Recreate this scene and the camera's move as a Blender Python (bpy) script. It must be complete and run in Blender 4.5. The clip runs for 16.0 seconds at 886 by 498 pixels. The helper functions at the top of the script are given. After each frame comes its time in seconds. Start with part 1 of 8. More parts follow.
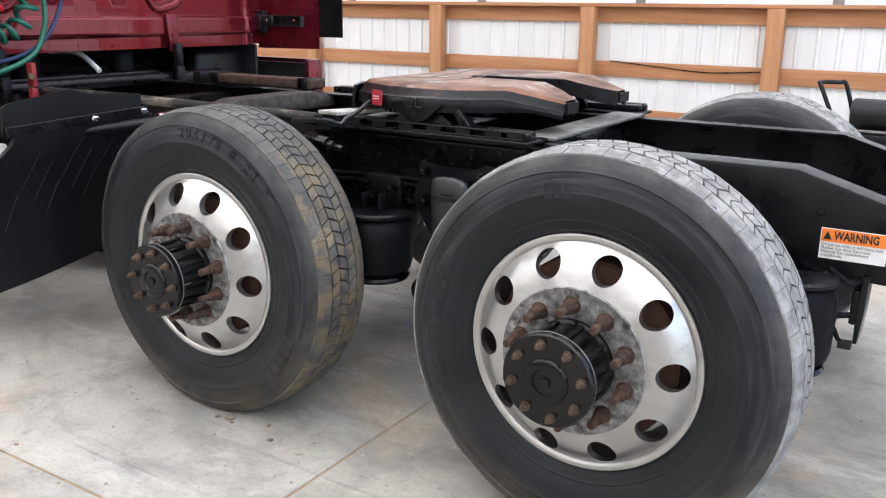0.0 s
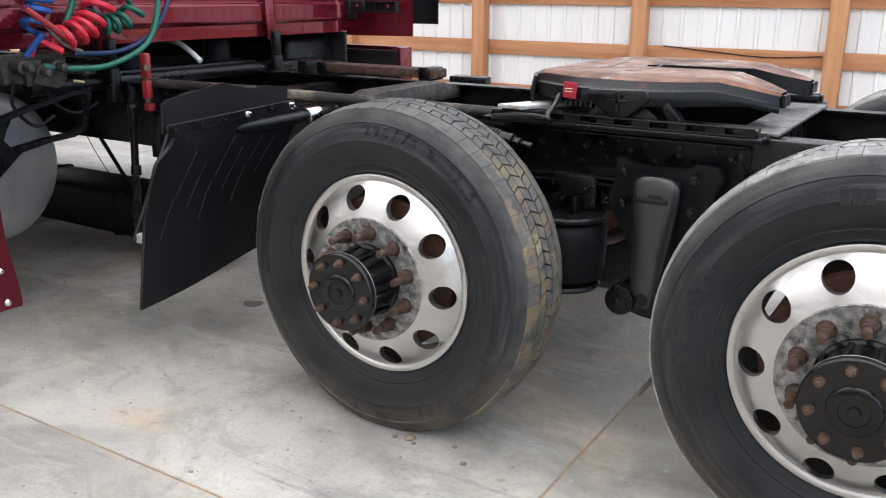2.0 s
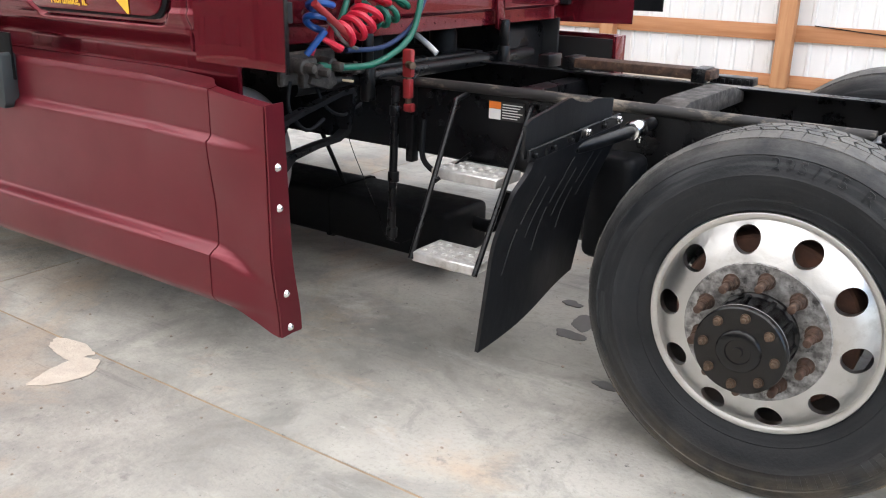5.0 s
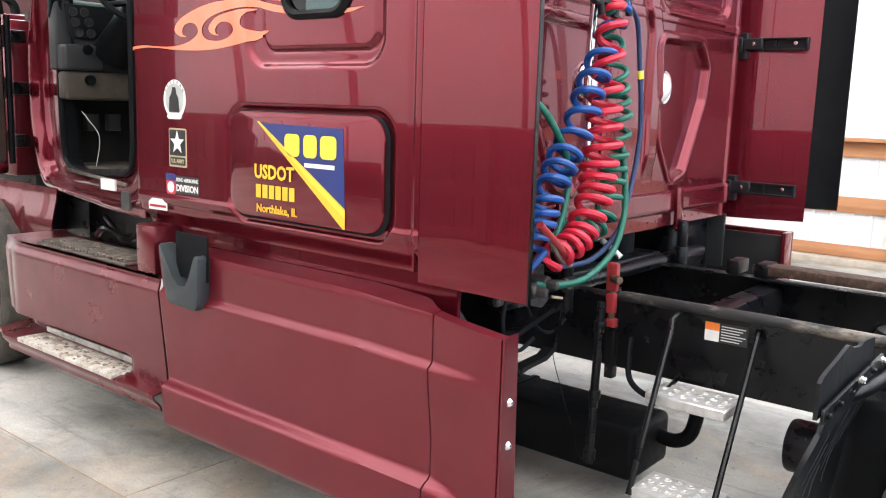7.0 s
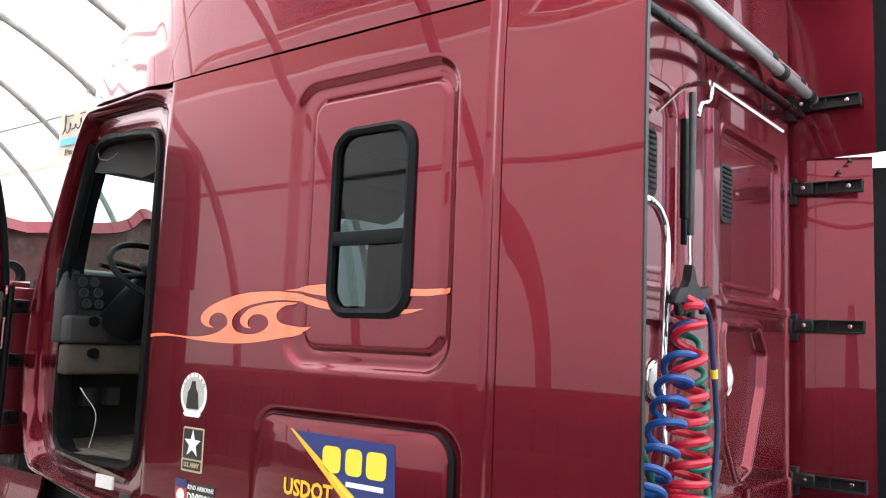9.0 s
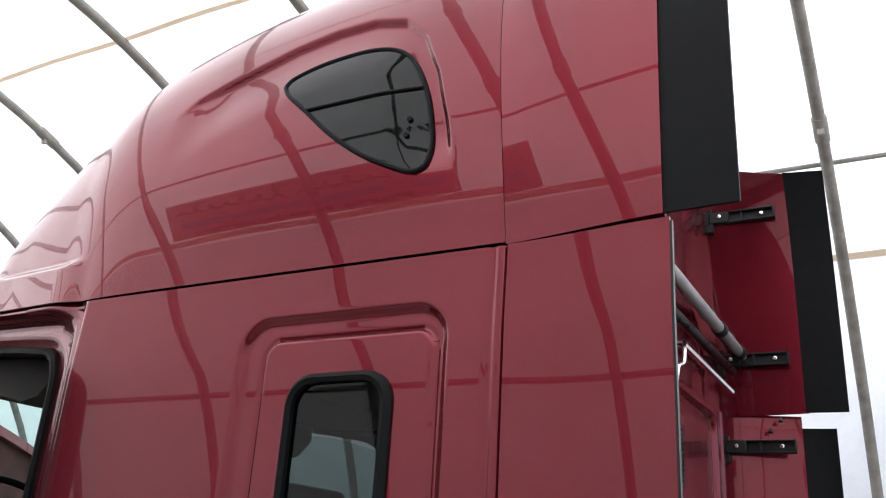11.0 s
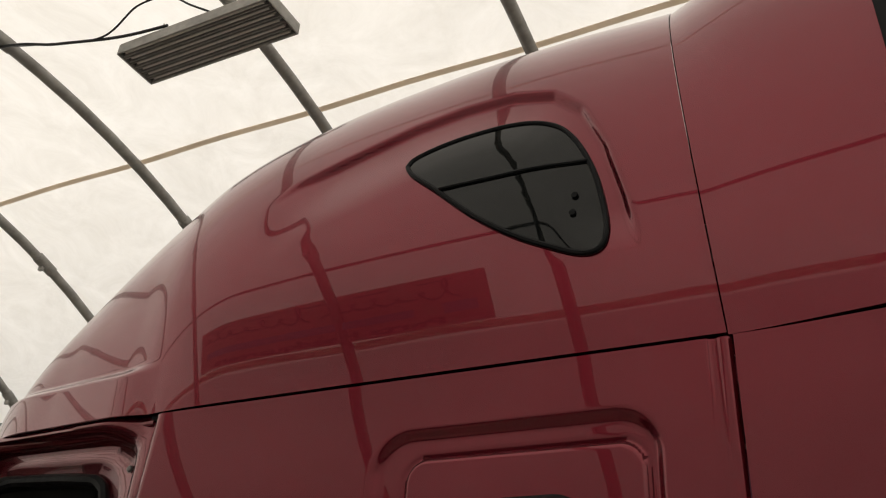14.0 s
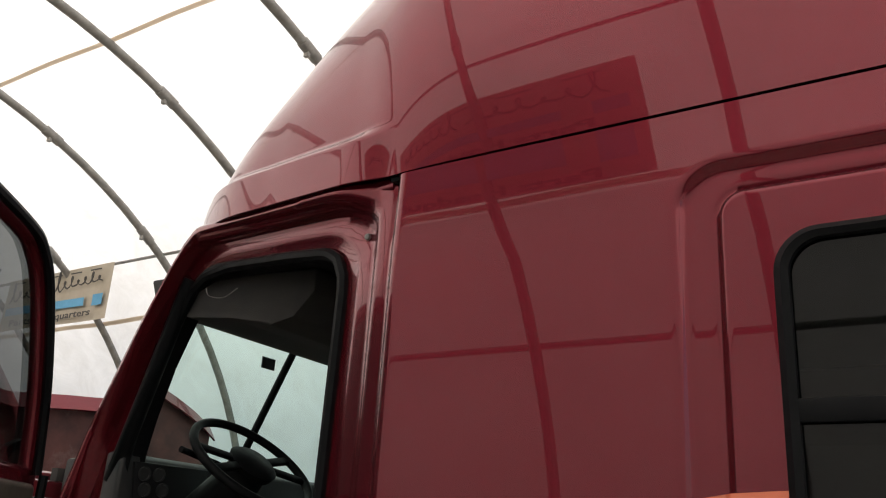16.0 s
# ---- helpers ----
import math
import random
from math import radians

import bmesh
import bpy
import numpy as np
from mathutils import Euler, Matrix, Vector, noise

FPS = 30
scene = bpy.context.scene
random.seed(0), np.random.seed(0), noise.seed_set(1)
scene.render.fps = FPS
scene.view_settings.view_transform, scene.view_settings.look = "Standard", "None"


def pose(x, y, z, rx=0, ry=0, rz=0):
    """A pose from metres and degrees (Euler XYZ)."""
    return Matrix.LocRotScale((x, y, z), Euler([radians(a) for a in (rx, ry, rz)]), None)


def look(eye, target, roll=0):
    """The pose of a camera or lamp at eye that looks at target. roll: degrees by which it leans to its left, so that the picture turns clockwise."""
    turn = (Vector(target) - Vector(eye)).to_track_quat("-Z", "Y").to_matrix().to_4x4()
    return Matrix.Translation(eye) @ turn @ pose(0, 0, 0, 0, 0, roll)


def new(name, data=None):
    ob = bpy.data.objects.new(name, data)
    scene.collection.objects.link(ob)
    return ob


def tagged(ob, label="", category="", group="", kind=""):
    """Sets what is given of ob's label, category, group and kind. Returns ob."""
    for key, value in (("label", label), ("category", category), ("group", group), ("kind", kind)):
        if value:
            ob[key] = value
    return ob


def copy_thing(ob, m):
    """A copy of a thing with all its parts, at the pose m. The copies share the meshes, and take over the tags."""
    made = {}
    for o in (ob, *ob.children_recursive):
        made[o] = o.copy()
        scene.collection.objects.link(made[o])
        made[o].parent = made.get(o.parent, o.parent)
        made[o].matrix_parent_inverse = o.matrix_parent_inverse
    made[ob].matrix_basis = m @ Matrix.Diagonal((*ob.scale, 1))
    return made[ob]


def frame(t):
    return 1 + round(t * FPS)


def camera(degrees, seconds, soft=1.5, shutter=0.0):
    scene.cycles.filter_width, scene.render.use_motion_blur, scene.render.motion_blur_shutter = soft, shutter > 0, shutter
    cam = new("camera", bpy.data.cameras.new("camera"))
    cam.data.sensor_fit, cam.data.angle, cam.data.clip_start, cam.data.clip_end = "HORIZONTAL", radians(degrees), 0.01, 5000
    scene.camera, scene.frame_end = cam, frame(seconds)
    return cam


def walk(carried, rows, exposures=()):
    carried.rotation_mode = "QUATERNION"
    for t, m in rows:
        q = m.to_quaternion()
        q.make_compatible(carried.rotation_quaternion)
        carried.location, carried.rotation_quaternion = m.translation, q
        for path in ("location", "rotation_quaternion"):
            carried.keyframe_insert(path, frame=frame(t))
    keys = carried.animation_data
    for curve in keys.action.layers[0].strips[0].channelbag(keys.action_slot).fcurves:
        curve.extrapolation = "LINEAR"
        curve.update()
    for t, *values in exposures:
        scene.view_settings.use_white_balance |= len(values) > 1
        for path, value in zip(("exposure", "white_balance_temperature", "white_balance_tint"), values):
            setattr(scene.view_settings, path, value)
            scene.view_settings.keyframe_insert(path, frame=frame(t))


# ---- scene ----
cam = camera(54.2, 16.0, soft=1.1)
PATH = [
    (0, (0.761, -1.812, 1.303), (-0.264, -0.182, 0.765), 0.7),
    (0.5, (0.597, -1.831, 1.29), (-0.413, -0.195, 0.741), 0.7),
    (1, (0.432, -1.811, 1.282), (-0.577, -0.175, 0.727), 0.6),
    (1.5, (0.294, -1.853, 1.285), (-0.715, -0.22, 0.722), 0.6),
    (2, (0.127, -1.941, 1.297), (-0.884, -0.312, 0.727), 0.4),
    (2.5, (-0.002, -1.978, 1.305), (-1.007, -0.349, 0.724), 0.4),
    (3, (-0.187, -1.895, 1.271), (-1.189, -0.272, 0.666), 0.1),
    (3.5, (-0.355, -1.864, 1.266), (-1.353, -0.25, 0.636), 0.2),
    (4, (-0.512, -1.959, 1.29), (-1.527, -0.363, 0.641), 0.4),
    (4.2, (-0.574, -2.011, 1.305), (-1.605, -0.425, 0.654), 0.4),
    (6.3, (-1.19, -2.193, 1.536), (-2.366, -0.677, 0.972), 1.7),
    (6.5, (-1.242, -2.201, 1.548), (-2.442, -0.682, 1.047), 1.6),
    (7, (-1.375, -2.273, 1.589), (-2.618, -0.741, 1.26), 1.7),
    (7.5, (-1.471, -2.324, 1.633), (-2.727, -0.778, 1.452), 1.7),
    (8, (-1.577, -2.29, 1.674), (-2.824, -0.729, 1.596), 1.8),
    (8.5, (-1.687, -2.235, 1.742), (-2.927, -0.667, 1.792), 1.9),
    (9, (-1.79, -2.154, 1.793), (-3.026, -0.596, 2.006), 2.2),
    (9.5, (-1.863, -2.147, 1.833), (-3.064, -0.588, 2.185), 2.5),
    (10, (-2.005, -2.154, 1.88), (-3.115, -0.56, 2.358), 3.0),
    (10.2, (-2.055, -2.166, 1.901), (-3.118, -0.553, 2.42), 3.1),
    (12.3, (-2.445, -2.049, 2.003), (-3.246, -0.484, 2.956), 4.8),
    (12.5, (-2.49, -2.085, 2.011), (-3.272, -0.522, 2.985), 4.9),
    (13, (-2.587, -2.112, 1.994), (-3.344, -0.561, 3.003), 4.7),
    (13.5, (-2.723, -2.058, 1.966), (-3.48, -0.513, 2.987), 4.4),
    (14, (-2.845, -1.971, 1.96), (-3.665, -0.454, 2.973), 3.8),
    (14.5, (-2.973, -1.911, 1.934), (-3.893, -0.439, 2.928), 4.0),
    (15, (-3.133, -1.913, 1.897), (-4.118, -0.434, 2.815), 4.3),
    (15.5, (-3.281, -1.941, 1.872), (-4.305, -0.417, 2.663), 3.8),
    (16, (-3.378, -1.917, 1.811), (-4.426, -0.352, 2.481), 3.7),
]
# exposure drifts as the film's camera meters the bright tent
EXPO = [(0.0, 2.14, 6350, 10), (1.5, 2.07, 6350, 10), (2.5, 2.14, 6350, 10), (3.0, 2.15, 6350, 10), (4.2, 2.25, 6400, 10), (6.5, 2.52, 6450, 9), (7.5, 2.76, 6400, 9), (8.5, 2.74, 6350, 9), (9.0, 2.40, 6350, 9), (9.5, 2.2, 6350, 9), (10.2, 1.88, 6350, 9), (12.3, 0.68, 6600, 8), (13.0, 0.17, 8200, 7), (13.5, -0.04, 7900, 7), (14.0, 0.28, 7600, 7), (15.0, 0.43, 7500, 7), (16.0, 0.92, 7200, 9)]
walk(cam, [(t, look(eye, target, roll)) for t, eye, target, roll in PATH], EXPO)

# ---------------------------------------------------------------- light
world = bpy.data.worlds.new("overcast_sky")
world.use_nodes = True
scene.world = world
wn = world.node_tree.nodes
sky = wn.new("ShaderNodeTexSky")
sky.sky_type = "NISHITA"
sky.sun_disc = False
sky.sun_elevation = radians(72)
sky.sun_rotation = radians(155)
sky.air_density = 1.0
sky.dust_density = 2.6
sky.ozone_density = 1.0
world.node_tree.links.new(sky.outputs[0], wn["Background"].inputs[0])
wn["Background"].inputs[1].default_value = 0.125

sun_data = bpy.data.lights.new("sun", "SUN")
sun_data.energy = 3.2
sun_data.angle = radians(14)
sun_data.color = (1.0, 0.97, 0.94)
sun = new("sun", sun_data)
sun.matrix_world = look((2, -6.0, 19), (-1, 1, 0))

# ---------------------------------------------------------------- helpers


def mat(name, c1, c2=None, scale=6.0, rough=0.5, rough2=None, metal=0.0, bump=0.0, bscale=80.0,
        coat=0.0, spec=0.5, stain=None, sscale=1.5, smin=0.55, smax=0.75, stretch=(1, 1, 1), bdetail=5, coatrough=0.03):
    """Principled surface with two scales of colour variation, uneven gloss, fine relief and stains."""
    m = bpy.data.materials.new(name)
    m.use_nodes = True
    nt = m.node_tree
    n, l = nt.nodes, nt.links
    p = n["Principled BSDF"]
    p.inputs["Metallic"].default_value = metal
    p.inputs["Coat Weight"].default_value = coat
    p.inputs["Coat Roughness"].default_value = coatrough
    p.inputs["Specular IOR Level"].default_value = spec
    tc = n.new("ShaderNodeTexCoord")
    mp = n.new("ShaderNodeMapping")
    mp.inputs["Scale"].default_value = stretch
    l.new(tc.outputs["Object"], mp.inputs[0])
    c2 = c2 or tuple(v * 0.8 for v in c1)
    big = n.new("ShaderNodeTexNoise")
    big.inputs["Scale"].default_value = scale
    big.inputs["Detail"].default_value = 6
    big.inputs["Roughness"].default_value = 0.6
    l.new(mp.outputs[0], big.inputs["Vector"])
    ramp = n.new("ShaderNodeMapRange")
    ramp.inputs[1].default_value, ramp.inputs[2].default_value = 0.35, 0.65
    l.new(big.outputs["Fac"], ramp.inputs[0])
    mix = n.new("ShaderNodeMix")
    mix.data_type = "RGBA"
    mix.inputs[6].default_value, mix.inputs[7].default_value = (*c1, 1), (*c2, 1)
    l.new(ramp.outputs[0], mix.inputs[0])
    out = mix.outputs[2]
    if stain:
        sn = n.new("ShaderNodeTexNoise")
        sn.inputs["Scale"].default_value = sscale
        sn.inputs["Detail"].default_value = 9
        sn.inputs["Roughness"].default_value = 0.7
        l.new(mp.outputs[0], sn.inputs["Vector"])
        sr = n.new("ShaderNodeMapRange")
        sr.inputs[1].default_value, sr.inputs[2].default_value = smin, smax
        l.new(sn.outputs["Fac"], sr.inputs[0])
        m2 = n.new("ShaderNodeMix")
        m2.data_type = "RGBA"
        m2.inputs[7].default_value = (*stain, 1)
        l.new(out, m2.inputs[6])
        l.new(sr.outputs[0], m2.inputs[0])
        out = m2.outputs[2]
    l.new(out, p.inputs["Base Color"])
    rr = n.new("ShaderNodeMapRange")
    rr.inputs[3].default_value, rr.inputs[4].default_value = rough, rough2 if rough2 is not None else min(1.0, rough * 1.35)
    l.new(ramp.outputs[0], rr.inputs[0])
    l.new(rr.outputs[0], p.inputs["Roughness"])
    if bump:
        bn = n.new("ShaderNodeTexNoise")
        bn.inputs["Scale"].default_value = bscale
        bn.inputs["Detail"].default_value = bdetail
        l.new(mp.outputs[0], bn.inputs["Vector"])
        b = n.new("ShaderNodeBump")
        b.inputs["Strength"].default_value = bump
        b.inputs["Distance"].default_value = 0.004
        l.new(bn.outputs["Fac"], b.inputs["Height"])
        l.new(b.outputs[0], p.inputs["Normal"])
    return m


def link_mesh(name, bm, material, smooth=40.0):
    me = bpy.data.meshes.new(name)
    bmesh.ops.recalc_face_normals(bm, faces=bm.faces)
    bm.to_mesh(me)
    bm.free()
    mats = material if isinstance(material, (list, tuple)) else [material]
    for m in mats:
        me.materials.append(m)
    if smooth:
        me.shade_smooth()
        me.set_sharp_from_angle(angle=radians(smooth))
    return me


def part(name, bm, material, parent, label="", smooth=40.0):
    ob = new(name, link_mesh(name, bm, material, smooth))
    ob.parent = parent
    if label:
        tagged(ob, label)
    return ob


def thing(name, bm, material, label, category, group="", kind="", smooth=40.0):
    return tagged(new(name, link_mesh(name, bm, material, smooth)), label, category, group, kind)


def base(name, label, category, at=(0, 0, 0), group="", kind=""):
    ob = tagged(new(name), label, category, group, kind)
    ob.location = at
    return ob


def add_box(bm, x0, x1, y0, y1, z0, z1, bevel=0.0, seg=2, m=None):
    r = bmesh.ops.create_cube(bm, size=1)
    v = r["verts"]
    bmesh.ops.scale(bm, vec=(x1 - x0, y1 - y0, z1 - z0), verts=v)
    bmesh.ops.translate(bm, vec=((x0 + x1) / 2, (y0 + y1) / 2, (z0 + z1) / 2), verts=v)
    if bevel:
        e = list({e for w in v for e in w.link_edges})
        r = bmesh.ops.bevel(bm, geom=e, offset=bevel, segments=seg, profile=0.5, affect="EDGES")
        v = list({w for f in r["faces"] for w in f.verts} | {w for w in v if w.is_valid})
    if m is not None:
        bmesh.ops.transform(bm, matrix=m, verts=v)
    return v


def boxed(*a, **k):
    bm = bmesh.new()
    add_box(bm, *a, **k)
    return bm


def add_cyl(bm, p0, p1, r0, r1=None, seg=20, bevel=0.0):
    p0, p1 = Vector(p0), Vector(p1)
    d = p1 - p0
    r = bmesh.ops.create_cone(bm, cap_ends=True, segments=seg, radius1=r0, radius2=r0 if r1 is None else r1, depth=d.length)
    v = r["verts"]
    if bevel:
        e = [e for e in {e for w in v for e in w.link_edges} if len(e.link_faces) == 2 and e.calc_face_angle() > 0.8]
        q = bmesh.ops.bevel(bm, geom=e, offset=bevel, segments=2, profile=0.5, affect="EDGES")
        v = list({w for f in q["faces"] for w in f.verts} | {w for w in v if w.is_valid})
    m = Matrix.Translation((p0 + p1) / 2) @ d.to_track_quat("Z", "Y").to_matrix().to_4x4()
    bmesh.ops.transform(bm, matrix=m, verts=v)
    return v


def spline(pts, n=8):
    """Catmull-Rom through the points."""
    P = [Vector(p) for p in pts]
    out = []
    for i in range(len(P) - 1):
        a, b, c, d = P[max(i - 1, 0)], P[i], P[i + 1], P[min(i + 2, len(P) - 1)]
        for k in range(n):
            t = k / n
            out.append(0.5 * (2 * b + (c - a) * t + (2 * a - 5 * b + 4 * c - d) * t * t + (3 * b - a - 3 * c + d) * t ** 3))
    return out + [P[-1]]


def add_tube(bm, pts, r, seg=10, caps=True):
    P = [Vector(p) for p in pts]
    rings, up = [], None
    for i, p in enumerate(P):
        d = (P[min(i + 1, len(P) - 1)] - P[max(i - 1, 0)]).normalized()
        if up is None:
            up = d.orthogonal().normalized()
        up = (up - d * up.dot(d)).normalized()
        s = d.cross(up)
        rad = r(i / (len(P) - 1)) if callable(r) else r
        rings.append([bm.verts.new(p + (up * math.cos(a) + s * math.sin(a)) * rad) for a in (2 * math.pi * k / seg for k in range(seg))])
    for a, b in zip(rings, rings[1:]):
        for k in range(seg):
            bm.faces.new((a[k], a[(k + 1) % seg], b[(k + 1) % seg], b[k]))
    if caps:
        bm.faces.new(rings[0][::-1])
        bm.faces.new(rings[-1])


def tubed(pts, r, seg=10):
    bm = bmesh.new()
    add_tube(bm, pts, r, seg)
    return bm


def add_lathe(bm, prof, seg=64, closed=False):
    """Spin (radius, y) round the y axis."""
    rings = []
    for r, y in prof:
        rings.append([bm.verts.new((r * math.cos(a), y, r * math.sin(a))) for a in (2 * math.pi * k / seg for k in range(seg))])
    pairs = list(zip(rings, rings[1:])) + ([(rings[-1], rings[0])] if closed else [])
    for a, b in pairs:
        for k in range(seg):
            bm.faces.new((a[k], a[(k + 1) % seg], b[(k + 1) % seg], b[k]))
    return rings


def add_prism(bm, poly, axis, t0, t1, bevel=0.0):
    """Extrude a 2D outline along an axis. Outline in (x, z) for y, (y, z) for x, (x, y) for z."""
    def at(p, t):
        return {"y": (p[0], t, p[1]), "x": (t, p[0], p[1]), "z": (p[0], p[1], t)}[axis]
    a = [bm.verts.new(at(p, t0)) for p in poly]
    b = [bm.verts.new(at(p, t1)) for p in poly]
    fs = [bm.faces.new(a), bm.faces.new(b[::-1])]
    for k in range(len(poly)):
        fs.append(bm.faces.new((a[k], a[(k + 1) % len(poly)], b[(k + 1) % len(poly)], b[k])))
    if bevel:
        e = list({e for f in fs for e in f.edges})
        bmesh.ops.bevel(bm, geom=e, offset=bevel, segments=2, profile=0.5, affect="EDGES")


def prism(poly, axis, t0, t1, bevel=0.0):
    bm = bmesh.new()
    add_prism(bm, poly, axis, t0, t1, bevel)
    return bm


def rrect(x0, x1, z0, z1, r, n=6):
    out = []
    for cx, cz, a0 in ((x1 - r, z1 - r, 0), (x0 + r, z1 - r, 90), (x0 + r, z0 + r, 180), (x1 - r, z0 + r, 270)):
        for k in range(n + 1):
            a = radians(a0 + 90 * k / n)
            out.append((cx + r * math.cos(a), cz + r * math.sin(a)))
    return out


def sd_rrect(x, z, x0, x1, z0, z1, r):
    """Signed distance to a rounded rectangle, negative inside."""
    qx = abs(x - (x0 + x1) / 2) - (x1 - x0) / 2 + r
    qz = abs(z - (z0 + z1) / 2) - (z1 - z0) / 2 + r
    return math.hypot(max(qx, 0), max(qz, 0)) + min(max(qx, qz), 0) - r


def smooth(a, b, v):
    t = min(1.0, max(0.0, (v - a) / (b - a)))
    return t * t * (3 - 2 * t)


def lerp_table(tab, x):
    for (x0, v0), (x1, v1) in zip(tab, tab[1:]):
        if x <= x1:
            t = max(0.0, (x - x0) / (x1 - x0))
            return v0 + (v1 - v0) * t
    return tab[-1][1]


def curve_table(tab, x):
    """Smooth interpolation through a short table."""
    xs = [a for a, _ in tab]
    i = max(0, min(len(xs) - 2, sum(1 for a in xs if a <= x) - 1))
    g = lambda k: (tab[min(k + 1, len(tab) - 1)][1] - tab[max(k - 1, 0)][1]) / (tab[min(k + 1, len(tab) - 1)][0] - tab[max(k - 1, 0)][0])
    h = xs[i + 1] - xs[i]
    t = min(1.0, max(0.0, (x - xs[i]) / h))
    a, b = tab[i][1], tab[i + 1][1]
    return (2 * t ** 3 - 3 * t * t + 1) * a + (t ** 3 - 2 * t * t + t) * h * g(i) + (-2 * t ** 3 + 3 * t * t) * b + (t ** 3 - t * t) * h * g(i + 1)


def add_field(bm, us, vs, fn, skip=None):
    """A sheet over a grid of u and v; fn gives the place, skip leaves cells out."""
    grid = [[bm.verts.new(fn(u, v)) for v in vs] for u in us]
    for i in range(len(us) - 1):
        for j in range(len(vs) - 1):
            if skip and skip((us[i] + us[i + 1]) / 2, (vs[j] + vs[j + 1]) / 2):
                continue
            bm.faces.new((grid[i][j], grid[i + 1][j], grid[i + 1][j + 1], grid[i][j + 1]))
    loose = [v for v in bm.verts if not v.link_faces]
    bmesh.ops.delete(bm, geom=loose, context="VERTS")


def thick(bm, t):
    """Give a sheet some thickness."""
    bmesh.ops.recalc_face_normals(bm, faces=bm.faces)
    bmesh.ops.solidify(bm, geom=bm.faces[:], thickness=t)


def steps(a, b, n):
    return [a + (b - a) * k / n for k in range(n + 1)]


def lettering(name, words, size, m, material, parent, depth=0.0006, label="", width=None, bold=0.0):
    """Raised letters in the built-in font; m takes the text's own plane to its place."""
    cu = bpy.data.curves.new(name, "FONT")
    cu.body, cu.size, cu.extrude, cu.offset = words, size, depth, bold
    cu.align_x, cu.align_y = "CENTER", "CENTER"
    cu.resolution_u = 2
    ob = bpy.data.objects.new(name, cu)
    me = bpy.data.meshes.new_from_object(ob)
    bpy.data.objects.remove(ob)
    me.materials.clear()
    me.materials.append(material)
    xs = [v.co.x for v in me.vertices]
    if width and xs:
        k = width / (max(xs) - min(xs))
        me.transform(Matrix.Diagonal((k, 1, 1, 1)))
    me.transform(m)
    out = new(name, me)
    out.parent = parent
    if label:
        tagged(out, label)
    return out


# ---------------------------------------------------------------- materials
RED = mat("maroon_clearcoat_paint", (0.156, 0.0102, 0.0210), (0.143, 0.0094, 0.0193), scale=1.2, rough=0.22, rough2=0.27, metal=0.66, coat=0.66,
          spec=0.12, stain=(0.162, 0.0088, 0.0188), sscale=0.8, smin=0.5, smax=0.9, coatrough=0.004, bump=0.22, bscale=2.6, bdetail=0)
RED_DULL = mat("maroon_paint_road_worn", (0.142, 0.0095, 0.0185), (0.120, 0.0085, 0.0160), scale=4, rough=0.26, rough2=0.38, metal=0.62, coat=0.5,
               stain=(0.15, 0.075, 0.062), sscale=4.5, smin=0.64, smax=0.85, coatrough=0.08)
RED_SKIRT = mat("maroon_skirt_paint_dusty", (0.160, 0.0105, 0.0215), (0.145, 0.0098, 0.0195), scale=3, rough=0.34, rough2=0.44, metal=0.6, coat=0.42,
                stain=(0.15, 0.045, 0.042), sscale=5, smin=0.66, smax=0.9, coatrough=0.20)
BLACK = mat("black_chassis_paint", (0.0036, 0.0039, 0.0046), (0.006, 0.0063, 0.0071), scale=9, rough=0.22, rough2=0.42, bump=0.22, bscale=30, spec=0.26,
            stain=(0.018, 0.0135, 0.0135), sscale=5, smin=0.62, smax=0.85)
SATIN = mat("satin_black_moulding", (0.006, 0.0066, 0.0082), (0.0085, 0.0092, 0.011), scale=10, rough=0.40, rough2=0.48, bump=0.06, bscale=40, spec=1.0)
BLACK_GLOSS = mat("fresh_black_enamel", (0.0034, 0.0035, 0.0041), (0.005, 0.005, 0.0055), scale=14, rough=0.14, rough2=0.26, bump=0.2, bscale=60, spec=0.38)
PLASTIC = mat("black_moulded_plastic", (0.006, 0.0066, 0.0078), (0.010, 0.0108, 0.012), scale=12, rough=0.42, rough2=0.58, bump=0.2, bscale=260, spec=0.35)
TEAL_PLASTIC = mat("charcoal_grab_plastic", (0.022, 0.030, 0.034), (0.03, 0.038, 0.04), scale=12, rough=0.45, bump=0.15, bscale=220)
FLAP = mat("black_flap_rubber", (0.0036, 0.004, 0.005), (0.0065, 0.0072, 0.0085), scale=5, rough=0.40, rough2=0.58, bump=0.25, bscale=40, spec=0.26,
           stain=(0.03, 0.031, 0.033), sscale=9, smin=0.66, smax=0.85, stretch=(1, 1, 0.5))
SCUFF = mat("grey_rubber_scuff", (0.018, 0.019, 0.02), (0.009, 0.0095, 0.010), scale=40, rough=0.7)
SEAL = mat("black_rubber_seal", (0.0042, 0.0048, 0.0058), (0.007, 0.0076, 0.0086), scale=20, rough=0.42, rough2=0.58, spec=0.1)
TREAD = mat("worn_tread_rubber", (0.15, 0.15, 0.15), (0.29, 0.287, 0.28), scale=22, rough=0.75, rough2=0.9, bump=0.9, bscale=70,
            stain=(0.38, 0.37, 0.35), sscale=11, smin=0.5, smax=0.75)
TREAD_MUD = mat("worn_tread_rubber_with_dried_clay", (0.055, 0.055, 0.055), (0.115, 0.112, 0.105), scale=14, rough=0.75, rough2=0.95, bump=0.8, bscale=60,
                stain=(0.30, 0.235, 0.145), sscale=5, smin=0.60, smax=0.68)


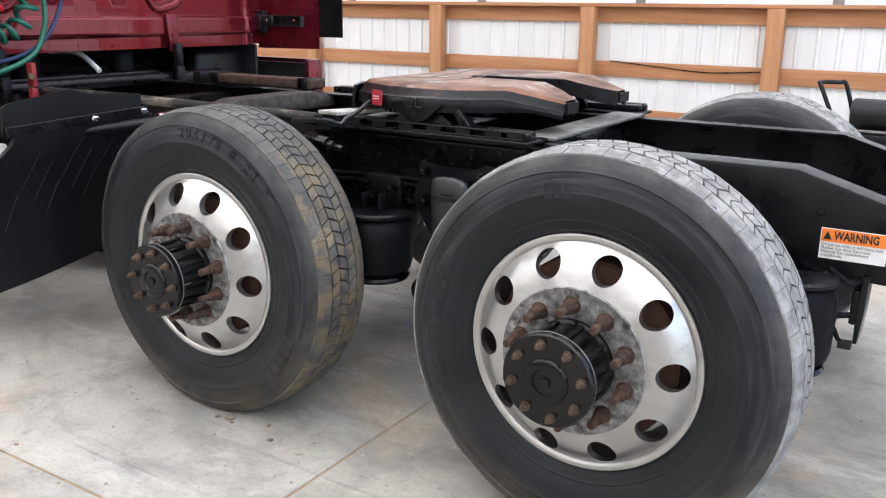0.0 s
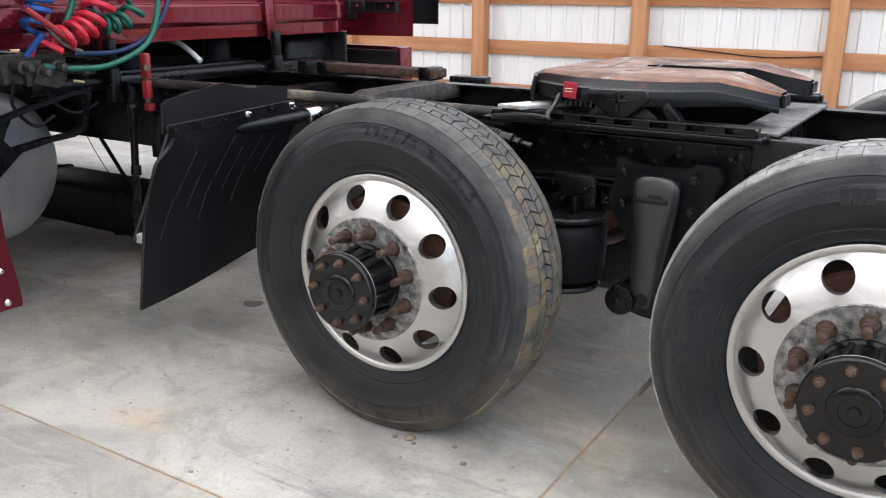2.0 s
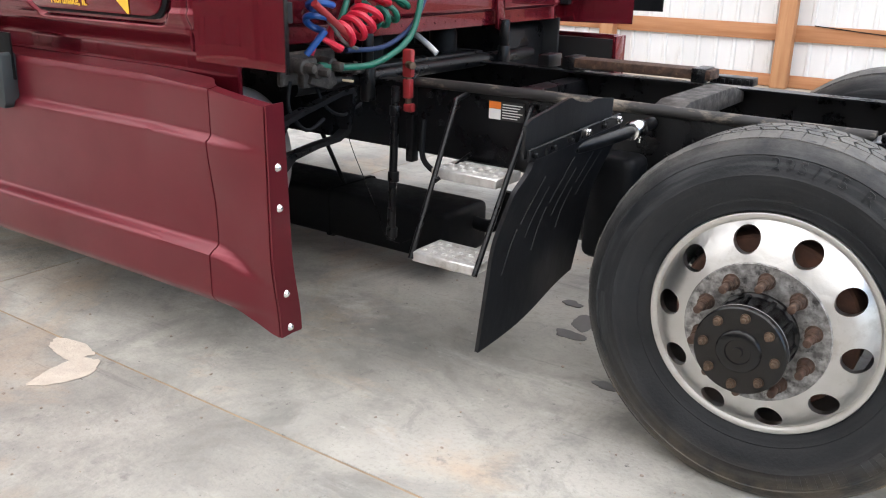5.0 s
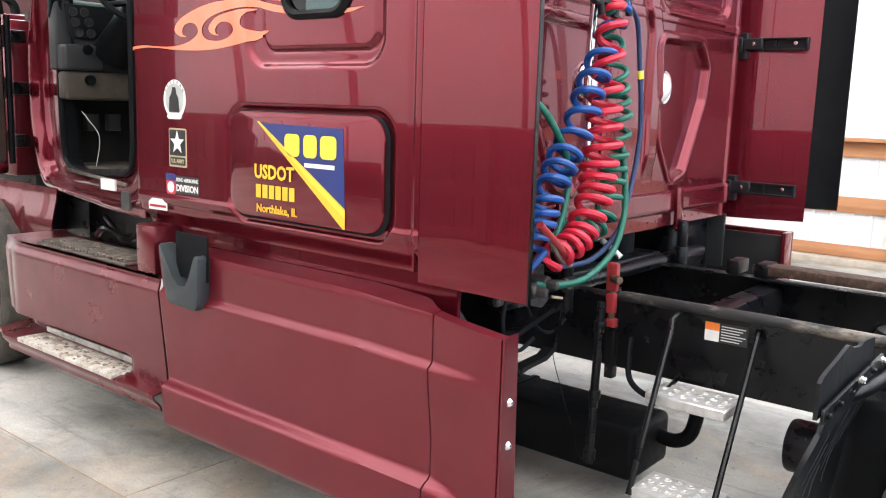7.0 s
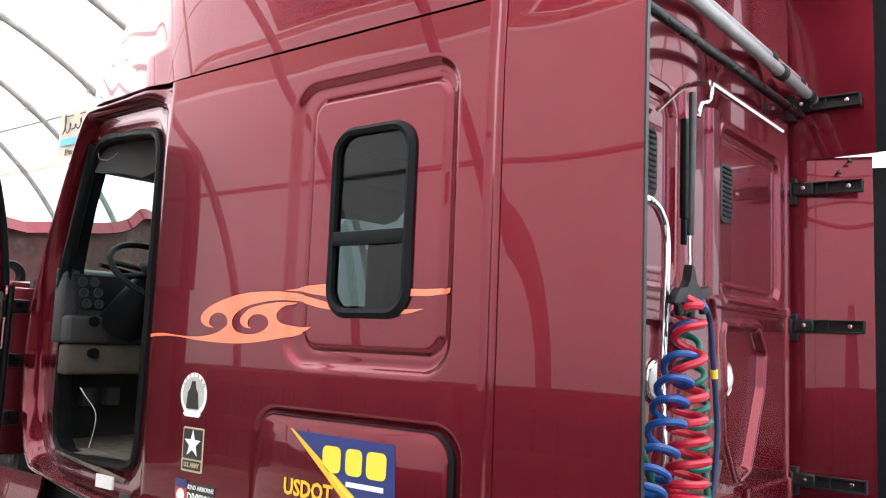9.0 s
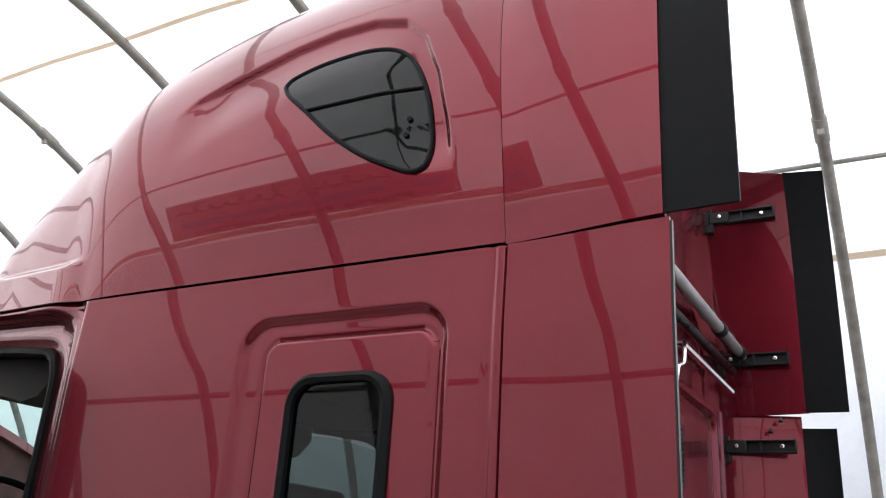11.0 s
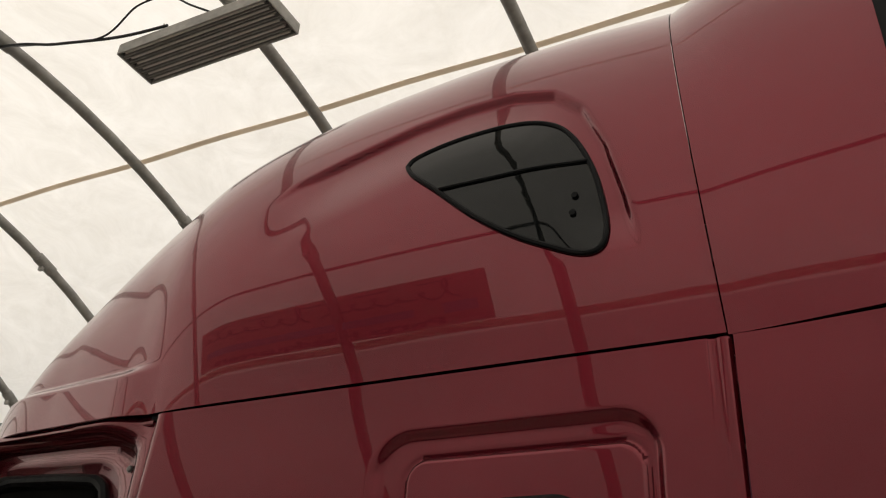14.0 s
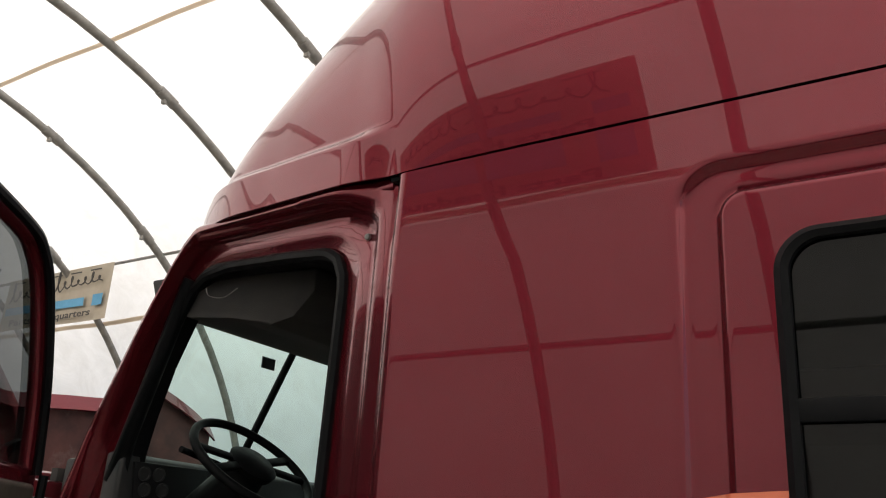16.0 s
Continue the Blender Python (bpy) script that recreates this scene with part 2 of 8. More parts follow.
def clay_band(m):
    """Dried clay caked on the outer shoulder of one stretch of tread."""
    n, l = m.node_tree.nodes, m.node_tree.links
    p = n["Principled BSDF"]
    src = p.inputs["Base Color"].links[0].from_socket
    tc = n.new("ShaderNodeTexCoord")
    sx = n.new("ShaderNodeSeparateXYZ")
    l.new(tc.outputs["Object"], sx.inputs[0])
    no = n.new("ShaderNodeTexNoise")
    no.inputs["Scale"].default_value = 16
    no.inputs["Detail"].default_value = 8
    l.new(tc.outputs["Object"], no.inputs["Vector"])
    fac = None
    for sock, lo, hi in ((sx.outputs[0], 0.22, 0.36), (sx.outputs[1], 0.30, 0.16), (no.outputs["Fac"], 0.45, 0.57)):
        r = n.new("ShaderNodeMapRange")
        r.inputs[1].default_value, r.inputs[2].default_value = lo, hi
        l.new(sock, r.inputs[0])
        if fac is None:
            fac = r.outputs[0]
        else:
            k = n.new("ShaderNodeMath")
            k.operation = "MULTIPLY"
            l.new(fac, k.inputs[0])
            l.new(r.outputs[0], k.inputs[1])
            fac = k.outputs[0]
    x = n.new("ShaderNodeMix")
    x.data_type = "RGBA"
    x.inputs[7].default_value = (0.165, 0.130, 0.085, 1)
    l.new(src, x.inputs[6])
    l.new(fac, x.inputs[0])
    l.new(x.outputs[2], p.inputs["Base Color"])


clay_band(TREAD_MUD)
STEER_MUD = mat("clay_coated_steer_rubber", (0.05, 0.042, 0.032), (0.03, 0.027, 0.024), scale=9, rough=0.8, rough2=0.95, bump=0.8, bscale=50,
                stain=(0.10, 0.078, 0.055), sscale=6, smin=0.5, smax=0.7)
ALU = mat("polished_aluminium", (0.62, 0.615, 0.60), (0.54, 0.535, 0.52), scale=5, rough=0.30, rough2=0.46, metal=1.0, bump=0.12, bscale=90,
          stain=(0.33, 0.30, 0.265), sscale=9, smin=0.56, smax=0.80)
ALU_DULL = mat("corroded_aluminium", (0.40, 0.395, 0.385), (0.12, 0.115, 0.11), scale=42, rough=0.5, rough2=0.75, metal=0.5, bump=0.9, bscale=70,
               stain=(0.03, 0.028, 0.027), sscale=30, smin=0.55, smax=0.66)
TANK_ALU = mat("brushed_tank_aluminium", (0.42, 0.425, 0.43), (0.33, 0.335, 0.34), scale=4, rough=0.38, rough2=0.55, metal=0.7)
RUST = mat("rusty_steel", (0.085, 0.045, 0.029), (0.038, 0.025, 0.019), scale=30, rough=0.7, rough2=0.9, metal=0.25, bump=0.6, bscale=120,
           stain=(0.16, 0.105, 0.07), sscale=40, smin=0.55, smax=0.7)
BRASSY = mat("rust_tinted_nut_steel", (0.15, 0.10, 0.066), (0.06, 0.038, 0.026), scale=50, rough=0.5, rough2=0.75, metal=0.5, bump=0.4, bscale=160)
PLATE_RUST = mat("greasy_rusted_plate_top", (0.25, 0.105, 0.052), (0.085, 0.045, 0.03), scale=6, rough=0.34, rough2=0.65, metal=0.35, bump=0.5, bscale=60,
                 stain=(0.42, 0.39, 0.34), sscale=8, smin=0.55, smax=0.66)
PLATE_EDGE = mat("black_paint_rusting_through", (0.005, 0.0055, 0.0065), (0.009, 0.009, 0.010), scale=10, rough=0.24, rough2=0.45, bump=0.25, bscale=50, spec=0.22,
                 stain=(0.15, 0.055, 0.025), sscale=5, smin=0.62, smax=0.72)
STEEL = mat("bare_grey_steel", (0.24, 0.235, 0.225), (0.14, 0.135, 0.13), scale=18, rough=0.42, rough2=0.62, metal=0.75, bump=0.3, bscale=90,
            stain=(0.13, 0.075, 0.045), sscale=10, smin=0.6, smax=0.8)
GRIME = mat("grimy_grey_casting", (0.075, 0.068, 0.062), (0.032, 0.029, 0.027), scale=26, rough=0.5, rough2=0.75, metal=0.45, bump=0.5, bscale=110, stain=(0.14, 0.125, 0.11), sscale=22, smin=0.6, smax=0.75)
CHROME = mat("chromed_steel", (0.8, 0.8, 0.8), (0.74, 0.74, 0.74), scale=12, rough=0.1, rough2=0.18, metal=1.0)
TREADPLATE = mat("perforated_step_aluminium", (0.72, 0.71, 0.69), (0.55, 0.54, 0.52), scale=20, rough=0.4, rough2=0.55, metal=0.55, bump=0.4, bscale=90,
                 stain=(0.36, 0.31, 0.26), sscale=10, smin=0.56, smax=0.75)
STEP_DIRT = mat("muddy_step_aluminium", (0.60, 0.57, 0.52), (0.40, 0.35, 0.29), scale=16, rough=0.6, rough2=0.85, metal=0.25, bump=0.8, bscale=80,
                stain=(0.27, 0.21, 0.15), sscale=14, smin=0.5, smax=0.62)
STEP_DARK = mat("grimy_step_grating", (0.17, 0.14, 0.115), (0.085, 0.072, 0.062), scale=16, rough=0.7, rough2=0.9, metal=0.2, bump=0.8, bscale=80,
                stain=(0.30, 0.25, 0.20), sscale=12, smin=0.58, smax=0.7)
RED_HOSE = mat("red_coiled_nylon", (0.55, 0.018, 0.045), (0.46, 0.014, 0.035), scale=20, rough=0.3)
BLUE_HOSE = mat("blue_coiled_nylon", (0.010, 0.075, 0.30), (0.008, 0.06, 0.23), scale=20, rough=0.3)
NAVY_LINE = mat("dark_blue_braided_line", (0.008, 0.024, 0.085), (0.014, 0.034, 0.10), scale=60, rough=0.5, bump=0.3, bscale=300)
GREEN_HOSE = mat("green_coiled_cable", (0.008, 0.13, 0.085), (0.006, 0.10, 0.066), scale=20, rough=0.35)
WORN_PIPE = mat("black_pipe_with_worn_top", (0.012, 0.012, 0.013), (0.02, 0.019, 0.018), scale=14, rough=0.45, rough2=0.7, bump=0.3, bscale=60,
                stain=(0.30, 0.255, 0.20), sscale=9, smin=0.50, smax=0.64, stretch=(0.35, 1, 1))
RED_PART = mat("red_painted_fitting", (0.30, 0.020, 0.024), (0.21, 0.016, 0.018), scale=16, rough=0.45, stain=(0.16, 0.06, 0.04), sscale=20, smin=0.6, smax=0.8)
RED_TAG = mat("red_plastic_tag", (0.34, 0.012, 0.03), (0.29, 0.012, 0.026), scale=16, rough=0.4)
WHITE = mat("white_vinyl", (0.78, 0.77, 0.75), (0.70, 0.69, 0.67), scale=14, rough=0.45)
YELLOW = mat("yellow_vinyl", (0.78, 0.47, 0.03), (0.74, 0.43, 0.03), scale=14, rough=0.35, coat=0.4)
BRIGHT_YELLOW = mat("bright_yellow_vinyl", (0.80, 0.63, 0.05), (0.78, 0.58, 0.05), scale=14, rough=0.35, coat=0.4)
NAVY = mat("navy_vinyl", (0.018, 0.032, 0.16), (0.016, 0.028, 0.14), scale=10, rough=0.3, coat=0.5)
PEACH = mat("coral_orange_vinyl", (0.78, 0.20, 0.10), (0.74, 0.18, 0.09), scale=10, rough=0.35, coat=0.5)
DECAL_BLACK = mat("black_vinyl", (0.012, 0.012, 0.012), (0.02, 0.02, 0.02), scale=14, rough=0.4)
PALE_GREY = mat("pale_grey_vinyl", (0.42, 0.42, 0.40), (0.36, 0.36, 0.34), scale=14, rough=0.4)
DECAL_TAN = mat("tan_vinyl", (0.50, 0.40, 0.26), (0.44, 0.35, 0.22), scale=14, rough=0.4)
DECAL_CRIMSON = mat("crimson_vinyl", (0.52, 0.03, 0.06), (0.46, 0.03, 0.05), scale=14, rough=0.4)
ORANGE = mat("orange_warning_label", (0.85, 0.22, 0.03), (0.80, 0.20, 0.03), scale=14, rough=0.4)
TAN = mat("taupe_cab_plastic", (0.082, 0.066, 0.052), (0.066, 0.053, 0.042), scale=10, rough=0.55, bump=0.25, bscale=240)
GREY_TRIM = mat("dark_grey_dash_plastic", (0.026, 0.028, 0.030), (0.036, 0.037, 0.039), scale=10, rough=0.5, bump=0.3, bscale=240)
CARPET = mat("dusty_cab_floor_mat", (0.20, 0.17, 0.13), (0.11, 0.095, 0.08), scale=14, rough=0.95, bump=0.8, bscale=200)
FABRIC_DARK = mat("dark_headliner", (0.036, 0.036, 0.037), (0.05, 0.049, 0.047), scale=10, rough=0.9, bump=0.4, bscale=220)
GAUGE = mat("grey_gauge_bezel", (0.042, 0.044, 0.046), (0.03, 0.031, 0.033), scale=20, rough=0.4)
GALV = mat("weathered_galvanised_pipe", (0.30, 0.29, 0.27), (0.22, 0.21, 0.195), scale=7, rough=0.5, rough2=0.65, metal=0.5, bump=0.3, bscale=50,
           stain=(0.15, 0.125, 0.10), sscale=5, smin=0.58, smax=0.8)
LAMP_BODY = mat("dusty_grey_lamp_housing", (0.33, 0.315, 0.29), (0.26, 0.25, 0.235), scale=9, rough=0.5, metal=0.3)
TUBE_OFF = mat("unlit_lamp_tube", (0.62, 0.60, 0.56), (0.56, 0.54, 0.51), scale=9, rough=0.25)
WOOD = mat("treated_pine", (0.47, 0.225, 0.105), (0.36, 0.155, 0.065), scale=3.0, rough=0.65, rough2=0.8, bump=0.5, bscale=40, stretch=(0.35, 3, 5),
           stain=(0.22, 0.085, 0.03), sscale=1.8, smin=0.63, smax=0.72)
POST_WOOD = mat("upright_pine_post", (0.49, 0.255, 0.12), (0.39, 0.18, 0.08), scale=3.0, rough=0.65, rough2=0.8, bump=0.5, bscale=40, stretch=(5, 3, 0.35),
                stain=(0.24, 0.11, 0.05), sscale=2.2, smin=0.64, smax=0.72)
SHEET = mat("white_ribbed_steel", (0.76, 0.76, 0.75), (0.70, 0.70, 0.685), scale=2.0, rough=0.4, rough2=0.5, stain=(0.55, 0.53, 0.50), sscale=3, smin=0.62, smax=0.85,
            stretch=(1, 1, 0.3))
DARK_SHEET = mat("dark_brown_ribbed_steel", (0.085, 0.07, 0.062), (0.06, 0.05, 0.045), scale=2.0, rough=0.5, rough2=0.65, stain=(0.11, 0.095, 0.08), sscale=3, smin=0.6, smax=0.85)
DARK_WOOD = mat("weathered_dark_timber", (0.13, 0.095, 0.07), (0.09, 0.066, 0.05), scale=3.0, rough=0.75, rough2=0.9, bump=0.5, bscale=40, stretch=(0.35, 3, 5))
GREY_BLOCK = mat("pale_grey_sill_board", (0.46, 0.40, 0.32), (0.36, 0.31, 0.25), scale=9, rough=0.8, bump=0.4, bscale=90)
DRUM = mat("rusty_brake_drum", (0.10, 0.042, 0.024), (0.045, 0.026, 0.02), scale=12, rough=0.85, bump=0.5, bscale=80)
HOOD_IN = mat("dusty_hood_underside", (0.13, 0.045, 0.042), (0.07, 0.035, 0.035), scale=5, rough=0.6, bump=0.5, bscale=30, stain=(0.20, 0.16, 0.14), sscale=3, smin=0.55, smax=0.75)


def glass(name, tint, rough=0.02, clear=0.75):
    m = bpy.data.materials.new(name)
    m.use_nodes = True
    n, l = m.node_tree.nodes, m.node_tree.links
    p = n["Principled BSDF"]
    p.inputs["Base Color"].default_value = (0.01, 0.012, 0.012, 1)
    p.inputs["Roughness"].default_value = rough
    p.inputs["Specular IOR Level"].default_value = 0.1
    tr = n.new("ShaderNodeBsdfTransparent")
    tr.inputs[0].default_value = (*tint, 1)
    mx = n.new("ShaderNodeMixShader")
    mx.inputs[0].default_value = 1 - clear
    gl = n.new("ShaderNodeBsdfGlossy")
    gl.inputs["Roughness"].default_value = rough
    lw = n.new("ShaderNodeLayerWeight")
    pw = n.new("ShaderNodeMath")
    pw.operation = "POWER"
    pw.inputs[1].default_value = 4.0
    l.new(lw.outputs["Facing"], pw.inputs[0])
    fr = n.new("ShaderNodeMapRange")
    fr.inputs[3].default_value, fr.inputs[4].default_value = 0.022, 0.9
    l.new(pw.outputs[0], fr.inputs[0])
    m2 = n.new("ShaderNodeMixShader")
    out = n["Material Output"]
    l.new(tr.outputs[0], mx.inputs[1])
    l.new(p.outputs[0], mx.inputs[2])
    l.new(fr.outputs[0], m2.inputs[0])
    l.new(mx.outputs[0], m2.inputs[1])
    l.new(gl.outputs[0], m2.inputs[2])
    l.new(m2.outputs[0], out.inputs[0])
    return m


TINTED = glass("dark_tinted_glass", (0.12, 0.135, 0.135), clear=0.82)
CLEAR = glass("greenish_windscreen_glass", (0.66, 0.85, 0.80), clear=0.97)


def fabric(name, c1, c2):
    """Woven cloth: daylight comes through it."""
    m = bpy.data.materials.new(name)
    m.use_nodes = True
    n, l = m.node_tree.nodes, m.node_tree.links
    n.remove(n["Principled BSDF"])
    tc = n.new("ShaderNodeTexCoord")
    no = n.new("ShaderNodeTexNoise")
    no.inputs["Scale"].default_value = 1.6
    no.inputs["Detail"].default_value = 12
    no.inputs["Roughness"].default_value = 0.72
    no.inputs["Distortion"].default_value = 0.7
    l.new(tc.outputs["Object"], no.inputs["Vector"])
    mr = n.new("ShaderNodeMapRange")
    mr.inputs[1].default_value, mr.inputs[2].default_value = 0.35, 0.7
    l.new(no.outputs["Fac"], mr.inputs[0])
    mx = n.new("ShaderNodeMix")
    mx.data_type = "RGBA"
    mx.inputs[6].default_value, mx.inputs[7].default_value = (*c1, 1), (*c2, 1)
    l.new(mr.outputs[0], mx.inputs[0])
    d = n.new("ShaderNodeBsdfDiffuse")
    t = n.new("ShaderNodeBsdfTranslucent")
    s = n.new("ShaderNodeMixShader")
    s.inputs[0].default_value = 0.55
    l.new(mx.outputs[2], d.inputs[0])
    l.new(mx.outputs[2], t.inputs[0])
    l.new(d.outputs[0], s.inputs[1])
    l.new(t.outputs[0], s.inputs[2])
    l.new(s.outputs[0], n["Material Output"].inputs[0])
    return m


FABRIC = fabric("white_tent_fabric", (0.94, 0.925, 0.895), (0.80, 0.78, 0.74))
# same cloth with the weaker daylight low on one side put into its colour
DIM_FABRIC = fabric("dimmed_low_tent_fabric", (0.60, 0.585, 0.56), (0.48, 0.465, 0.44))
STRAP = fabric("tan_webbing", (0.84, 0.76, 0.66), (0.78, 0.70, 0.60))


def tyre_rubber():
    """Sidewall rubber: scuff rings round the wheel, dusty shoulder, clay low down."""
    m = mat("tyre_sidewall_rubber", (0.0092, 0.0105, 0.0128), (0.0175, 0.0190, 0.0215), scale=6, rough=0.38, rough2=0.56, bump=0.3, bscale=110, spec=0.28)
    n, l = m.node_tree.nodes, m.node_tree.links
    p = n["Principled BSDF"]
    src = p.inputs["Base Color"].links[0].from_socket
    tc = n.new("ShaderNodeTexCoord")
    sx = n.new("ShaderNodeSeparateXYZ")
    l.new(tc.outputs["Object"], sx.inputs[0])

    def math_node(op, a, b=None):
        k = n.new("ShaderNodeMath")
        k.operation = op
        for i, v in enumerate((a, b)):
            if v is None:
                continue
            if isinstance(v, (int, float)):
                k.inputs[i].default_value = v
            else:
                l.new(v, k.inputs[i])
        return k.outputs[0]

    def span(v, lo, hi, top=1.0):
        r = n.new("ShaderNodeMapRange")
        r.inputs[1].default_value, r.inputs[2].default_value, r.inputs[4].default_value = lo, hi, top
        l.new(v, r.inputs[0])
        return r.outputs[0]

    def over(src, colour, fac):
        x = n.new("ShaderNodeMix")
        x.data_type = "RGBA"
        x.inputs[7].default_value = (*colour, 1)
        l.new(src, x.inputs[6])
        l.new(fac, x.inputs[0])
        return x.outputs[2]

    rad = math_node("SQRT", math_node("ADD", math_node("MULTIPLY", sx.outputs[0], sx.outputs[0]), math_node("MULTIPLY", sx.outputs[2], sx.outputs[2])))
    ang = math_node("ARCTAN2", sx.outputs[2], sx.outputs[0])
    cv = n.new("ShaderNodeCombineXYZ")
    l.new(math_node("MULTIPLY", rad, 70), cv.inputs[0])
    l.new(math_node("MULTIPLY", ang, 2.2), cv.inputs[1])
    ring = n.new("ShaderNodeTexNoise")
    ring.inputs["Scale"].default_value = 1.0
    ring.inputs["Detail"].default_value = 5
    l.new(cv.outputs[0], ring.inputs["Vector"])
    dirt = n.new("ShaderNodeTexNoise")
    dirt.inputs["Scale"].default_value = 9
    dirt.inputs["Detail"].default_value = 9
    dirt.inputs["Roughness"].default_value = 0.7
    l.new(tc.outputs["Object"], dirt.inputs["Vector"])
    src = over(src, (0.052, 0.0545, 0.058), math_node("MULTIPLY", span(ring.outputs["Fac"], 0.46, 0.70, 0.8), span(rad, 0.36, 0.44)))
    src = over(src, (0.085, 0.083, 0.078), math_node("MULTIPLY", span(rad, 0.452, 0.485, 0.8), span(dirt.outputs["Fac"], 0.35, 0.62)))
    low = span(sx.outputs[2], -0.10, -0.42)
    src = over(src, (0.095, 0.077, 0.056), math_node("MULTIPLY", math_node("MULTIPLY", low, span(rad, 0.38, 0.46)), span(dirt.outputs["Fac"], 0.36, 0.60, 0.85)))
    l.new(src, p.inputs["Base Color"])
    return m


TYRE = tyre_rubber()


def concrete():
    """Power-floated slab: pale cement, darker worn and oily clouds, clay dust, fine scratches."""
    m = mat("stained_concrete", (0.46, 0.443, 0.395), (0.232, 0.224, 0.202), scale=0.9, rough=0.5, rough2=0.8, bump=0.6, bscale=70)
    n, l = m.node_tree.nodes, m.node_tree.links
    p = n["Principled BSDF"]
    src = p.inputs["Base Color"].links[0].from_socket
    tc = n.new("ShaderNodeNewGeometry")

    def layer(src, colour, scale, lo, hi, amount, stretch=(1, 1, 1), detail=8, offset=(0, 0, 0), turn=0.0, rough=0.68, warp=0.0):
        mp = n.new("ShaderNodeMapping")
        mp.inputs["Scale"].default_value = stretch
        mp.inputs["Location"].default_value = offset
        mp.inputs["Rotation"].default_value = (0, 0, turn)
        l.new(tc.outputs["Position"], mp.inputs[0])
        no = n.new("ShaderNodeTexNoise")
        no.inputs["Scale"].default_value = scale
        no.inputs["Detail"].default_value = detail
        no.inputs["Roughness"].default_value = rough
        no.inputs["Distortion"].default_value = warp
        l.new(mp.outputs[0], no.inputs["Vector"])
        mr = n.new("ShaderNodeMapRange")
        mr.inputs[1].default_value, mr.inputs[2].default_value = lo, hi
        mr.inputs[4].default_value = amount
        l.new(no.outputs["Fac"], mr.inputs[0])
        mx = n.new("ShaderNodeMix")
        mx.data_type = "RGBA"
        mx.inputs[7].default_value = (*colour, 1)
        l.new(src, mx.inputs[6])
        l.new(mr.outputs[0], mx.inputs[0])
        return mx.outputs[2]

    # broad worn clouds, then mottling, clay, scrapes, drips and specks
    src = layer(src, (0.118, 0.116, 0.106), 0.75, 0.50, 0.68, 0.85, offset=(4, 9, 0), warp=0.6)
    src = layer(src, (0.155, 0.152, 0.14), 2.6, 0.50, 0.64, 0.5, offset=(1, 3, 0), warp=0.8)
    src = layer(src, (0.44, 0.335, 0.235), 1.1, 0.52, 0.68, 0.8, offset=(3, 1, 0), warp=0.5)
    src = layer(src, (0.56, 0.545, 0.515), 1.0, 0.56, 0.70, 0.6, stretch=(0.9, 3, 1), offset=(1, 5, 0), turn=0.9, warp=0.4)
    src = layer(src, (0.55, 0.53, 0.50), 2.6, 0.60, 0.72, 0.2, stretch=(0.5, 4, 1), offset=(6, 1, 0), turn=-0.5)
    src = layer(src, (0.105, 0.10, 0.096), 2.2, 0.58, 0.70, 0.25, stretch=(0.6, 2.5, 1), offset=(2, 2, 0), turn=1.25)
    src = layer(src, (0.12, 0.115, 0.11), 8, 0.62, 0.72, 0.75, offset=(7, 2, 0))
    src = layer(src, (0.50, 0.48, 0.45), 14, 0.64, 0.72, 0.6, offset=(9, 4, 0))
    src = layer(src, (0.07, 0.066, 0.062), 30, 0.63, 0.70, 0.85, offset=(2, 8, 0))
    src = layer(src, (0.13, 0.127, 0.118), 5.5, 0.55, 0.62, 0.25, offset=(3, 6, 0), detail=12, rough=0.75, warp=1.2)
    src = layer(src, (0.10, 0.096, 0.09), 3.0, 0.60, 0.64, 0.3, stretch=(0.25, 5, 1), offset=(8, 3, 0), turn=2.2, detail=10)
    src = layer(src, (0.20, 0.195, 0.185), 60, 0.5, 0.75, 0.55, offset=(5, 8, 0))
    l.new(src, p.inputs["Base Color"])
    return m


CONCRETE = concrete()
OIL = mat("dark_damp_stain", (0.075, 0.073, 0.07), (0.13, 0.127, 0.122), scale=12, rough=0.4, rough2=0.6)
CLAY = mat("dried_clay", (0.23, 0.185, 0.135), (0.15, 0.12, 0.09), scale=30, rough=0.95, bump=0.6, bscale=90)
PATCH = mat("pale_repair_mortar", (0.56, 0.50, 0.42), (0.48, 0.42, 0.35), scale=20, rough=0.9, bump=0.8, bscale=120)
JOINT = mat("dirty_joint_filler", (0.36, 0.265, 0.17), (0.24, 0.18, 0.125), scale=9, rough=0.95, bump=0.5, bscale=150)
BANNER = mat("weathered_banner_vinyl", (0.50, 0.44, 0.35), (0.43, 0.37, 0.29), scale=3, rough=0.7, bump=0.3, bscale=12)
BANNER_BLUE = mat("faded_blue_print", (0.12, 0.38, 0.60), (0.11, 0.33, 0.52), scale=4, rough=0.7)
BANNER_INK = mat("faded_dark_print", (0.055, 0.05, 0.048), (0.085, 0.08, 0.075), scale=8, rough=0.7)
LENS = mat("white_work_lamp_lens", (0.80, 0.79, 0.74), (0.72, 0.71, 0.66), scale=30, rough=0.15, coat=0.8)
AMBER = mat("amber_marker_lens", (0.80, 0.24, 0.02), (0.72, 0.2, 0.02), scale=20, rough=0.2, coat=0.5)
DIM_RED = mat("red_marker_lens", (0.5, 0.02, 0.015), (0.4, 0.015, 0.012), scale=20, rough=0.2, coat=0.5)
DEBRIS = mat("concrete_crumbs", (0.36, 0.29, 0.24), (0.22, 0.18, 0.15), scale=40, rough=0.95)

# ---------------------------------------------------------------- the tent hall
MID_Y, HALF, RISE, SPRING = 1.0, 6.75, 5.6, 1.35
X_END, X_MOUTH = -30.0, 6.0


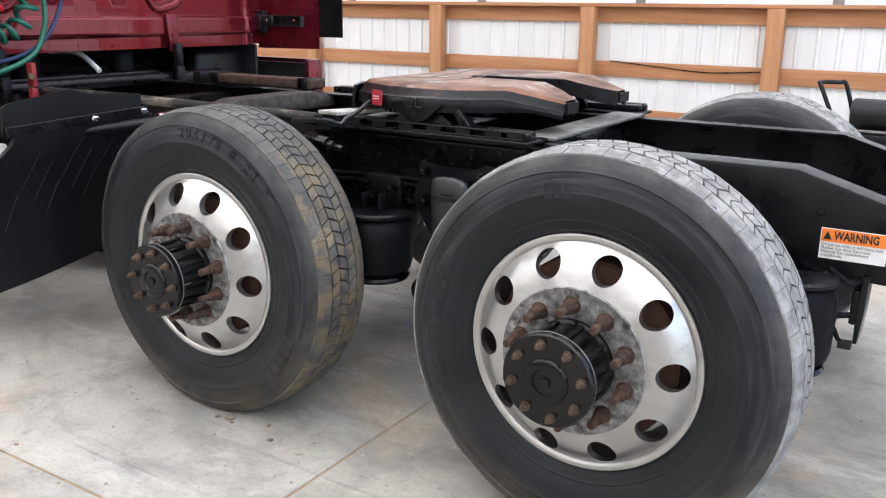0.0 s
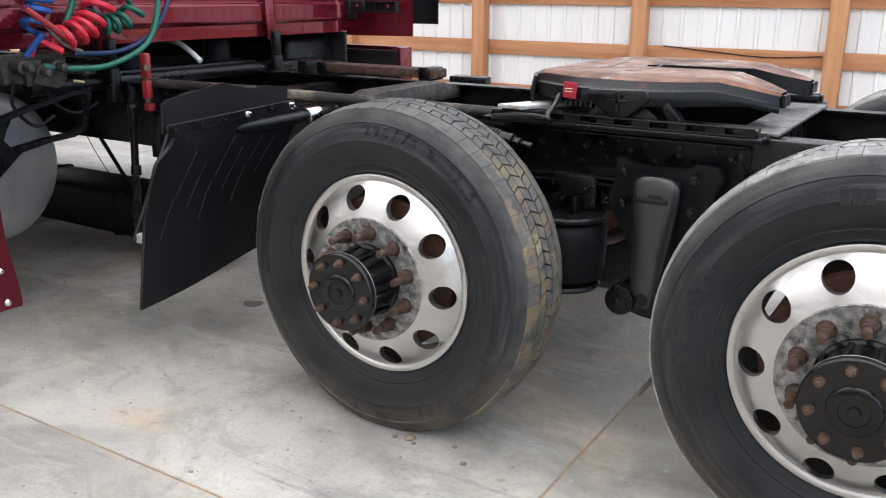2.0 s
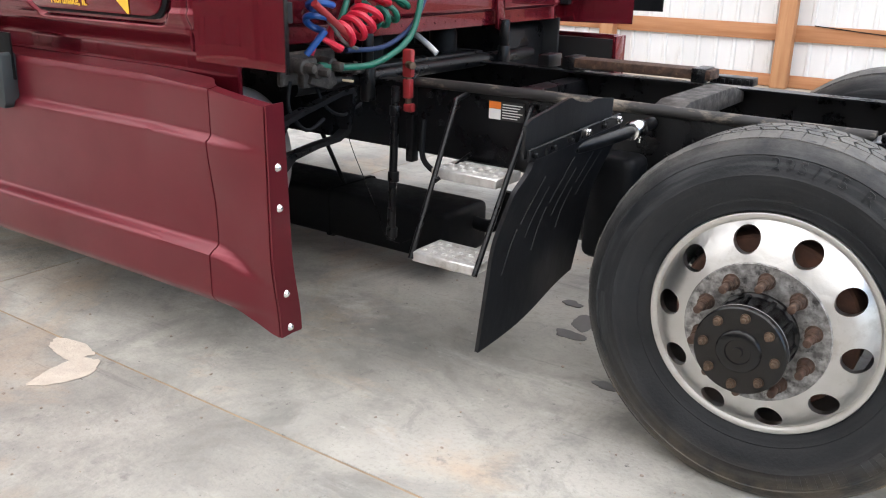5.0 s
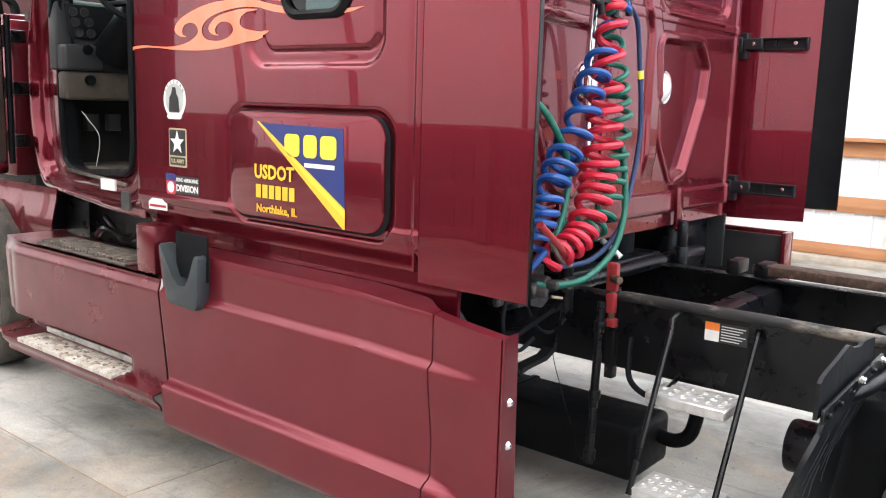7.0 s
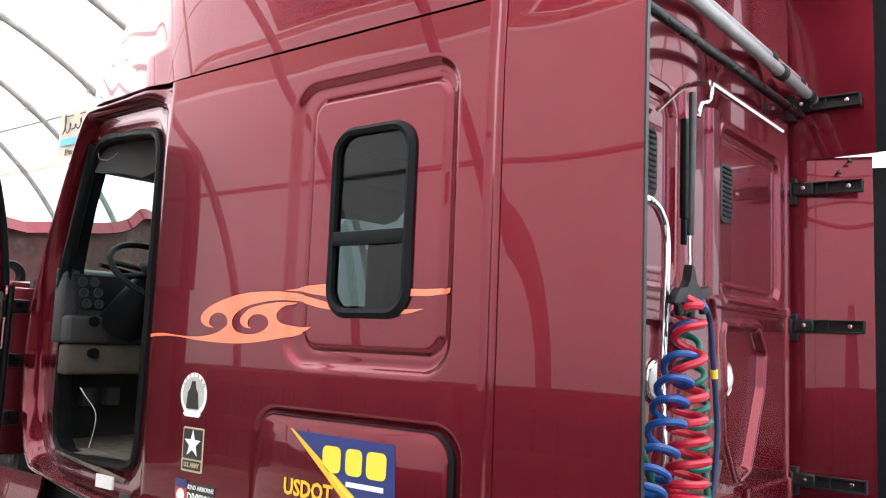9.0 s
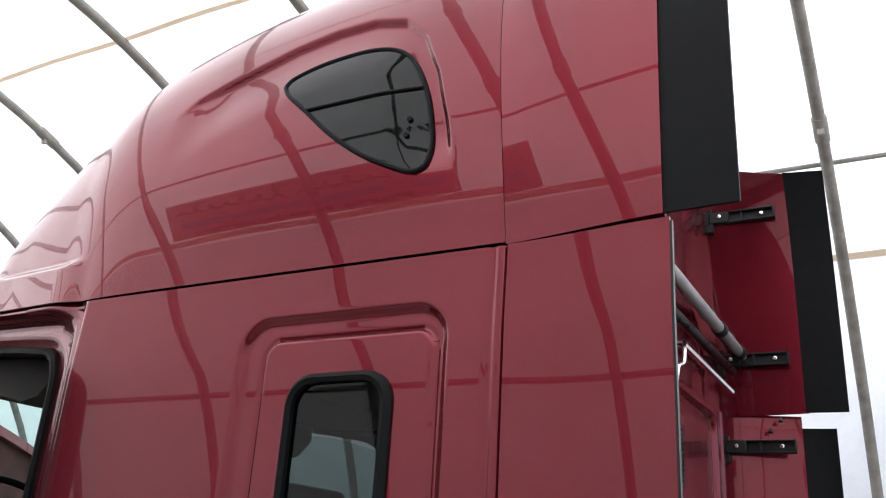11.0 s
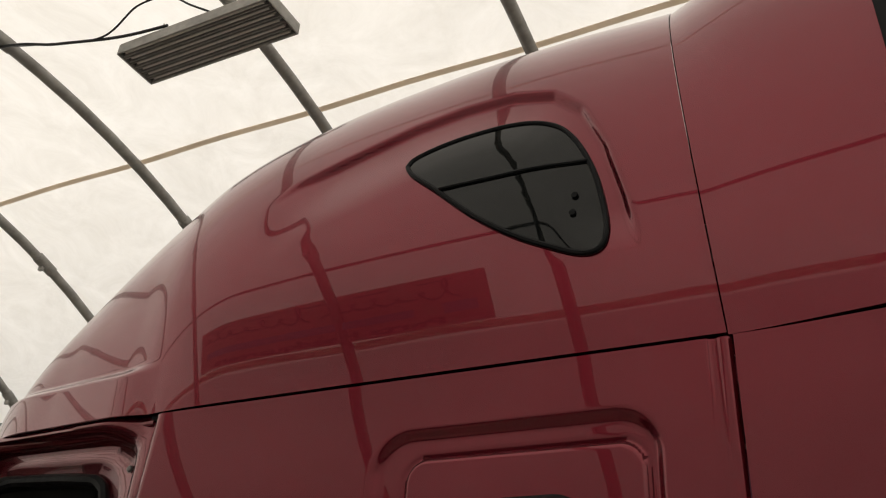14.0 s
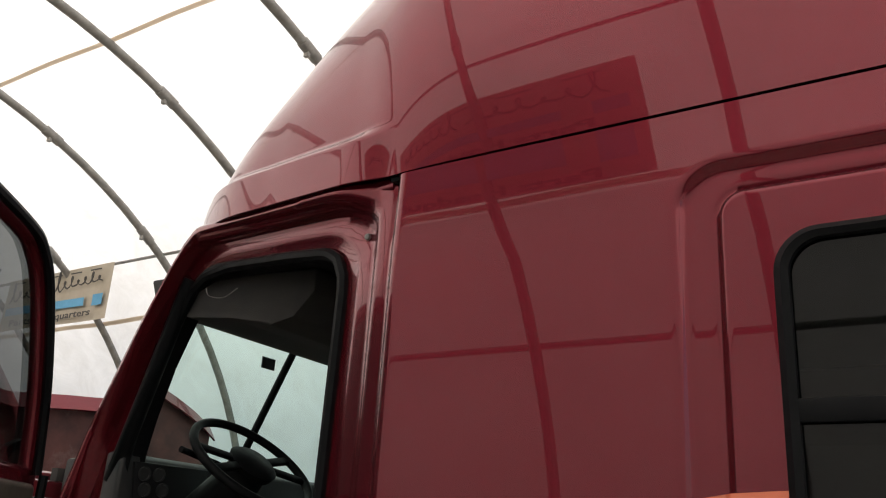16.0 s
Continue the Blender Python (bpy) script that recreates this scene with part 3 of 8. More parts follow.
def hoop_point(a, x, inset=0.0):
    """Place on the arch: a runs from 0 at the far wall to 180 at the near one."""
    a = radians(a)
    return Vector((x, MID_Y + (HALF - inset) * math.cos(a), SPRING + (RISE - inset) * math.sin(a)))


bm = bmesh.new()
HOOPS = [5.9, 3.36, 1.34, -0.68, -2.69, -4.70, -6.70, -8.76, -10.87, -13.0, -15.1] + [-17.2 - 2.1 * k for k in range(7)]
xs = []
for x, nx in zip(HOOPS[::-1], HOOPS[-2::-1] + [X_MOUTH]):
    xs += [x, x + (nx - x) / 3, x + (nx - x) / 1.5]
xs = [X_END] + [x for x in xs if x > X_END + 0.1] + [X_MOUTH]
# the cover bellies out a little between the hoops
def cover_pt(x, a):
    return hoop_point(a, x, -0.06 - 0.025 * min(1.0, 2 * min(abs(x - h) for h in HOOPS)))


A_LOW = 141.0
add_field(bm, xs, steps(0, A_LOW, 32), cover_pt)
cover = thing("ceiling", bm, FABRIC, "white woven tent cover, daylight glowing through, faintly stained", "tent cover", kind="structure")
# unseen low strip, greyed so the truck's paint mirrors a dimmer side
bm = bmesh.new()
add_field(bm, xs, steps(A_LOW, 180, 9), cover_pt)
thing("ceiling", bm, DIM_FABRIC, "tent cover low along one side, coloured greyer for the dimmer daylight there", "tent cover", kind="structure")
bm = bmesh.new()
ring = [bm.verts.new(hoop_point(a, X_END, -0.06)) for a in steps(0, 180, 40)]
low = [bm.verts.new((X_END, v.co.y, 0)) for v in (ring[-1], ring[0])]
bm.faces.new(ring + low)
thing("wall_west", bm, FABRIC, "white tent fabric closing the end of the hall", "end wall", kind="structure")
# the drive-in end stands open between two fabric wings and a gable
bm = bmesh.new()
for side in (range(0, 6), range(40, 34, -1)):
    arc = [hoop_point(4.5 * k, X_MOUTH, -0.06) for k in side]
    y_in = arc[-1].y
    bm.faces.new([bm.verts.new(p) for p in [Vector((X_MOUTH, arc[0].y, 0))] + arc + [Vector((X_MOUTH, y_in, 0))]])
arc = [hoop_point(4.5 * k, X_MOUTH, -0.06) for k in range(14, 27)]
bm.faces.new([bm.verts.new(p) for p in arc])
thing("wall_east", bm, FABRIC, "white tent fabric gable around the open drive-in end", "end wall", kind="structure")

hoop = None
for i, x in enumerate(HOOPS):
    bm = bmesh.new()
    add_tube(bm, [hoop_point(a, 0, 0.06) for a in steps(0, 180, 48)], 0.052, 12)
    if hoop is None:
        hoop = base("roof_hoop", "weathered galvanised steel pipe hoop carrying the tent cover", "roof hoop", (x, 0, 0), "hoops of the tent")
        part("pipe", bm, GALV, hoop)
        for a in (52, 68, 90, 112, 128):
            bm = bmesh.new()
            p, q = hoop_point(a - 1.1, 0, 0.06), hoop_point(a + 1.1, 0, 0.06)
            add_cyl(bm, p, q, 0.064, seg=14, bevel=0.006)
            c = hoop_point(a, 0, 0.14)
            add_box(bm, c.x - 0.03, c.x + 0.03, c.y - 0.02, c.y + 0.02, c.z - 0.02, c.z + 0.04, 0.004)
            part("pipe_clamp", bm, GALV, hoop)
    else:
        copy_thing(hoop, pose(x, 0, 0))
        bm.free()


def along_roof(name, a, r, material, label, category, flat=False):
    p = hoop_point(a, 0, 0.0 if flat else 0.02)
    bm = bmesh.new()
    pts = []
    for x in steps(X_END + 0.2, X_MOUTH - 0.2, 150):
        sag = 0.02 * math.sin((x + 4.7) / 2.07 * math.pi) ** 2
        pts.append((x, p.y, p.z + (sag if flat else 0)))
    if flat:
        tang = (hoop_point(a + 1, 0) - hoop_point(a - 1, 0)).normalized()
        for s in (-1, 1):
            for k, q in enumerate(pts):
                bm.verts.new(Vector(q) + tang * r * s)
        bm.verts.ensure_lookup_table()
        n = len(pts)
        for k in range(n - 1):
            bm.faces.new((bm.verts[k], bm.verts[k + 1], bm.verts[n + k + 1], bm.verts[n + k]))
        thick(bm, 0.004)
    else:
        add_tube(bm, pts, r, 8)
    return thing(name, bm, material, label, category, kind="structure")


def angle_at(y):
    return math.degrees(math.acos((y - MID_Y) / HALF))


along_roof("roof_strap", angle_at(2.70), 0.026, STRAP, "tan webbing strap running along under the cover", "strap", True)
along_roof("roof_strap", angle_at(-0.70), 0.026, STRAP, "tan webbing strap running along under the cover", "strap", True)
along_roof("roof_strap", angle_at(6.2), 0.035, STRAP, "tan webbing strap running along under the cover", "strap", True)
along_roof("roof_strap", angle_at(-4.2), 0.035, STRAP, "tan webbing strap running along under the cover", "strap", True)
along_roof("tie_pipe", angle_at(5.46), 0.022, GALV, "thin galvanised pipe tying the hoops together", "tie pipe")
along_roof("tie_pipe", angle_at(-5.2), 0.03, GALV, "thin galvanised pipe tying the hoops together", "tie pipe")
along_roof("tie_pipe", angle_at(-3.46), 0.022, GALV, "thin galvanised pipe tying the hoops together", "tie pipe")


# side walls: ribbed white steel behind pine posts and rails
def side_wall(name, y, out, skin, rail_wood, post_wood, label):
    """y: the inner face of the sheet; out: +1 when the outside lies towards +y."""
    w = base(name, label, "wall", kind="structure")
    # sheets, one metre wide, with ribs
    prof = []
    for k in range(5):
        x = k * 0.2
        prof += [(x, 0), (x + 0.145, 0), (x + 0.158, 0.016), (x + 0.187, 0.016)]
    prof.append((1.0, 0))
    bm = bmesh.new()
    rows = [[bm.verts.new((px, -out * py, z)) for px, py in prof] for z in (0.03, SPRING + 0.02)]
    for k in range(len(prof) - 1):
        bm.faces.new((rows[0][k], rows[0][k + 1], rows[1][k + 1], rows[1][k]))
    thick(bm, 0.002)
    first = part("panel", bm, skin, w, smooth=20)
    first.location = (X_END, y, 0)
    for k in range(1, int(X_MOUTH - X_END)):
        o = bpy.data.objects.new("panel", first.data)
        scene.collection.objects.link(o)
        o.parent, o.location = w, (X_END + k, y, 0)
    # rails
    for z0, z1, d in ((0.08, 0.21, 0.045), (0.565, 0.735, 0.045), (1.16, 1.325, 0.045)):
        n = 0
        for x in [-29.9 + 2.04 * 3 * k for k in range(6)]:
            b = boxed(x, min(x + 6.11, X_MOUTH), min(y - out * d, y - out * 0.018), max(y - out * d, y - out * 0.018), z0, z1, 0.004)
            part("rail_board", b, rail_wood, w)
    b = boxed(X_END, X_MOUTH, min(y + out * 0.1, y - out * 0.15), max(y + out * 0.1, y - out * 0.15), SPRING - 0.022, SPRING + 0.018, 0.004)
    part("cap_board", b, rail_wood, w)
    b = boxed(X_END, X_MOUTH, min(y + out * 0.1, y - out * 0.19), max(y + out * 0.1, y - out * 0.19), 0.0, 0.075, 0.004)
    part("sill_board", b, GREY_BLOCK, w)
    # posts
    b = bmesh.new()
    add_box(b, -0.085, 0.085, min(-out * 0.18, -out * 0.047), max(-out * 0.18, -out * 0.047), 0.08, SPRING - 0.024, 0.005)
    p0 = part("post", b, post_wood, w)
    p0.location = (-1.23, y, 0)
    for k in range(-3, 15):
        if k:
            o = bpy.data.objects.new("post", p0.data)
            scene.collection.objects.link(o)
            o.parent, o.location = w, (-1.23 - 2.035 * k, y, 0)
    return w


side_wall("wall_north", 7.75, 1, SHEET, WOOD, POST_WOOD, "low side wall of white ribbed steel on a treated pine frame")
side_wall("wall_south", -5.75, -1, DARK_SHEET, DARK_WOOD, DARK_WOOD, "low side wall of dark ribbed steel on a weathered timber frame")
bm = bmesh.new()
add_tube(bm, spline([(-3.0, 7.69, 0.74), (-2.5, 7.69, 0.70), (-1.9, 7.69, 0.66), (-1.35, 7.69, 0.69)], 8), 0.006, 6)
thing("wall_cable", bm, BLACK, "thin dark cable sagging along the middle rail", "cable")

# banner hung under the tie pipe, and another over the near side
def banner(x0, x1, y, z0, z1, face, tilt=0.0):
    b = base("banner", "weathered beige vinyl banner with dark script and a faded blue stripe", "banner", ((x0 + x1) / 2, y, z0), "banners on the tent hoops")
    b.rotation_euler = (radians(tilt), 0, 0)
    w, h = (x1 - x0), (z1 - z0)
    bm = bmesh.new()
    add_field(bm, steps(-w / 2, w / 2, 30), steps(0, h, 8), lambda u, v: (u, 0.03 * math.sin(u * 2.1) * (1 - v / h), v))
    thick(bm, 0.004)
    part("sheet", bm, BANNER, b)
    f = -0.045 * face

    def strip(nm, u0, u1, v0, v1, m, k=0.0):
        bb = bmesh.new()
        add_field(bb, steps(u0 * w - w / 2, u1 * w - w / 2, 12), [v0 * h, v1 * h], lambda u, v: (u, f * (1 + k) + 0.03 * math.sin(u * 2.1) * (1 - v / h), v))
        thick(bb, 0.002)
        part(nm, bb, m, b)

    strip("blue_stripe", 0.06, 0.80, 0.27, 0.42, BANNER_BLUE)
    strip("blue_block", 0.88, 0.97, 0.24, 0.44, BANNER_BLUE)
    for k in range(5):
        strip("small_print_bar", 0.1 + 0.18 * k, 0.2 + 0.18 * k, 0.885, 0.91, BANNER_INK)
    # brush-script name as plain looping strokes
    for u0, u1, loops, seed in ((0.07, 0.47, 6, 1), (0.51, 0.95, 7, 4)):
        pts = []
        n = loops * 10
        for k in range(n + 1):
            th = 2 * math.pi * k / 10
            u = u0 + (u1 - u0) * k / n + 0.020 * math.sin(th)
            amp = 0.20 if k < 12 else 0.075 + 0.035 * math.sin((k // 10) * 2.1 + seed)
            pts.append(((u - 0.5) * w * face, f * 1.15, (0.60 + 0.10 * u + amp * (0.6 - math.cos(th))) * h))
        part("script_stroke", tubed(pts, lambda t: 0.008 + 0.005 * math.sin(t * 40) ** 2, 6), BANNER_INK, b)
    turn = pose(0, f * 1.1, 0.12 * h, 90, 0, 0) if face > 0 else pose(0, f * 1.1, 0.12 * h, 90, 0, 180)
    for words, u, wd in (("Parts", -0.27 * face, 0.22), ("Headquarters", 0.13 * face, 0.52)):
        lettering("printed_word", words, 0.14 * h / 0.8, pose(u * w, 0, 0) @ turn, BANNER_INK, b, 0.001, width=wd * w, bold=0.003)
    return b


banner(-16.6, -14.0, 5.42, 4.72, 5.56, 1)
banner(-8.6, -5.3, -4.10, 4.93, 5.43, -1, -38)

# high-bay tube lamp under the ridge, switched off
lamp = base("high_bay_lamp", "dusty grey six-tube high-bay lamp, unlit, hung under the ridge", "ceiling lamp", (-6.76, 1.38, 6.40))
lamp.scale = (0.95, 0.7, 0.8)
bm = bmesh.new()
add_box(bm, -0.73, 0.73, -0.27, 0.27, 0.07, 0.12, 0.006)
add_box(bm, -0.73, 0.73, -0.27, -0.255, 0.0, 0.08, 0.003)
add_box(bm, -0.73, 0.73, 0.255, 0.27, 0.0, 0.08, 0.003)
part("housing", bm, LAMP_BODY, lamp)
# the shade above the tubes is put in as a black sheet
part("lamp_tray", boxed(-0.725, 0.725, -0.25, 0.25, 0.060, 0.068), PLASTIC, lamp, "tray above the tubes, coloured black for the shade in the housing")
for s in (-1, 1):
    part("end_plate", boxed(s * 0.735 - 0.006, s * 0.735 + 0.006, -0.265, 0.265, -0.004, 0.118, 0.002), LAMP_BODY, lamp)
for k in range(6):
    y = -0.22 + 0.088 * k
    bm = bmesh.new()
    add_cyl(bm, (-0.68, y, 0.030), (0.68, y, 0.030), 0.017, seg=12)
    part("lamp_tube", bm, TUBE_OFF, lamp)
    bm = bmesh.new()
    for s in (-1, 1):
        add_box(bm, -0.72, 0.72, y + s * 0.030 - 0.004, y + s * 0.030 + 0.004, 0.004, 0.07, 0.0, m=None)
    part("reflector", bm, LAMP_BODY, lamp)
for x in (-0.55, 0.55):
    bm = bmesh.new()
    add_tube(bm, [(x, 0, 0.12), (x, 0.02, 0.33), (x, 0, 0.52)], 0.006, 6)
    part("hanging_chain", bm, GALV, lamp)
bm = bmesh.new()
add_tube(bm, spline([(-30, 0.95, 6.84), (-16, 0.98, 6.85), (-11.1, 1.0, 6.83), (-8.95, 1.02, 6.82), (-8.1, 1.1, 6.66), (-7.45, 1.15, 6.53), (-7.0, 1.2, 6.52)], 10), 0.012, 8)
thing("lamp_cable", bm, BLACK, "dark supply cable strung along the ridge to the lamp", "cable")
bm = bmesh.new()
add_tube(bm, spline([(-8.9, 1.0, 6.84), (-8.3, 1.12, 6.75), (-7.6, 1.12, 6.56), (-7.2, 1.05, 6.66), (-6.95, 1.1, 6.7), (-6.75, 1.15, 6.58), (-6.6, 1.2, 6.5)], 10), 0.008, 8)
thing("lamp_cable", bm, BLACK, "dark flex looping over the lamp housing", "cable")

# ---------------------------------------------------------------- floor
floor = base("floor", "stained grey concrete slab floor with dirty joints", "floor", kind="structure")
XJ = [-30, -26.5, -22.82, -19.14, -15.46, -11.78, -8.08, -4.40, -0.72, 2.96, 6.64, 12]
YJ = [-5.9, -4.19, -0.53, 3.13, 6.79, 7.9]
bm = boxed(X_END - 4, X_MOUTH + 4, -9, 11, -0.25, -0.003)
part("joint_filler", bm, JOINT, floor)
for x0, x1 in zip(XJ, XJ[1:]):
    for y0, y1 in zip(YJ, YJ[1:]):
        g = 0.0045
        part("slab", boxed(x0 + g, x1 - g, y0 + g, y1 - g, -0.2, 0.0, 0.003, 2), CONCRETE, floor)
ground = thing("ground", boxed(-400, 400, -400, 400, -0.6, -0.3), CONCRETE, "plain grey yard ground around the tent", "ground", kind="structure")


def splash(name, cx, cy, rx, ry, material, label, category, seed, z=0.0035, h=0.002):
    """An irregular thin patch on the floor."""
    rng = random.Random(seed)
    ph = [rng.uniform(0, 6.28) for _ in range(5)]
    poly = []
    for k in range(40):
        a = 2 * math.pi * k / 40
        r = 1 + sum(0.16 / (j + 1) * math.sin((j + 2) * a + ph[j]) for j in range(5)) + rng.uniform(-0.05, 0.05)
        poly.append((cx + rx * r * math.cos(a), cy + ry * r * math.sin(a)))
    return thing(name, prism(poly, "z", z - h, z), material, label, category, kind="")


splash("mortar_patch", -3.40, -0.68, 0.06, 0.14, PATCH, "pale crumbly repair mortar beside the floor joint", "floor patch", 4)
splash("mortar_patch", -3.55, -0.57, 0.13, 0.05, PATCH, "pale crumbly repair mortar beside the floor joint", "floor patch", 5, 0.004)
splash("oil_stain", -2.42, 0.61, 0.05, 0.03, OIL, "small dark wet oil stain on the concrete", "oil stain", 6)
splash("oil_stain", -2.16, 0.66, 0.06, 0.04, OIL, "dark damp oil stain on the concrete by the tyre", "oil stain", 7, 0.003)
splash("oil_stain", -1.86, 0.36, 0.05, 0.03, OIL, "dark damp oil stain on the concrete by the tyre", "oil stain", 8)
splash("oil_stain", -2.3, 0.95, 0.045, 0.03, OIL, "small dark wet oil stain on the concrete", "oil stain", 9, 0.003)
splash("oil_stain", -0.712, 0.98, 0.012, 0.30, OIL, "dark oily streak along the floor joint", "oil stain", 11, 0.0025)
splash("oil_stain", -2.17, 0.80, 0.045, 0.085, OIL, "dark damp oil stain on the concrete by the tyre", "oil stain", 12, 0.0028)
# crumbs and twigs
rng = random.Random(3)
bm = bmesh.new()
for k in range(420):
    x, y = rng.uniform(-4.6, 1.2), rng.uniform(-1.4, 1.8)
    s = rng.uniform(0.002, 0.0055)
    v = bmesh.ops.create_icosphere(bm, subdivisions=1, radius=s)["verts"]
    bmesh.ops.transform(bm, matrix=Matrix.Translation((x, y, s * 0.4)) @ Matrix.Diagonal((rng.uniform(0.7, 1.8), rng.uniform(0.7, 1.5), 0.6, 1)), verts=v)
thing("grit", bm, DEBRIS, "scattered grit and crumbs on the concrete", "grit", kind="stuff")
for x, y, s in ((-1.19, 0.0, 0.017), (-1.235, -0.012, 0.010), (-1.165, -0.02, 0.008), (-0.98, -0.04, 0.009), (-1.05, 0.03, 0.008)):
    bm = bmesh.new()
    v = bmesh.ops.create_icosphere(bm, subdivisions=2, radius=s)["verts"]
    for w in v:
        w.co *= 1 + 0.35 * noise.noise(w.co * 60 + Vector((x * 9, y * 9, 0)))
        w.co.z = w.co.z * 0.45 + s * 0.3
    bmesh.ops.translate(bm, vec=(x, y, 0), verts=v)
    thing("clod", bm, CLAY, "small dried clay clod fallen beside the tyre", "clod", "clods by the tyre")

# ---------------------------------------------------------------- the truck
truck = base("tractor_truck", "maroon sleeper-cab tractor truck with black chassis, outer dual wheels removed", "truck")
CY = 0.955
R_TYRE = 0.505


# ---- wheels
def disc_y(r):
    return lerp_table([(0.0, -0.018), (0.185, -0.020), (0.205, -0.016), (0.24, 0.0), (0.272, 0.022), (0.284, 0.036)], r)


def build_wheel(x, phase, muddy):
    bm = bmesh.new()
    R, rh, r1, r2 = 0.24, 0.0345, 0.186, 0.284
    half = radians(18)
    hx = R * half
    corner = sorted({round(math.atan2(b, a), 6) for a in (hx, -hx) for b in (r2 - R, r1 - R)})
    phis = sorted(set([round(-math.pi + math.pi * k / 14, 6) for k in range(28)] + corner))
    for k in range(10):
        c = radians(36 * k + phase)
        inner, outer, back = [], [], []
        for f in phis:
            ca, sa = math.cos(f), math.sin(f)
            tmax = min(hx / abs(ca) if abs(ca) > 1e-6 else 9, ((r2 - R) / sa) if sa > 1e-6 else (((r1 - R) / sa) if sa < -1e-6 else 9))
            for t, lst in ((rh, inner), (tmax, outer)):
                a, r = c - t * ca / R, R + t * sa
                lst.append(bm.verts.new((r * math.cos(a), disc_y(r), r * math.sin(a))))
            a, r = c - rh * ca / R, R + rh * sa
            back.append(bm.verts.new((r * math.cos(a), disc_y(r) + 0.022, r * math.sin(a))))
        n = len(phis)
        for i in range(n):
            j = (i + 1) % n
            bm.faces.new((inner[i], inner[j], outer[j], outer[i]))
            bm.faces.new((inner[j], inner[i], back[i], back[j]))
    bmesh.ops.remove_doubles(bm, verts=bm.verts, dist=0.0004)
    lip = [(0.284, 0.036), (0.288, 0.032), (0.296, 0.030), (0.302, 0.032), (0.305, 0.040), (0.303, 0.05), (0.296, 0.056), (0.288, 0.07), (0.280, 0.10), (0.262, 0.16), (0.285, 0.245), (0.302, 0.262)]
    add_lathe(bm, lip, 80)
    wheel = part("wheel", bm, ALU, truck, "polished aluminium ten-hole wheel with its outer dual missing", smooth=50)
    wheel.location = (x, 0, 0.49)

    bm = bmesh.new()
    add_lathe(bm, [(0.10, -0.012), (0.112, -0.020), (0.150, -0.0215), (0.178, -0.022), (0.1835, -0.0245), (0.186, -0.020)], 64)
    part("mounting_face", bm, ALU_DULL, wheel, "corroded grey mounting face")

    prof = [(0.292, 0.052), (0.301, 0.047), (0.308, 0.036), (0.322, 0.028), (0.333, 0.0255), (0.336, 0.022), (0.340, 0.0225), (0.343, 0.0205), (0.375, 0.006), (0.400, 0.0015),
            (0.404, -0.0005), (0.408, 0.001), (0.435, 0.003), (0.452, 0.0085), (0.455, 0.0065), (0.459, 0.0095), (0.472, 0.018), (0.486, 0.030), (0.494, 0.040), (0.497, 0.055), (0.497, 0.228),
            (0.486, 0.252), (0.465, 0.268), (0.405, 0.284), (0.335, 0.262), (0.292, 0.235)]
    bm = bmesh.new()
    add_lathe(bm, prof, 112, True)
    for v in bm.verts:
        if v.co.z < -0.40:
            k = min(1.0, (-0.40 - v.co.z) / 0.09)
            v.co.y += (0.012 if v.co.y > 0.14 else -0.012) * k * (1 if abs(v.co.y - 0.14) > 0.09 else 0)
        v.co.z = max(v.co.z, -0.4885)
    part("tyre", bm, TYRE, wheel, "dusty black truck tyre sidewall")

    # tread blocks: five ribs with staggered cuts
    bm = bmesh.new()
    N = 62
    ribs = [(0.034, 0.080, 0.03, 0.0), (0.086, 0.120, 0.14, 0.25), (0.125, 0.157, 0.16, 0.6), (0.162, 0.196, 0.14, 0.1), (0.202, 0.250, 0.03, 0.45)]
    rng = random.Random(int(abs(x) * 100) + 1)
    for j, (y0, y1, gap, sh) in enumerate(ribs):
        n = N if j in (0, 4) else 84
        for k in range(n):
            w = 2 * math.pi / n
            a0, a1 = (k + sh) * w, (k + 1 + sh - gap) * w
            sk = 0.35 * w * (1 if j % 2 else -1) * (0 if j in (0, 4) else 1)
            top = R_TYRE + rng.uniform(-0.0012, 0.0008)
            vs = []
            for r in (0.492, top):
                for yy, aa in ((y0, a0), (y1, a0 + sk), (y1, a1 + sk), (y0, a1)):
                    rr = r - (0.011 if (j == 0 and yy == y0) or (j == 4 and yy == y1) else 0)
                    vs.append(bm.verts.new((rr * math.cos(aa), yy, max(rr * math.sin(aa), -0.4895))))
            for q in ((4, 5, 6, 7), (0, 1, 5, 4), (1, 2, 6, 5), (2, 3, 7, 6), (3, 0, 4, 7)):
                bm.faces.new([vs[i] for i in q])
    t = part("tread", bm, TREAD_MUD if muddy else TREAD, wheel, "worn tread blocks caked with dried clay" if muddy else "worn grey feathered tread blocks", smooth=0)
    tagged(t, kind="stuff")

    # hub and axle flange
    bm = bmesh.new()
    add_lathe(bm, [(0.0, -0.012), (0.108, -0.012), (0.108, -0.030), (0.101, -0.034), (0.097, -0.10), (0.099, -0.138), (0.0, -0.138)], 48)
    hub = part("hub", bm, BLACK_GLOSS, wheel, "fresh black-painted hub barrel")
    rib_me = link_mesh("hub_rib", boxed(0.088, 0.1065, -0.132, -0.03, -0.0075, 0.0075, 0.003, 1), BLACK_GLOSS)
    for k in range(10):
        o = new("hub_rib", rib_me)
        o.parent, o.rotation_euler = wheel, (0, -radians(36 * k + phase), 0)
    bm = bmesh.new()
    add_lathe(bm, [(0.0, -0.137), (0.108, -0.137), (0.1125, -0.1405), (0.1125, -0.154), (0.109, -0.158), (0.0, -0.158)], 56)
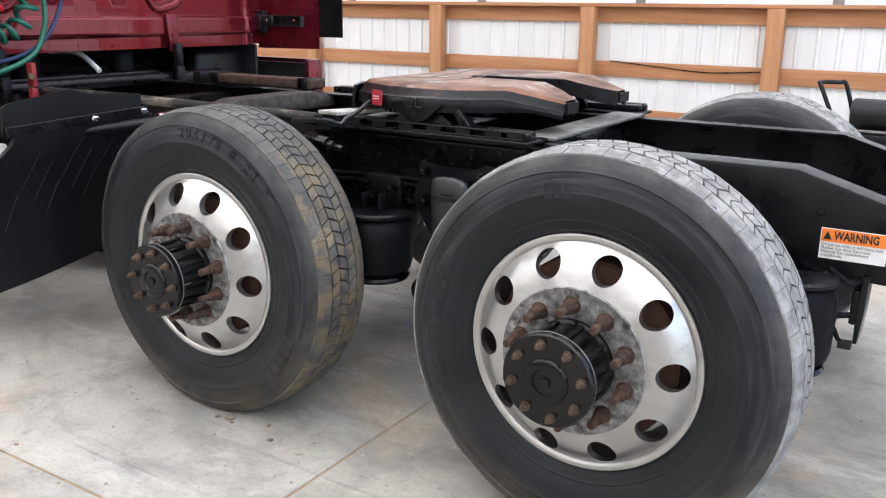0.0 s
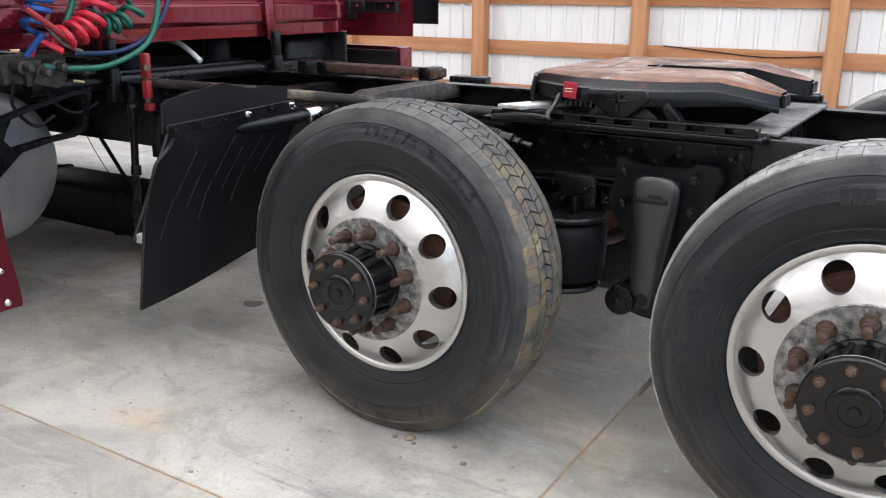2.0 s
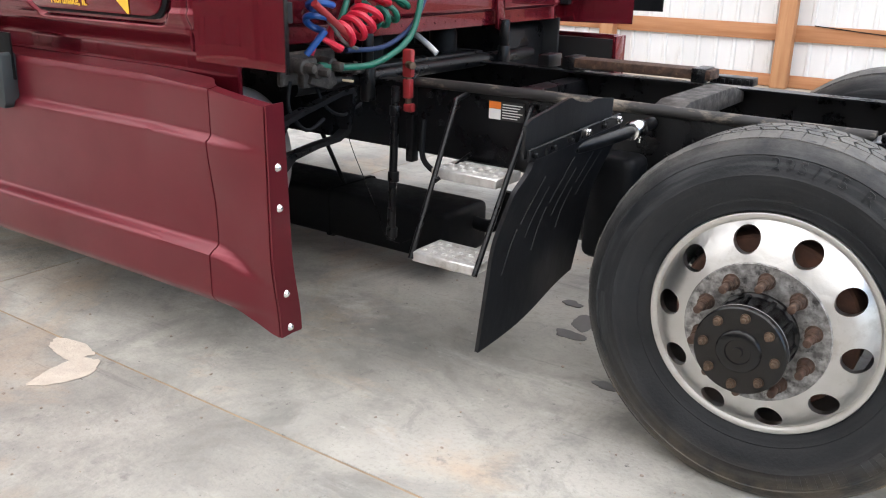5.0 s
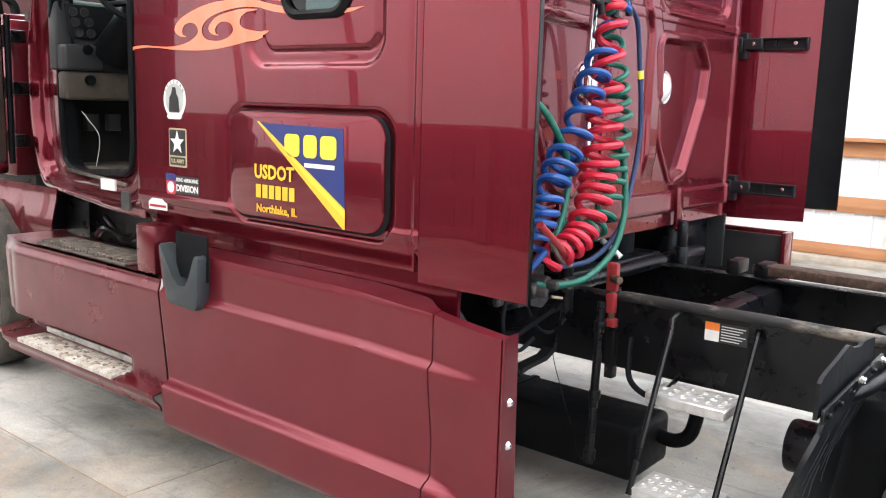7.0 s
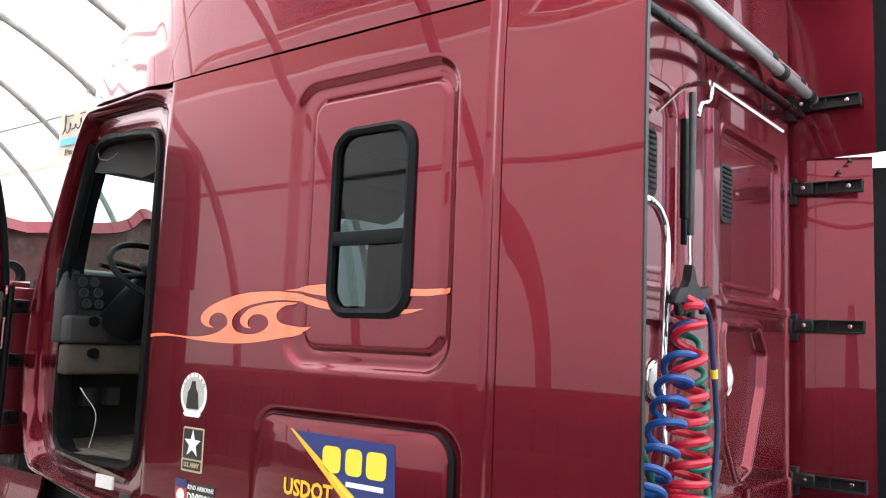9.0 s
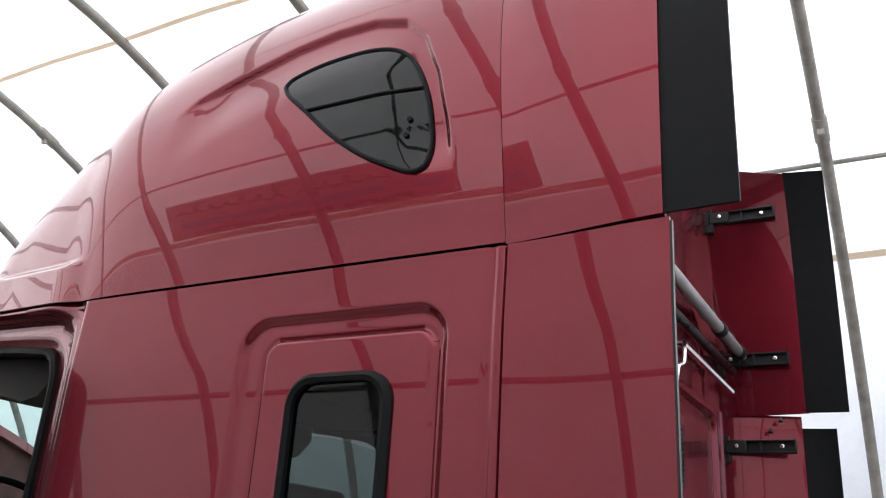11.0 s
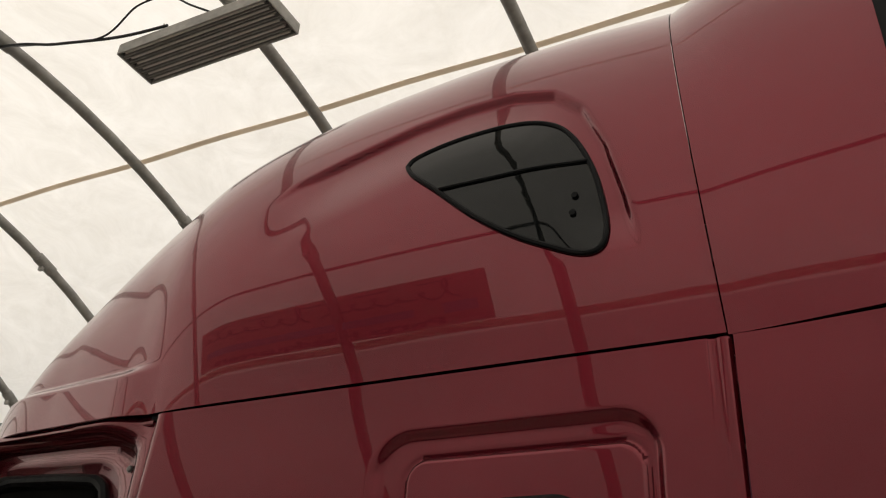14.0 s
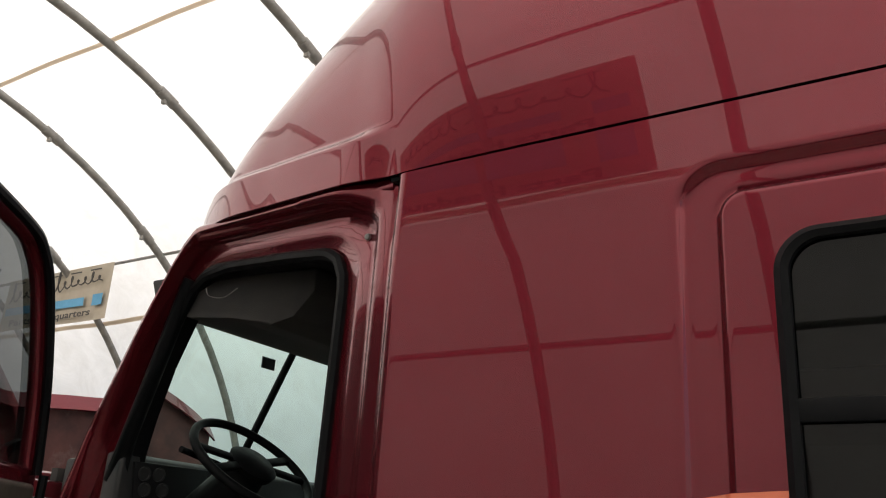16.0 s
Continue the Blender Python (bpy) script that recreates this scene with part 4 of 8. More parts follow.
    add_lathe(bm, [(0.056, -0.157), (0.054, -0.163), (0.050, -0.166), (0.032, -0.166), (0.030, -0.162), (0.013, -0.162), (0.011, -0.168), (0.0, -0.168)], 40)
    part("axle_flange", bm, BLACK_GLOSS, wheel)
    bm = bmesh.new()
    add_lathe(bm, [(0.1135, -0.137), (0.1145, -0.139), (0.1135, -0.1405)], 56)
    part("gasket", bm, STEEL, wheel)

    stud_bm = bmesh.new()
    add_cyl(stud_bm, (0, -0.016, 0), (0, -0.022, 0), 0.0225, seg=18, bevel=0.001)
    add_cyl(stud_bm, (0, -0.021, 0), (0, -0.048, 0), 0.0185, seg=6, bevel=0.0015)
    add_cyl(stud_bm, (0, -0.047, 0), (0, -0.062, 0), 0.0135, seg=14, bevel=0.001)
    add_cyl(stud_bm, (0, -0.06, 0), (0, -0.095, 0), 0.0105, seg=12, bevel=0.002)
    stud_me = link_mesh("wheel_nut", stud_bm, RUST)
    nut_bm = bmesh.new()
    add_cyl(nut_bm, (0, -0.157, 0), (0, -0.161, 0), 0.0125, seg=14)
    add_cyl(nut_bm, (0, -0.160, 0), (0, -0.172, 0), 0.0100, seg=6, bevel=0.001)
    add_cyl(nut_bm, (0, -0.171, 0), (0, -0.182, 0), 0.0056, seg=10, bevel=0.001)
    nut_me = link_mesh("flange_nut", nut_bm, BRASSY)
    for k in range(10):
        a = radians(36 * k + phase + 18)
        o = new("wheel_nut", stud_me)
        o.parent, o.location = wheel, (0.1428 * math.cos(a), 0, 0.1428 * math.sin(a))
        o.rotation_euler = (0, 0.3 * k, 0)
    for k in range(8):
        a = radians(45 * k + phase + 9)
        o = new("flange_nut", nut_me)
        o.parent, o.location = wheel, (0.088 * math.cos(a), 0, 0.088 * math.sin(a))
        o.rotation_euler = (0, 0.5 * k, 0)
    bm = bmesh.new()
    add_lathe(bm, [(0.13, 0.055), (0.232, 0.055), (0.238, 0.062), (0.238, 0.25), (0.12, 0.25)], 48)
    part("brake_drum", bm, DRUM, wheel, "rust-brown brake drum behind the wheel")
    return wheel


front_wheel = build_wheel(-1.32, 32, True)
rear_wheel = build_wheel(0.0, 2, False)
copy_thing(front_wheel, pose(-1.32, 2 * CY, 0.49, 0, 0, 180))
copy_thing(rear_wheel, pose(0, 2 * CY, 0.49, 0, 0, 180))

# size moulded on the front drive tyre
for k, ch in enumerate("295/75 R 22.5"):
    if ch == " ":
        continue
    a = radians(92 - 4.25 * k)
    rad = 0.432
    m = pose(rad * math.cos(a), 0.0015, rad * math.sin(a)) @ Matrix.Rotation(math.pi / 2 - a, 4, "Y") @ pose(0, 0, 0, 90, 0, 0)
    lettering("moulded_size", ch, 0.046, m, TYRE, front_wheel, 0.0012, bold=0.0008)
# moulded name and ribs stand as plain raised bars
for k in range(11):
    if k in (5,):
        continue
    a = radians(-22 - 5.2 * k)
    bm = bmesh.new()
    m = pose(0.425 * math.cos(a), 0.0015, 0.425 * math.sin(a)) @ Matrix.Rotation(math.pi / 2 - a, 4, "Y")
    add_box(bm, -0.012, 0.012, -0.0012, 0.001, -0.02, 0.02, 0.0008, 1, m)
    part("moulded_bar", bm, TYRE, front_wheel)

# faint moulded marks on the rear drive tyre
for k in range(12):
    if k in (4, 8):
        continue
    a = radians(152 + 5.0 * k)
    bm = bmesh.new()
    m = pose(0.405 * math.cos(a), 0.0012, 0.405 * math.sin(a)) @ Matrix.Rotation(math.pi / 2 - a, 4, "Y")
    add_box(bm, -0.012, 0.012, -0.0012, 0.001, -0.020, 0.020, 0.0008, 1, m)
    add_box(bm, -0.004, 0.004, -0.0018, 0.001, -0.012, 0.012, 0.0006, 1, m)
    part("moulded_bar", bm, TYRE, rear_wheel)
for da in (0, 3.4, 6.8):
    a = radians(96 + da)
    bm = bmesh.new()
    m = pose(0.415 * math.cos(a), 0.0012, 0.415 * math.sin(a)) @ Matrix.Rotation(math.pi / 2 - a, 4, "Y")
    add_box(bm, -0.010, 0.010, -0.0014, 0.001, -0.022, 0.022, 0.001, 1, m)
    part("moulded_emblem", bm, TYRE, rear_wheel)

# ---- steer wheels
def steer_wheel(y, turn):
    prof = [(0.292, 0.05), (0.31, 0.033), (0.34, 0.022), (0.40, 0.0), (0.455, 0.008), (0.488, 0.03), (0.50, 0.05), (0.50, 0.23), (0.485, 0.255), (0.40, 0.284), (0.335, 0.262), (0.292, 0.235)]
    bm = bmesh.new()
    add_lathe(bm, prof, 72, True)
    for v in bm.verts:
        v.co.z = max(v.co.z, -0.4885)
    w = part("steer_wheel", bm, STEER_MUD, truck, "clay-brown front steer tyre")
    w.location, w.rotation_euler = (-6.60, y, 0.49), (0, 0, turn)
    bm = bmesh.new()
    add_lathe(bm, [(0.0, -0.02), (0.16, -0.02), (0.20, 0.0), (0.26, 0.01), (0.285, 0.035), (0.30, 0.03), (0.305, 0.045), (0.285, 0.06)], 48)
    part("rim", bm, DRUM, w)


steer_wheel(-0.18, 0)
steer_wheel(2 * CY + 0.18, math.pi)

# ---- frame rails and crossmembers
RZ0, RZ1, RY = 0.655, 0.915, 0.53


def rail(y, s):
    """C-section; s points from the web towards the truck's middle."""
    bm = bmesh.new()
    t = 0.008
    cuts = [(-7.6, RZ1), (0.36, RZ1), (0.62, 0.835), (1.6, 0.80)]
    bot = [(-7.6, RZ0), (0.3, RZ0), (1.6, 0.60)]
    def zt(x): return lerp_table(cuts, x)
    def zb(x): return lerp_table(bot, x)
    prof = lambda x: [(0, zb(x)), (0.085, zb(x)), (0.085, zb(x) + t), (t, zb(x) + t), (t, zt(x) - t), (0.085, zt(x) - t), (0.085, zt(x)), (0.012, zt(x)), (0.003, zt(x) - 0.003), (0, zt(x) - 0.012)]
    xs = [-7.6, -5, -3, -1.5, 0.3, 0.36, 0.45, 0.53, 0.62, 1.0, 1.6]
    rings = [[bm.verts.new((x, y + s * a, b)) for a, b in prof(x)] for x in xs]
    n = len(rings[0])
    for p, q in zip(rings, rings[1:]):
        for k in range(n):
            bm.faces.new((p[k], p[(k + 1) % n], q[(k + 1) % n], q[k]))
    bm.faces.new(rings[0])
    bm.faces.new(rings[-1][::-1])
    return part("frame_rail", bm, BLACK, truck, "black painted steel frame rail", smooth=35)


near_rail, far_rail = rail(RY, 1), rail(2 * CY - RY, -1)


def bolt(p, axis, parent, material=BLACK, r=0.014, h=0.02):
    d = Vector({"x": (1, 0, 0), "y": (0, -1, 0), "z": (0, 0, 1)}[axis])
    bm = bmesh.new()
    add_cyl(bm, p, Vector(p) + d * h * 0.3, r * 1.35, seg=14)
    add_cyl(bm, Vector(p) + d * h * 0.3, Vector(p) + d * h, r, seg=6, bevel=0.001)
    return part("bolt", bm, material, parent)


for x, z in ((-2.75, 0.88), (-2.7, 0.78), (-2.28, 0.78), (-1.86, 0.85), (-1.8, 0.78), (-1.72, 0.84), (-1.66, 0.79), (-1.02, 0.80), (-0.96, 0.74), (-0.90, 0.80), (-0.84, 0.86), (-0.36, 0.80), (-0.30, 0.86),
             (-0.25, 0.76), (0.27, 0.80), (0.34, 0.72), (0.43, 0.81), (0.41, 0.67), (-0.6, 0.87), (-0.7, 0.87), (-0.5, 0.87)):
    bolt((x, RY, z), "y", near_rail, BLACK, 0.010, 0.016)

# fifth-wheel mounting angle on the rail's face, thick with bolts
bm = bmesh.new()
add_prism(bm, [(RY - 0.034, RZ1 - 0.030), (RY - 0.034, RZ1 - 0.021), (RY - 0.001, RZ1 - 0.021), (RY - 0.001, RZ1 - 0.125), (RY - 0.010, RZ1 - 0.125), (RY - 0.010, RZ1 - 0.030)], "x", -1.22, -0.40, 0.002)
angle = part("mounting_angle", bm, BLACK, near_rail, "black bolted mounting angle under the coupling")
for k in range(11):
    bolt((-1.18 + 0.073 * k, RY - 0.010, RZ1 - 0.065 - 0.03 * (k % 2)), "y", near_rail, BLACK, 0.008, 0.018)
for k in range(5):
    bolt((-1.16 + 0.05 * k, RY, 0.70 + 0.02 * (k % 2)), "y", near_rail, BLACK, 0.008, 0.018)
# air lines clipped along the rail's face
for z, r, m0 in ((0.745, 0.008, SEAL), (0.725, 0.006, SEAL)):
    pts = [(x, RY - 0.022 - 0.006 * math.sin(x * 9), z + 0.012 * math.sin(x * 5.3)) for x in steps(-1.75, -0.78, 24)]
    part("air_line", tubed(pts, r, 8), m0, truck, "black nylon air line along the rail")

bm = bmesh.new()
add_cyl(bm, (-1.16, 0.385, 0.876), (-1.06, 0.372, 0.864), 0.026, seg=18, bevel=0.005)
add_cyl(bm, (-1.06, 0.372, 0.864), (-1.035, 0.369, 0.861), 0.018, seg=16, bevel=0.003)
add_cyl(bm, (-1.035, 0.369, 0.861), (-0.995, 0.364, 0.856), 0.013, seg=6, bevel=0.002)
for k in range(4):
    add_cyl(bm, (-1.148 + 0.012 * k, 0.3835 - 0.0015 * k, 0.8745 - 0.0014 * k), (-1.142 + 0.012 * k, 0.3827 - 0.0015 * k, 0.8738 - 0.0014 * k), 0.029, seg=18)
part("rail_valve", bm, BLACK_GLOSS, truck, "black ribbed air valve on the rail")
# light-alloy crossmember seen behind the front drive wheel, and plain channels
bm = bmesh.new()
add_prism(bm, [(RY + 0.05, 0.86), (RY + 0.05, 0.90), (RY + 0.2, 0.935), (2 * CY - RY - 0.2, 0.935), (2 * CY - RY - 0.05, 0.90), (2 * CY - RY - 0.05, 0.86)], "x", -1.92, -1.81, 0.008)
part("crossmember", bm, GRIME, truck, "scuffed grey arched crossmember")
for x in (-3.6, -2.55, -0.95, -0.45, 0.75):
    bm = bmesh.new()
    add_box(bm, x - 0.05, x + 0.05, RY + 0.009, 2 * CY - RY - 0.009, 0.69, 0.88, 0.006)
    part("crossmember", bm, BLACK, truck)
bm = bmesh.new()
add_cyl(bm, (0.95, RY, 0.75), (0.95, 2 * CY - RY, 0.75), 0.055, seg=24)
part("cross_tube", bm, STEEL, truck, "bare steel rear cross tube")

# axles, drive shaft, suspension
for x in (-1.32, 0.0):
    bm = bmesh.new()
    add_cyl(bm, (x, 0.22, 0.49), (x, 2 * CY - 0.22, 0.49), 0.072, seg=24)
    v = bmesh.ops.create_uvsphere(bm, u_segments=24, v_segments=14, radius=0.22)["verts"]
    bmesh.ops.transform(bm, matrix=Matrix.Translation((x, CY, 0.5)) @ Matrix.Diagonal((1.0, 0.9, 0.95, 1)), verts=v)
    axle = part("axle", bm, BLACK, truck, "black drive axle housing")
    for y in (0.42, 2 * CY - 0.42):
        bm = bmesh.new()
        add_cyl(bm, (x + 0.16, y, 0.56), (x + 0.30, y, 0.58), 0.085, seg=20, bevel=0.012)
        part("brake_chamber", bm, BLACK, axle)
bm = bmesh.new()
add_cyl(bm, (-1.5, CY, 0.56), (-4.5, CY, 0.62), 0.055, seg=18)
part("drive_shaft", bm, BLACK, truck)


def air_bag(x, y, z0, z1, r):
    prof = [(0.0, z0), (r * 0.70, z0), (r * 0.74, z0 + 0.012), (r * 0.92, z0 + 0.022), (r * 0.99, z0 + 0.05), (r, z0 + 0.10), (r * 1.02, z1 - 0.07), (r * 1.0, z1 - 0.035), (r * 0.90, z1 - 0.012), (r * 0.80, z1), (0, z1)]
    bm = bmesh.new()
    add_lathe(bm, [(a, b) for a, b in prof], 36)
    bmesh.ops.rotate(bm, matrix=Matrix.Rotation(math.pi / 2, 3, "X"), verts=bm.verts)
    for v in bm.verts:
        v.co = Vector((v.co.x + x, v.co.y + y, v.co.z))
    bag = part("air_spring", bm, SEAL, truck, "black rubber suspension air spring")
    # rolled bead plate above and a dished foot below
    bm = bmesh.new()
    add_lathe(bm, [(0.0, z1), (r * 0.93, z1), (r * 0.98, z1 + 0.006), (r * 0.98, z1 + 0.014), (r * 0.93, z1 + 0.020), (0.0, z1 + 0.020)], 36)
    bmesh.ops.rotate(bm, matrix=Matrix.Rotation(math.pi / 2, 3, "X"), verts=bm.verts)
    bmesh.ops.translate(bm, vec=(x, y, 0), verts=bm.verts)
    part("bead_plate", bm, BLACK, bag)
    bm = bmesh.new()
    add_lathe(bm, [(0.0, z0 - 0.012), (r * 0.86, z0 - 0.012), (r * 0.90, z0 - 0.004), (r * 0.86, z0 + 0.004), (0.0, z0 + 0.004)], 36)
    bmesh.ops.rotate(bm, matrix=Matrix.Rotation(math.pi / 2, 3, "X"), verts=bm.verts)
    bmesh.ops.translate(bm, vec=(x, y, 0), verts=bm.verts)
    part("foot_plate", bm, BLACK, bag)
    if x > 0:
        return
    # bolted frame bracket standing on the bead plate
    o = 1 if y < CY else -1
    y0, y1 = sorted((y + o * 0.03, y + o * 0.05))
    bm = bmesh.new()
    add_prism(bm, rrect(x - 0.068, x + 0.072, z1 + 0.02, z1 + 0.125, 0.016, 3), "y", y0, y1, 0.004)
    for dx in (-0.04, 0.03):
        add_prism(bm, [(x + dx - 0.008, z1 + 0.02), (x + dx + 0.008, z1 + 0.02), (x + dx + 0.004, z1 + 0.07), (x + dx - 0.004, z1 + 0.07)], "y", *sorted((y - o * 0.03, y + o * 0.03)), 0.002)
    part("hanger", bm, BLACK, bag)
    for dx, dz in ((-0.055, 0.10), (-0.018, 0.055), (0.022, 0.06), (0.05, 0.09)):
        bolt((x + dx, y0 if o > 0 else y1, z1 + dz), "y", bag, BLACK_GLOSS, 0.010, 0.04)


air_bag(-0.885, 0.40, 0.452, 0.650, 0.118)
air_bag(0.40, 0.46, 0.42, 0.64, 0.105)
air_bag(-0.885, 2 * CY - 0.40, 0.452, 0.650, 0.118)
air_bag(0.40, 2 * CY - 0.46, 0.42, 0.64, 0.105)
# frame hanger with its long moulded cover
for y, s in ((0.425, 1), (2 * CY - 0.425, -1)):
    def row(a, b):
        return sorted((y + s * a, y + s * b))

    bm = bmesh.new()
    # wing plate bolted to the rail, waisted under its four lugs
    add_prism(bm, [(-0.775, 0.825), (-0.745, 0.838), (-0.70, 0.812), (-0.565, 0.812), (-0.535, 0.838), (-0.475, 0.835), (-0.455, 0.80), (-0.465, 0.765), (-0.49, 0.735), (-0.465, 0.70), (-0.485, 0.655), (-0.54, 0.60),
                   (-0.60, 0.50), (-0.685, 0.50), (-0.705, 0.575), (-0.765, 0.655), (-0.795, 0.70), (-0.765, 0.765)], "y", *row(0.045, 0.10), 0.008)
    add_prism(bm, [(-0.705, 0.79), (-0.565, 0.79), (-0.585, 0.45), (-0.69, 0.42)], "y", *row(0.012, 0.05), 0.01)
    hanger = part("frame_hanger", bm, SEAL, truck, "black cast suspension hanger")
    # long tapered cover with a flared rim
    bm = bmesh.new()
    rows = []
    for z, c, w, bulge in ((0.40, -0.650, 0.030, 0.006), (0.43, -0.650, 0.036, 0.012), (0.50, -0.645, 0.047, 0.016), (0.57, -0.641, 0.053, 0.018), (0.64, -0.637, 0.059, 0.018), (0.70, -0.635, 0.065, 0.015), (0.74, -0.634, 0.068, 0.012),
                           (0.765, -0.634, 0.067, 0.010), (0.782, -0.634, 0.060, 0.008), (0.792, -0.634, 0.042, 0.006), (0.796, -0.634, 0.012, 0.004)):
        rows.append([bm.verts.new((c + w * u, y - s * (bulge * (1 - abs(u) ** 3) - 0.006 - 0.012 * (1 if abs(u) > 0.99 else 0)), z)) for u in (-1, -0.92, -0.75, -0.5, -0.2, 0.2, 0.5, 0.75, 0.92, 1)])
    for p, q in zip(rows, rows[1:]):
        for k in range(9):
            bm.faces.new((p[k], p[k + 1], q[k + 1], q[k]))
    thick(bm, 0.006)
    part("hanger_cover", bm, SATIN, hanger, "smooth black tapered hanger cover", smooth=60)
    part("raised_emblem", boxed(-0.680, -0.592, *row(-0.015, -0.009), 0.722, 0.736, 0.002), PLASTIC, hanger)
    part("raised_emblem", boxed(-0.648, -0.606, *row(-0.015, -0.009), 0.740, 0.748, 0.002), PLASTIC, hanger)
    bm = bmesh.new()
    add_cyl(bm, (-0.712, y - s * 0.02, 0.415), (-0.712, y + s * 0.09, 0.415), 0.046, seg=28, bevel=0.008)
    add_cyl(bm, (-0.712, y - s * 0.030, 0.415), (-0.712, y - s * 0.018, 0.415), 0.026, seg=20, bevel=0.003)
    add_cyl(bm, (-0.712, y - s * 0.040, 0.415), (-0.712, y - s * 0.028, 0.415), 0.015, seg=6, bevel=0.002)
    add_prism(bm, [(-0.735, 0.378), (-0.66, 0.366), (-0.50, 0.352), (-0.30, 0.36), (-0.30, 0.41), (-0.50, 0.398), (-0.66, 0.41), (-0.70, 0.44)], "y", *row(0.02, 0.07), 0.010)
    add_cyl(bm, (-0.648, y - s * 0.012, 0.425), (-0.648, y + s * 0.02, 0.425), 0.020, seg=16, bevel=0.004)
    part("torque_arm", bm, BLACK, hanger)
    for bx, bz in ((-0.737, 0.80), (-0.530, 0.797), (-0.532, 0.70), (-0.735, 0.705)):
        bolt((bx, y + (0.045 if s > 0 else -0.10), bz), "y", hanger, BLACK_GLOSS, 0.013, 0.034)
for x, z in ((-0.835, 0.705), (-0.795, 0.698)):
    bolt((x, RY - 0.002, z), "y", near_rail, BLACK_GLOSS, 0.015, 0.055)
for x, z in ((-0.835, 0.705), (-0.795, 0.698)):
    bm = bmesh.new()
    add_cyl(bm, (x, RY - 0.055, z), (x, RY - 0.085, z), 0.008, seg=10, bevel=0.001)
    part("stud_end", bm, BLACK_GLOSS, near_rail)

# ---- fifth wheel
FW = part("fifth_wheel", boxed(-1.02, -0.66, 0.70, 2 * CY - 0.70, 0.95, 0.995, 0.008), BLACK, truck, "fifth-wheel coupling with rusty greasy top plate")
FZ = 1.06
FX0, FX1 = -1.145, -0.372


def plate_z(x, y):
    return FZ + 0.004 - 0.040 * max(0.0, (x + 0.53) / (FX1 + 0.53)) - 0.012 * smooth(-1.06, FX0, x)


def plate_out(x):
    """Half width of the plate."""
    return curve_table([(FX0, 0.26), (-1.12, 0.34), (-1.05, 0.415), (-0.95, 0.475), (-0.85, 0.495), (-0.70, 0.495), (-0.62, 0.455), (-0.50, 0.36), (FX1, 0.265)], x)


def slot(x):
    """Half width of the throat that opens to the rear."""
    return 0.0 if x < -0.86 else curve_table([(-0.86, 0.03), (-0.8, 0.055), (-0.62, 0.06), (-0.46, 0.11), (FX1, 0.18)], x)


for s in (-1, 1):
    bm = bmesh.new()
    us = steps(FX0, FX1, 44)
    def top(x, v):
        a, b = slot(x), plate_out(x)
        y = CY + s * (a + (b - a) * v)
        return (x, y, plate_z(x, y) - 0.035 * smooth(0.80, 1, v) ** 1.8)
    add_field(bm, us, [0, 0.02, 0.2, 0.4, 0.6, 0.7, 0.78, 0.84, 0.9], top)
    part("top_plate", bm, PLATE_RUST, FW, "rust-brown greasy steel top plate with bare worn streaks")
    bm = bmesh.new()
    def skirt_pt(x, v):
        b = plate_out(x) + 0.001 + 0.004 * math.sin(v * 3.0)
        z = plate_z(x, CY + b) - 0.036
        return (x, CY + s * b, z + (min(z - 0.022, 0.988) - z) * v)
    add_field(bm, us, steps(0, 1, 5), skirt_pt)
    add_field(bm, us, [0.9, 0.93, 0.96, 0.98, 1.0], top)
    def inner_pt(x, v):
        b = slot(x)
        return (x, CY + s * b, plate_z(x, CY) - 0.001 - v * 0.05)
    add_field(bm, steps(-0.86, FX1, 16), steps(0, 1, 2), inner_pt)
    tip = [(FX1, CY + s * (slot(FX1) + (plate_out(FX1) - slot(FX1)) * k / 6)) for k in range(7)]
    rows = [[bm.verts.new((x + 0.004, y, plate_z(x, y) - 0.006 - d)) for x, y in tip] for d in (0, 0.034)]
    for k in range(6):
        bm.faces.new((rows[0][k], rows[0][k + 1], rows[1][k + 1], rows[1][k]))
    thick(bm, 0.008)
    part("plate_skirt", bm, PLATE_EDGE, FW, "black rolled edge, paint rusting through")
# front rolled edge of the plate
bm = bmesh.new()
add_field(bm, steps(-0.42, 0.42, 24), steps(0, 1, 4), lambda u, v: (-1.147 + 0.07 * (abs(u) / 0.42) ** 4 - 0.012 * math.sin(v * 2), CY + u, plate_z(-1.17, CY) - 0.004 - v * 0.08))
thick(bm, 0.01)
part("plate_front_edge", bm, PLATE_EDGE, FW)
for a, w in ((-1.0, 0.02), (-0.86, 0.016)):
    bm = bmesh.new()
    add_tube(bm, [(a, CY - 0.33, FZ + 0.001), (a + 0.06, CY - 0.12, FZ + 0.002), (a + 0.02, CY + 0.14, FZ + 0.002), (a - 0.04, CY + 0.35, FZ + 0.001)], 0.004, 6)
    part("grease_groove", bm, BLACK, FW)
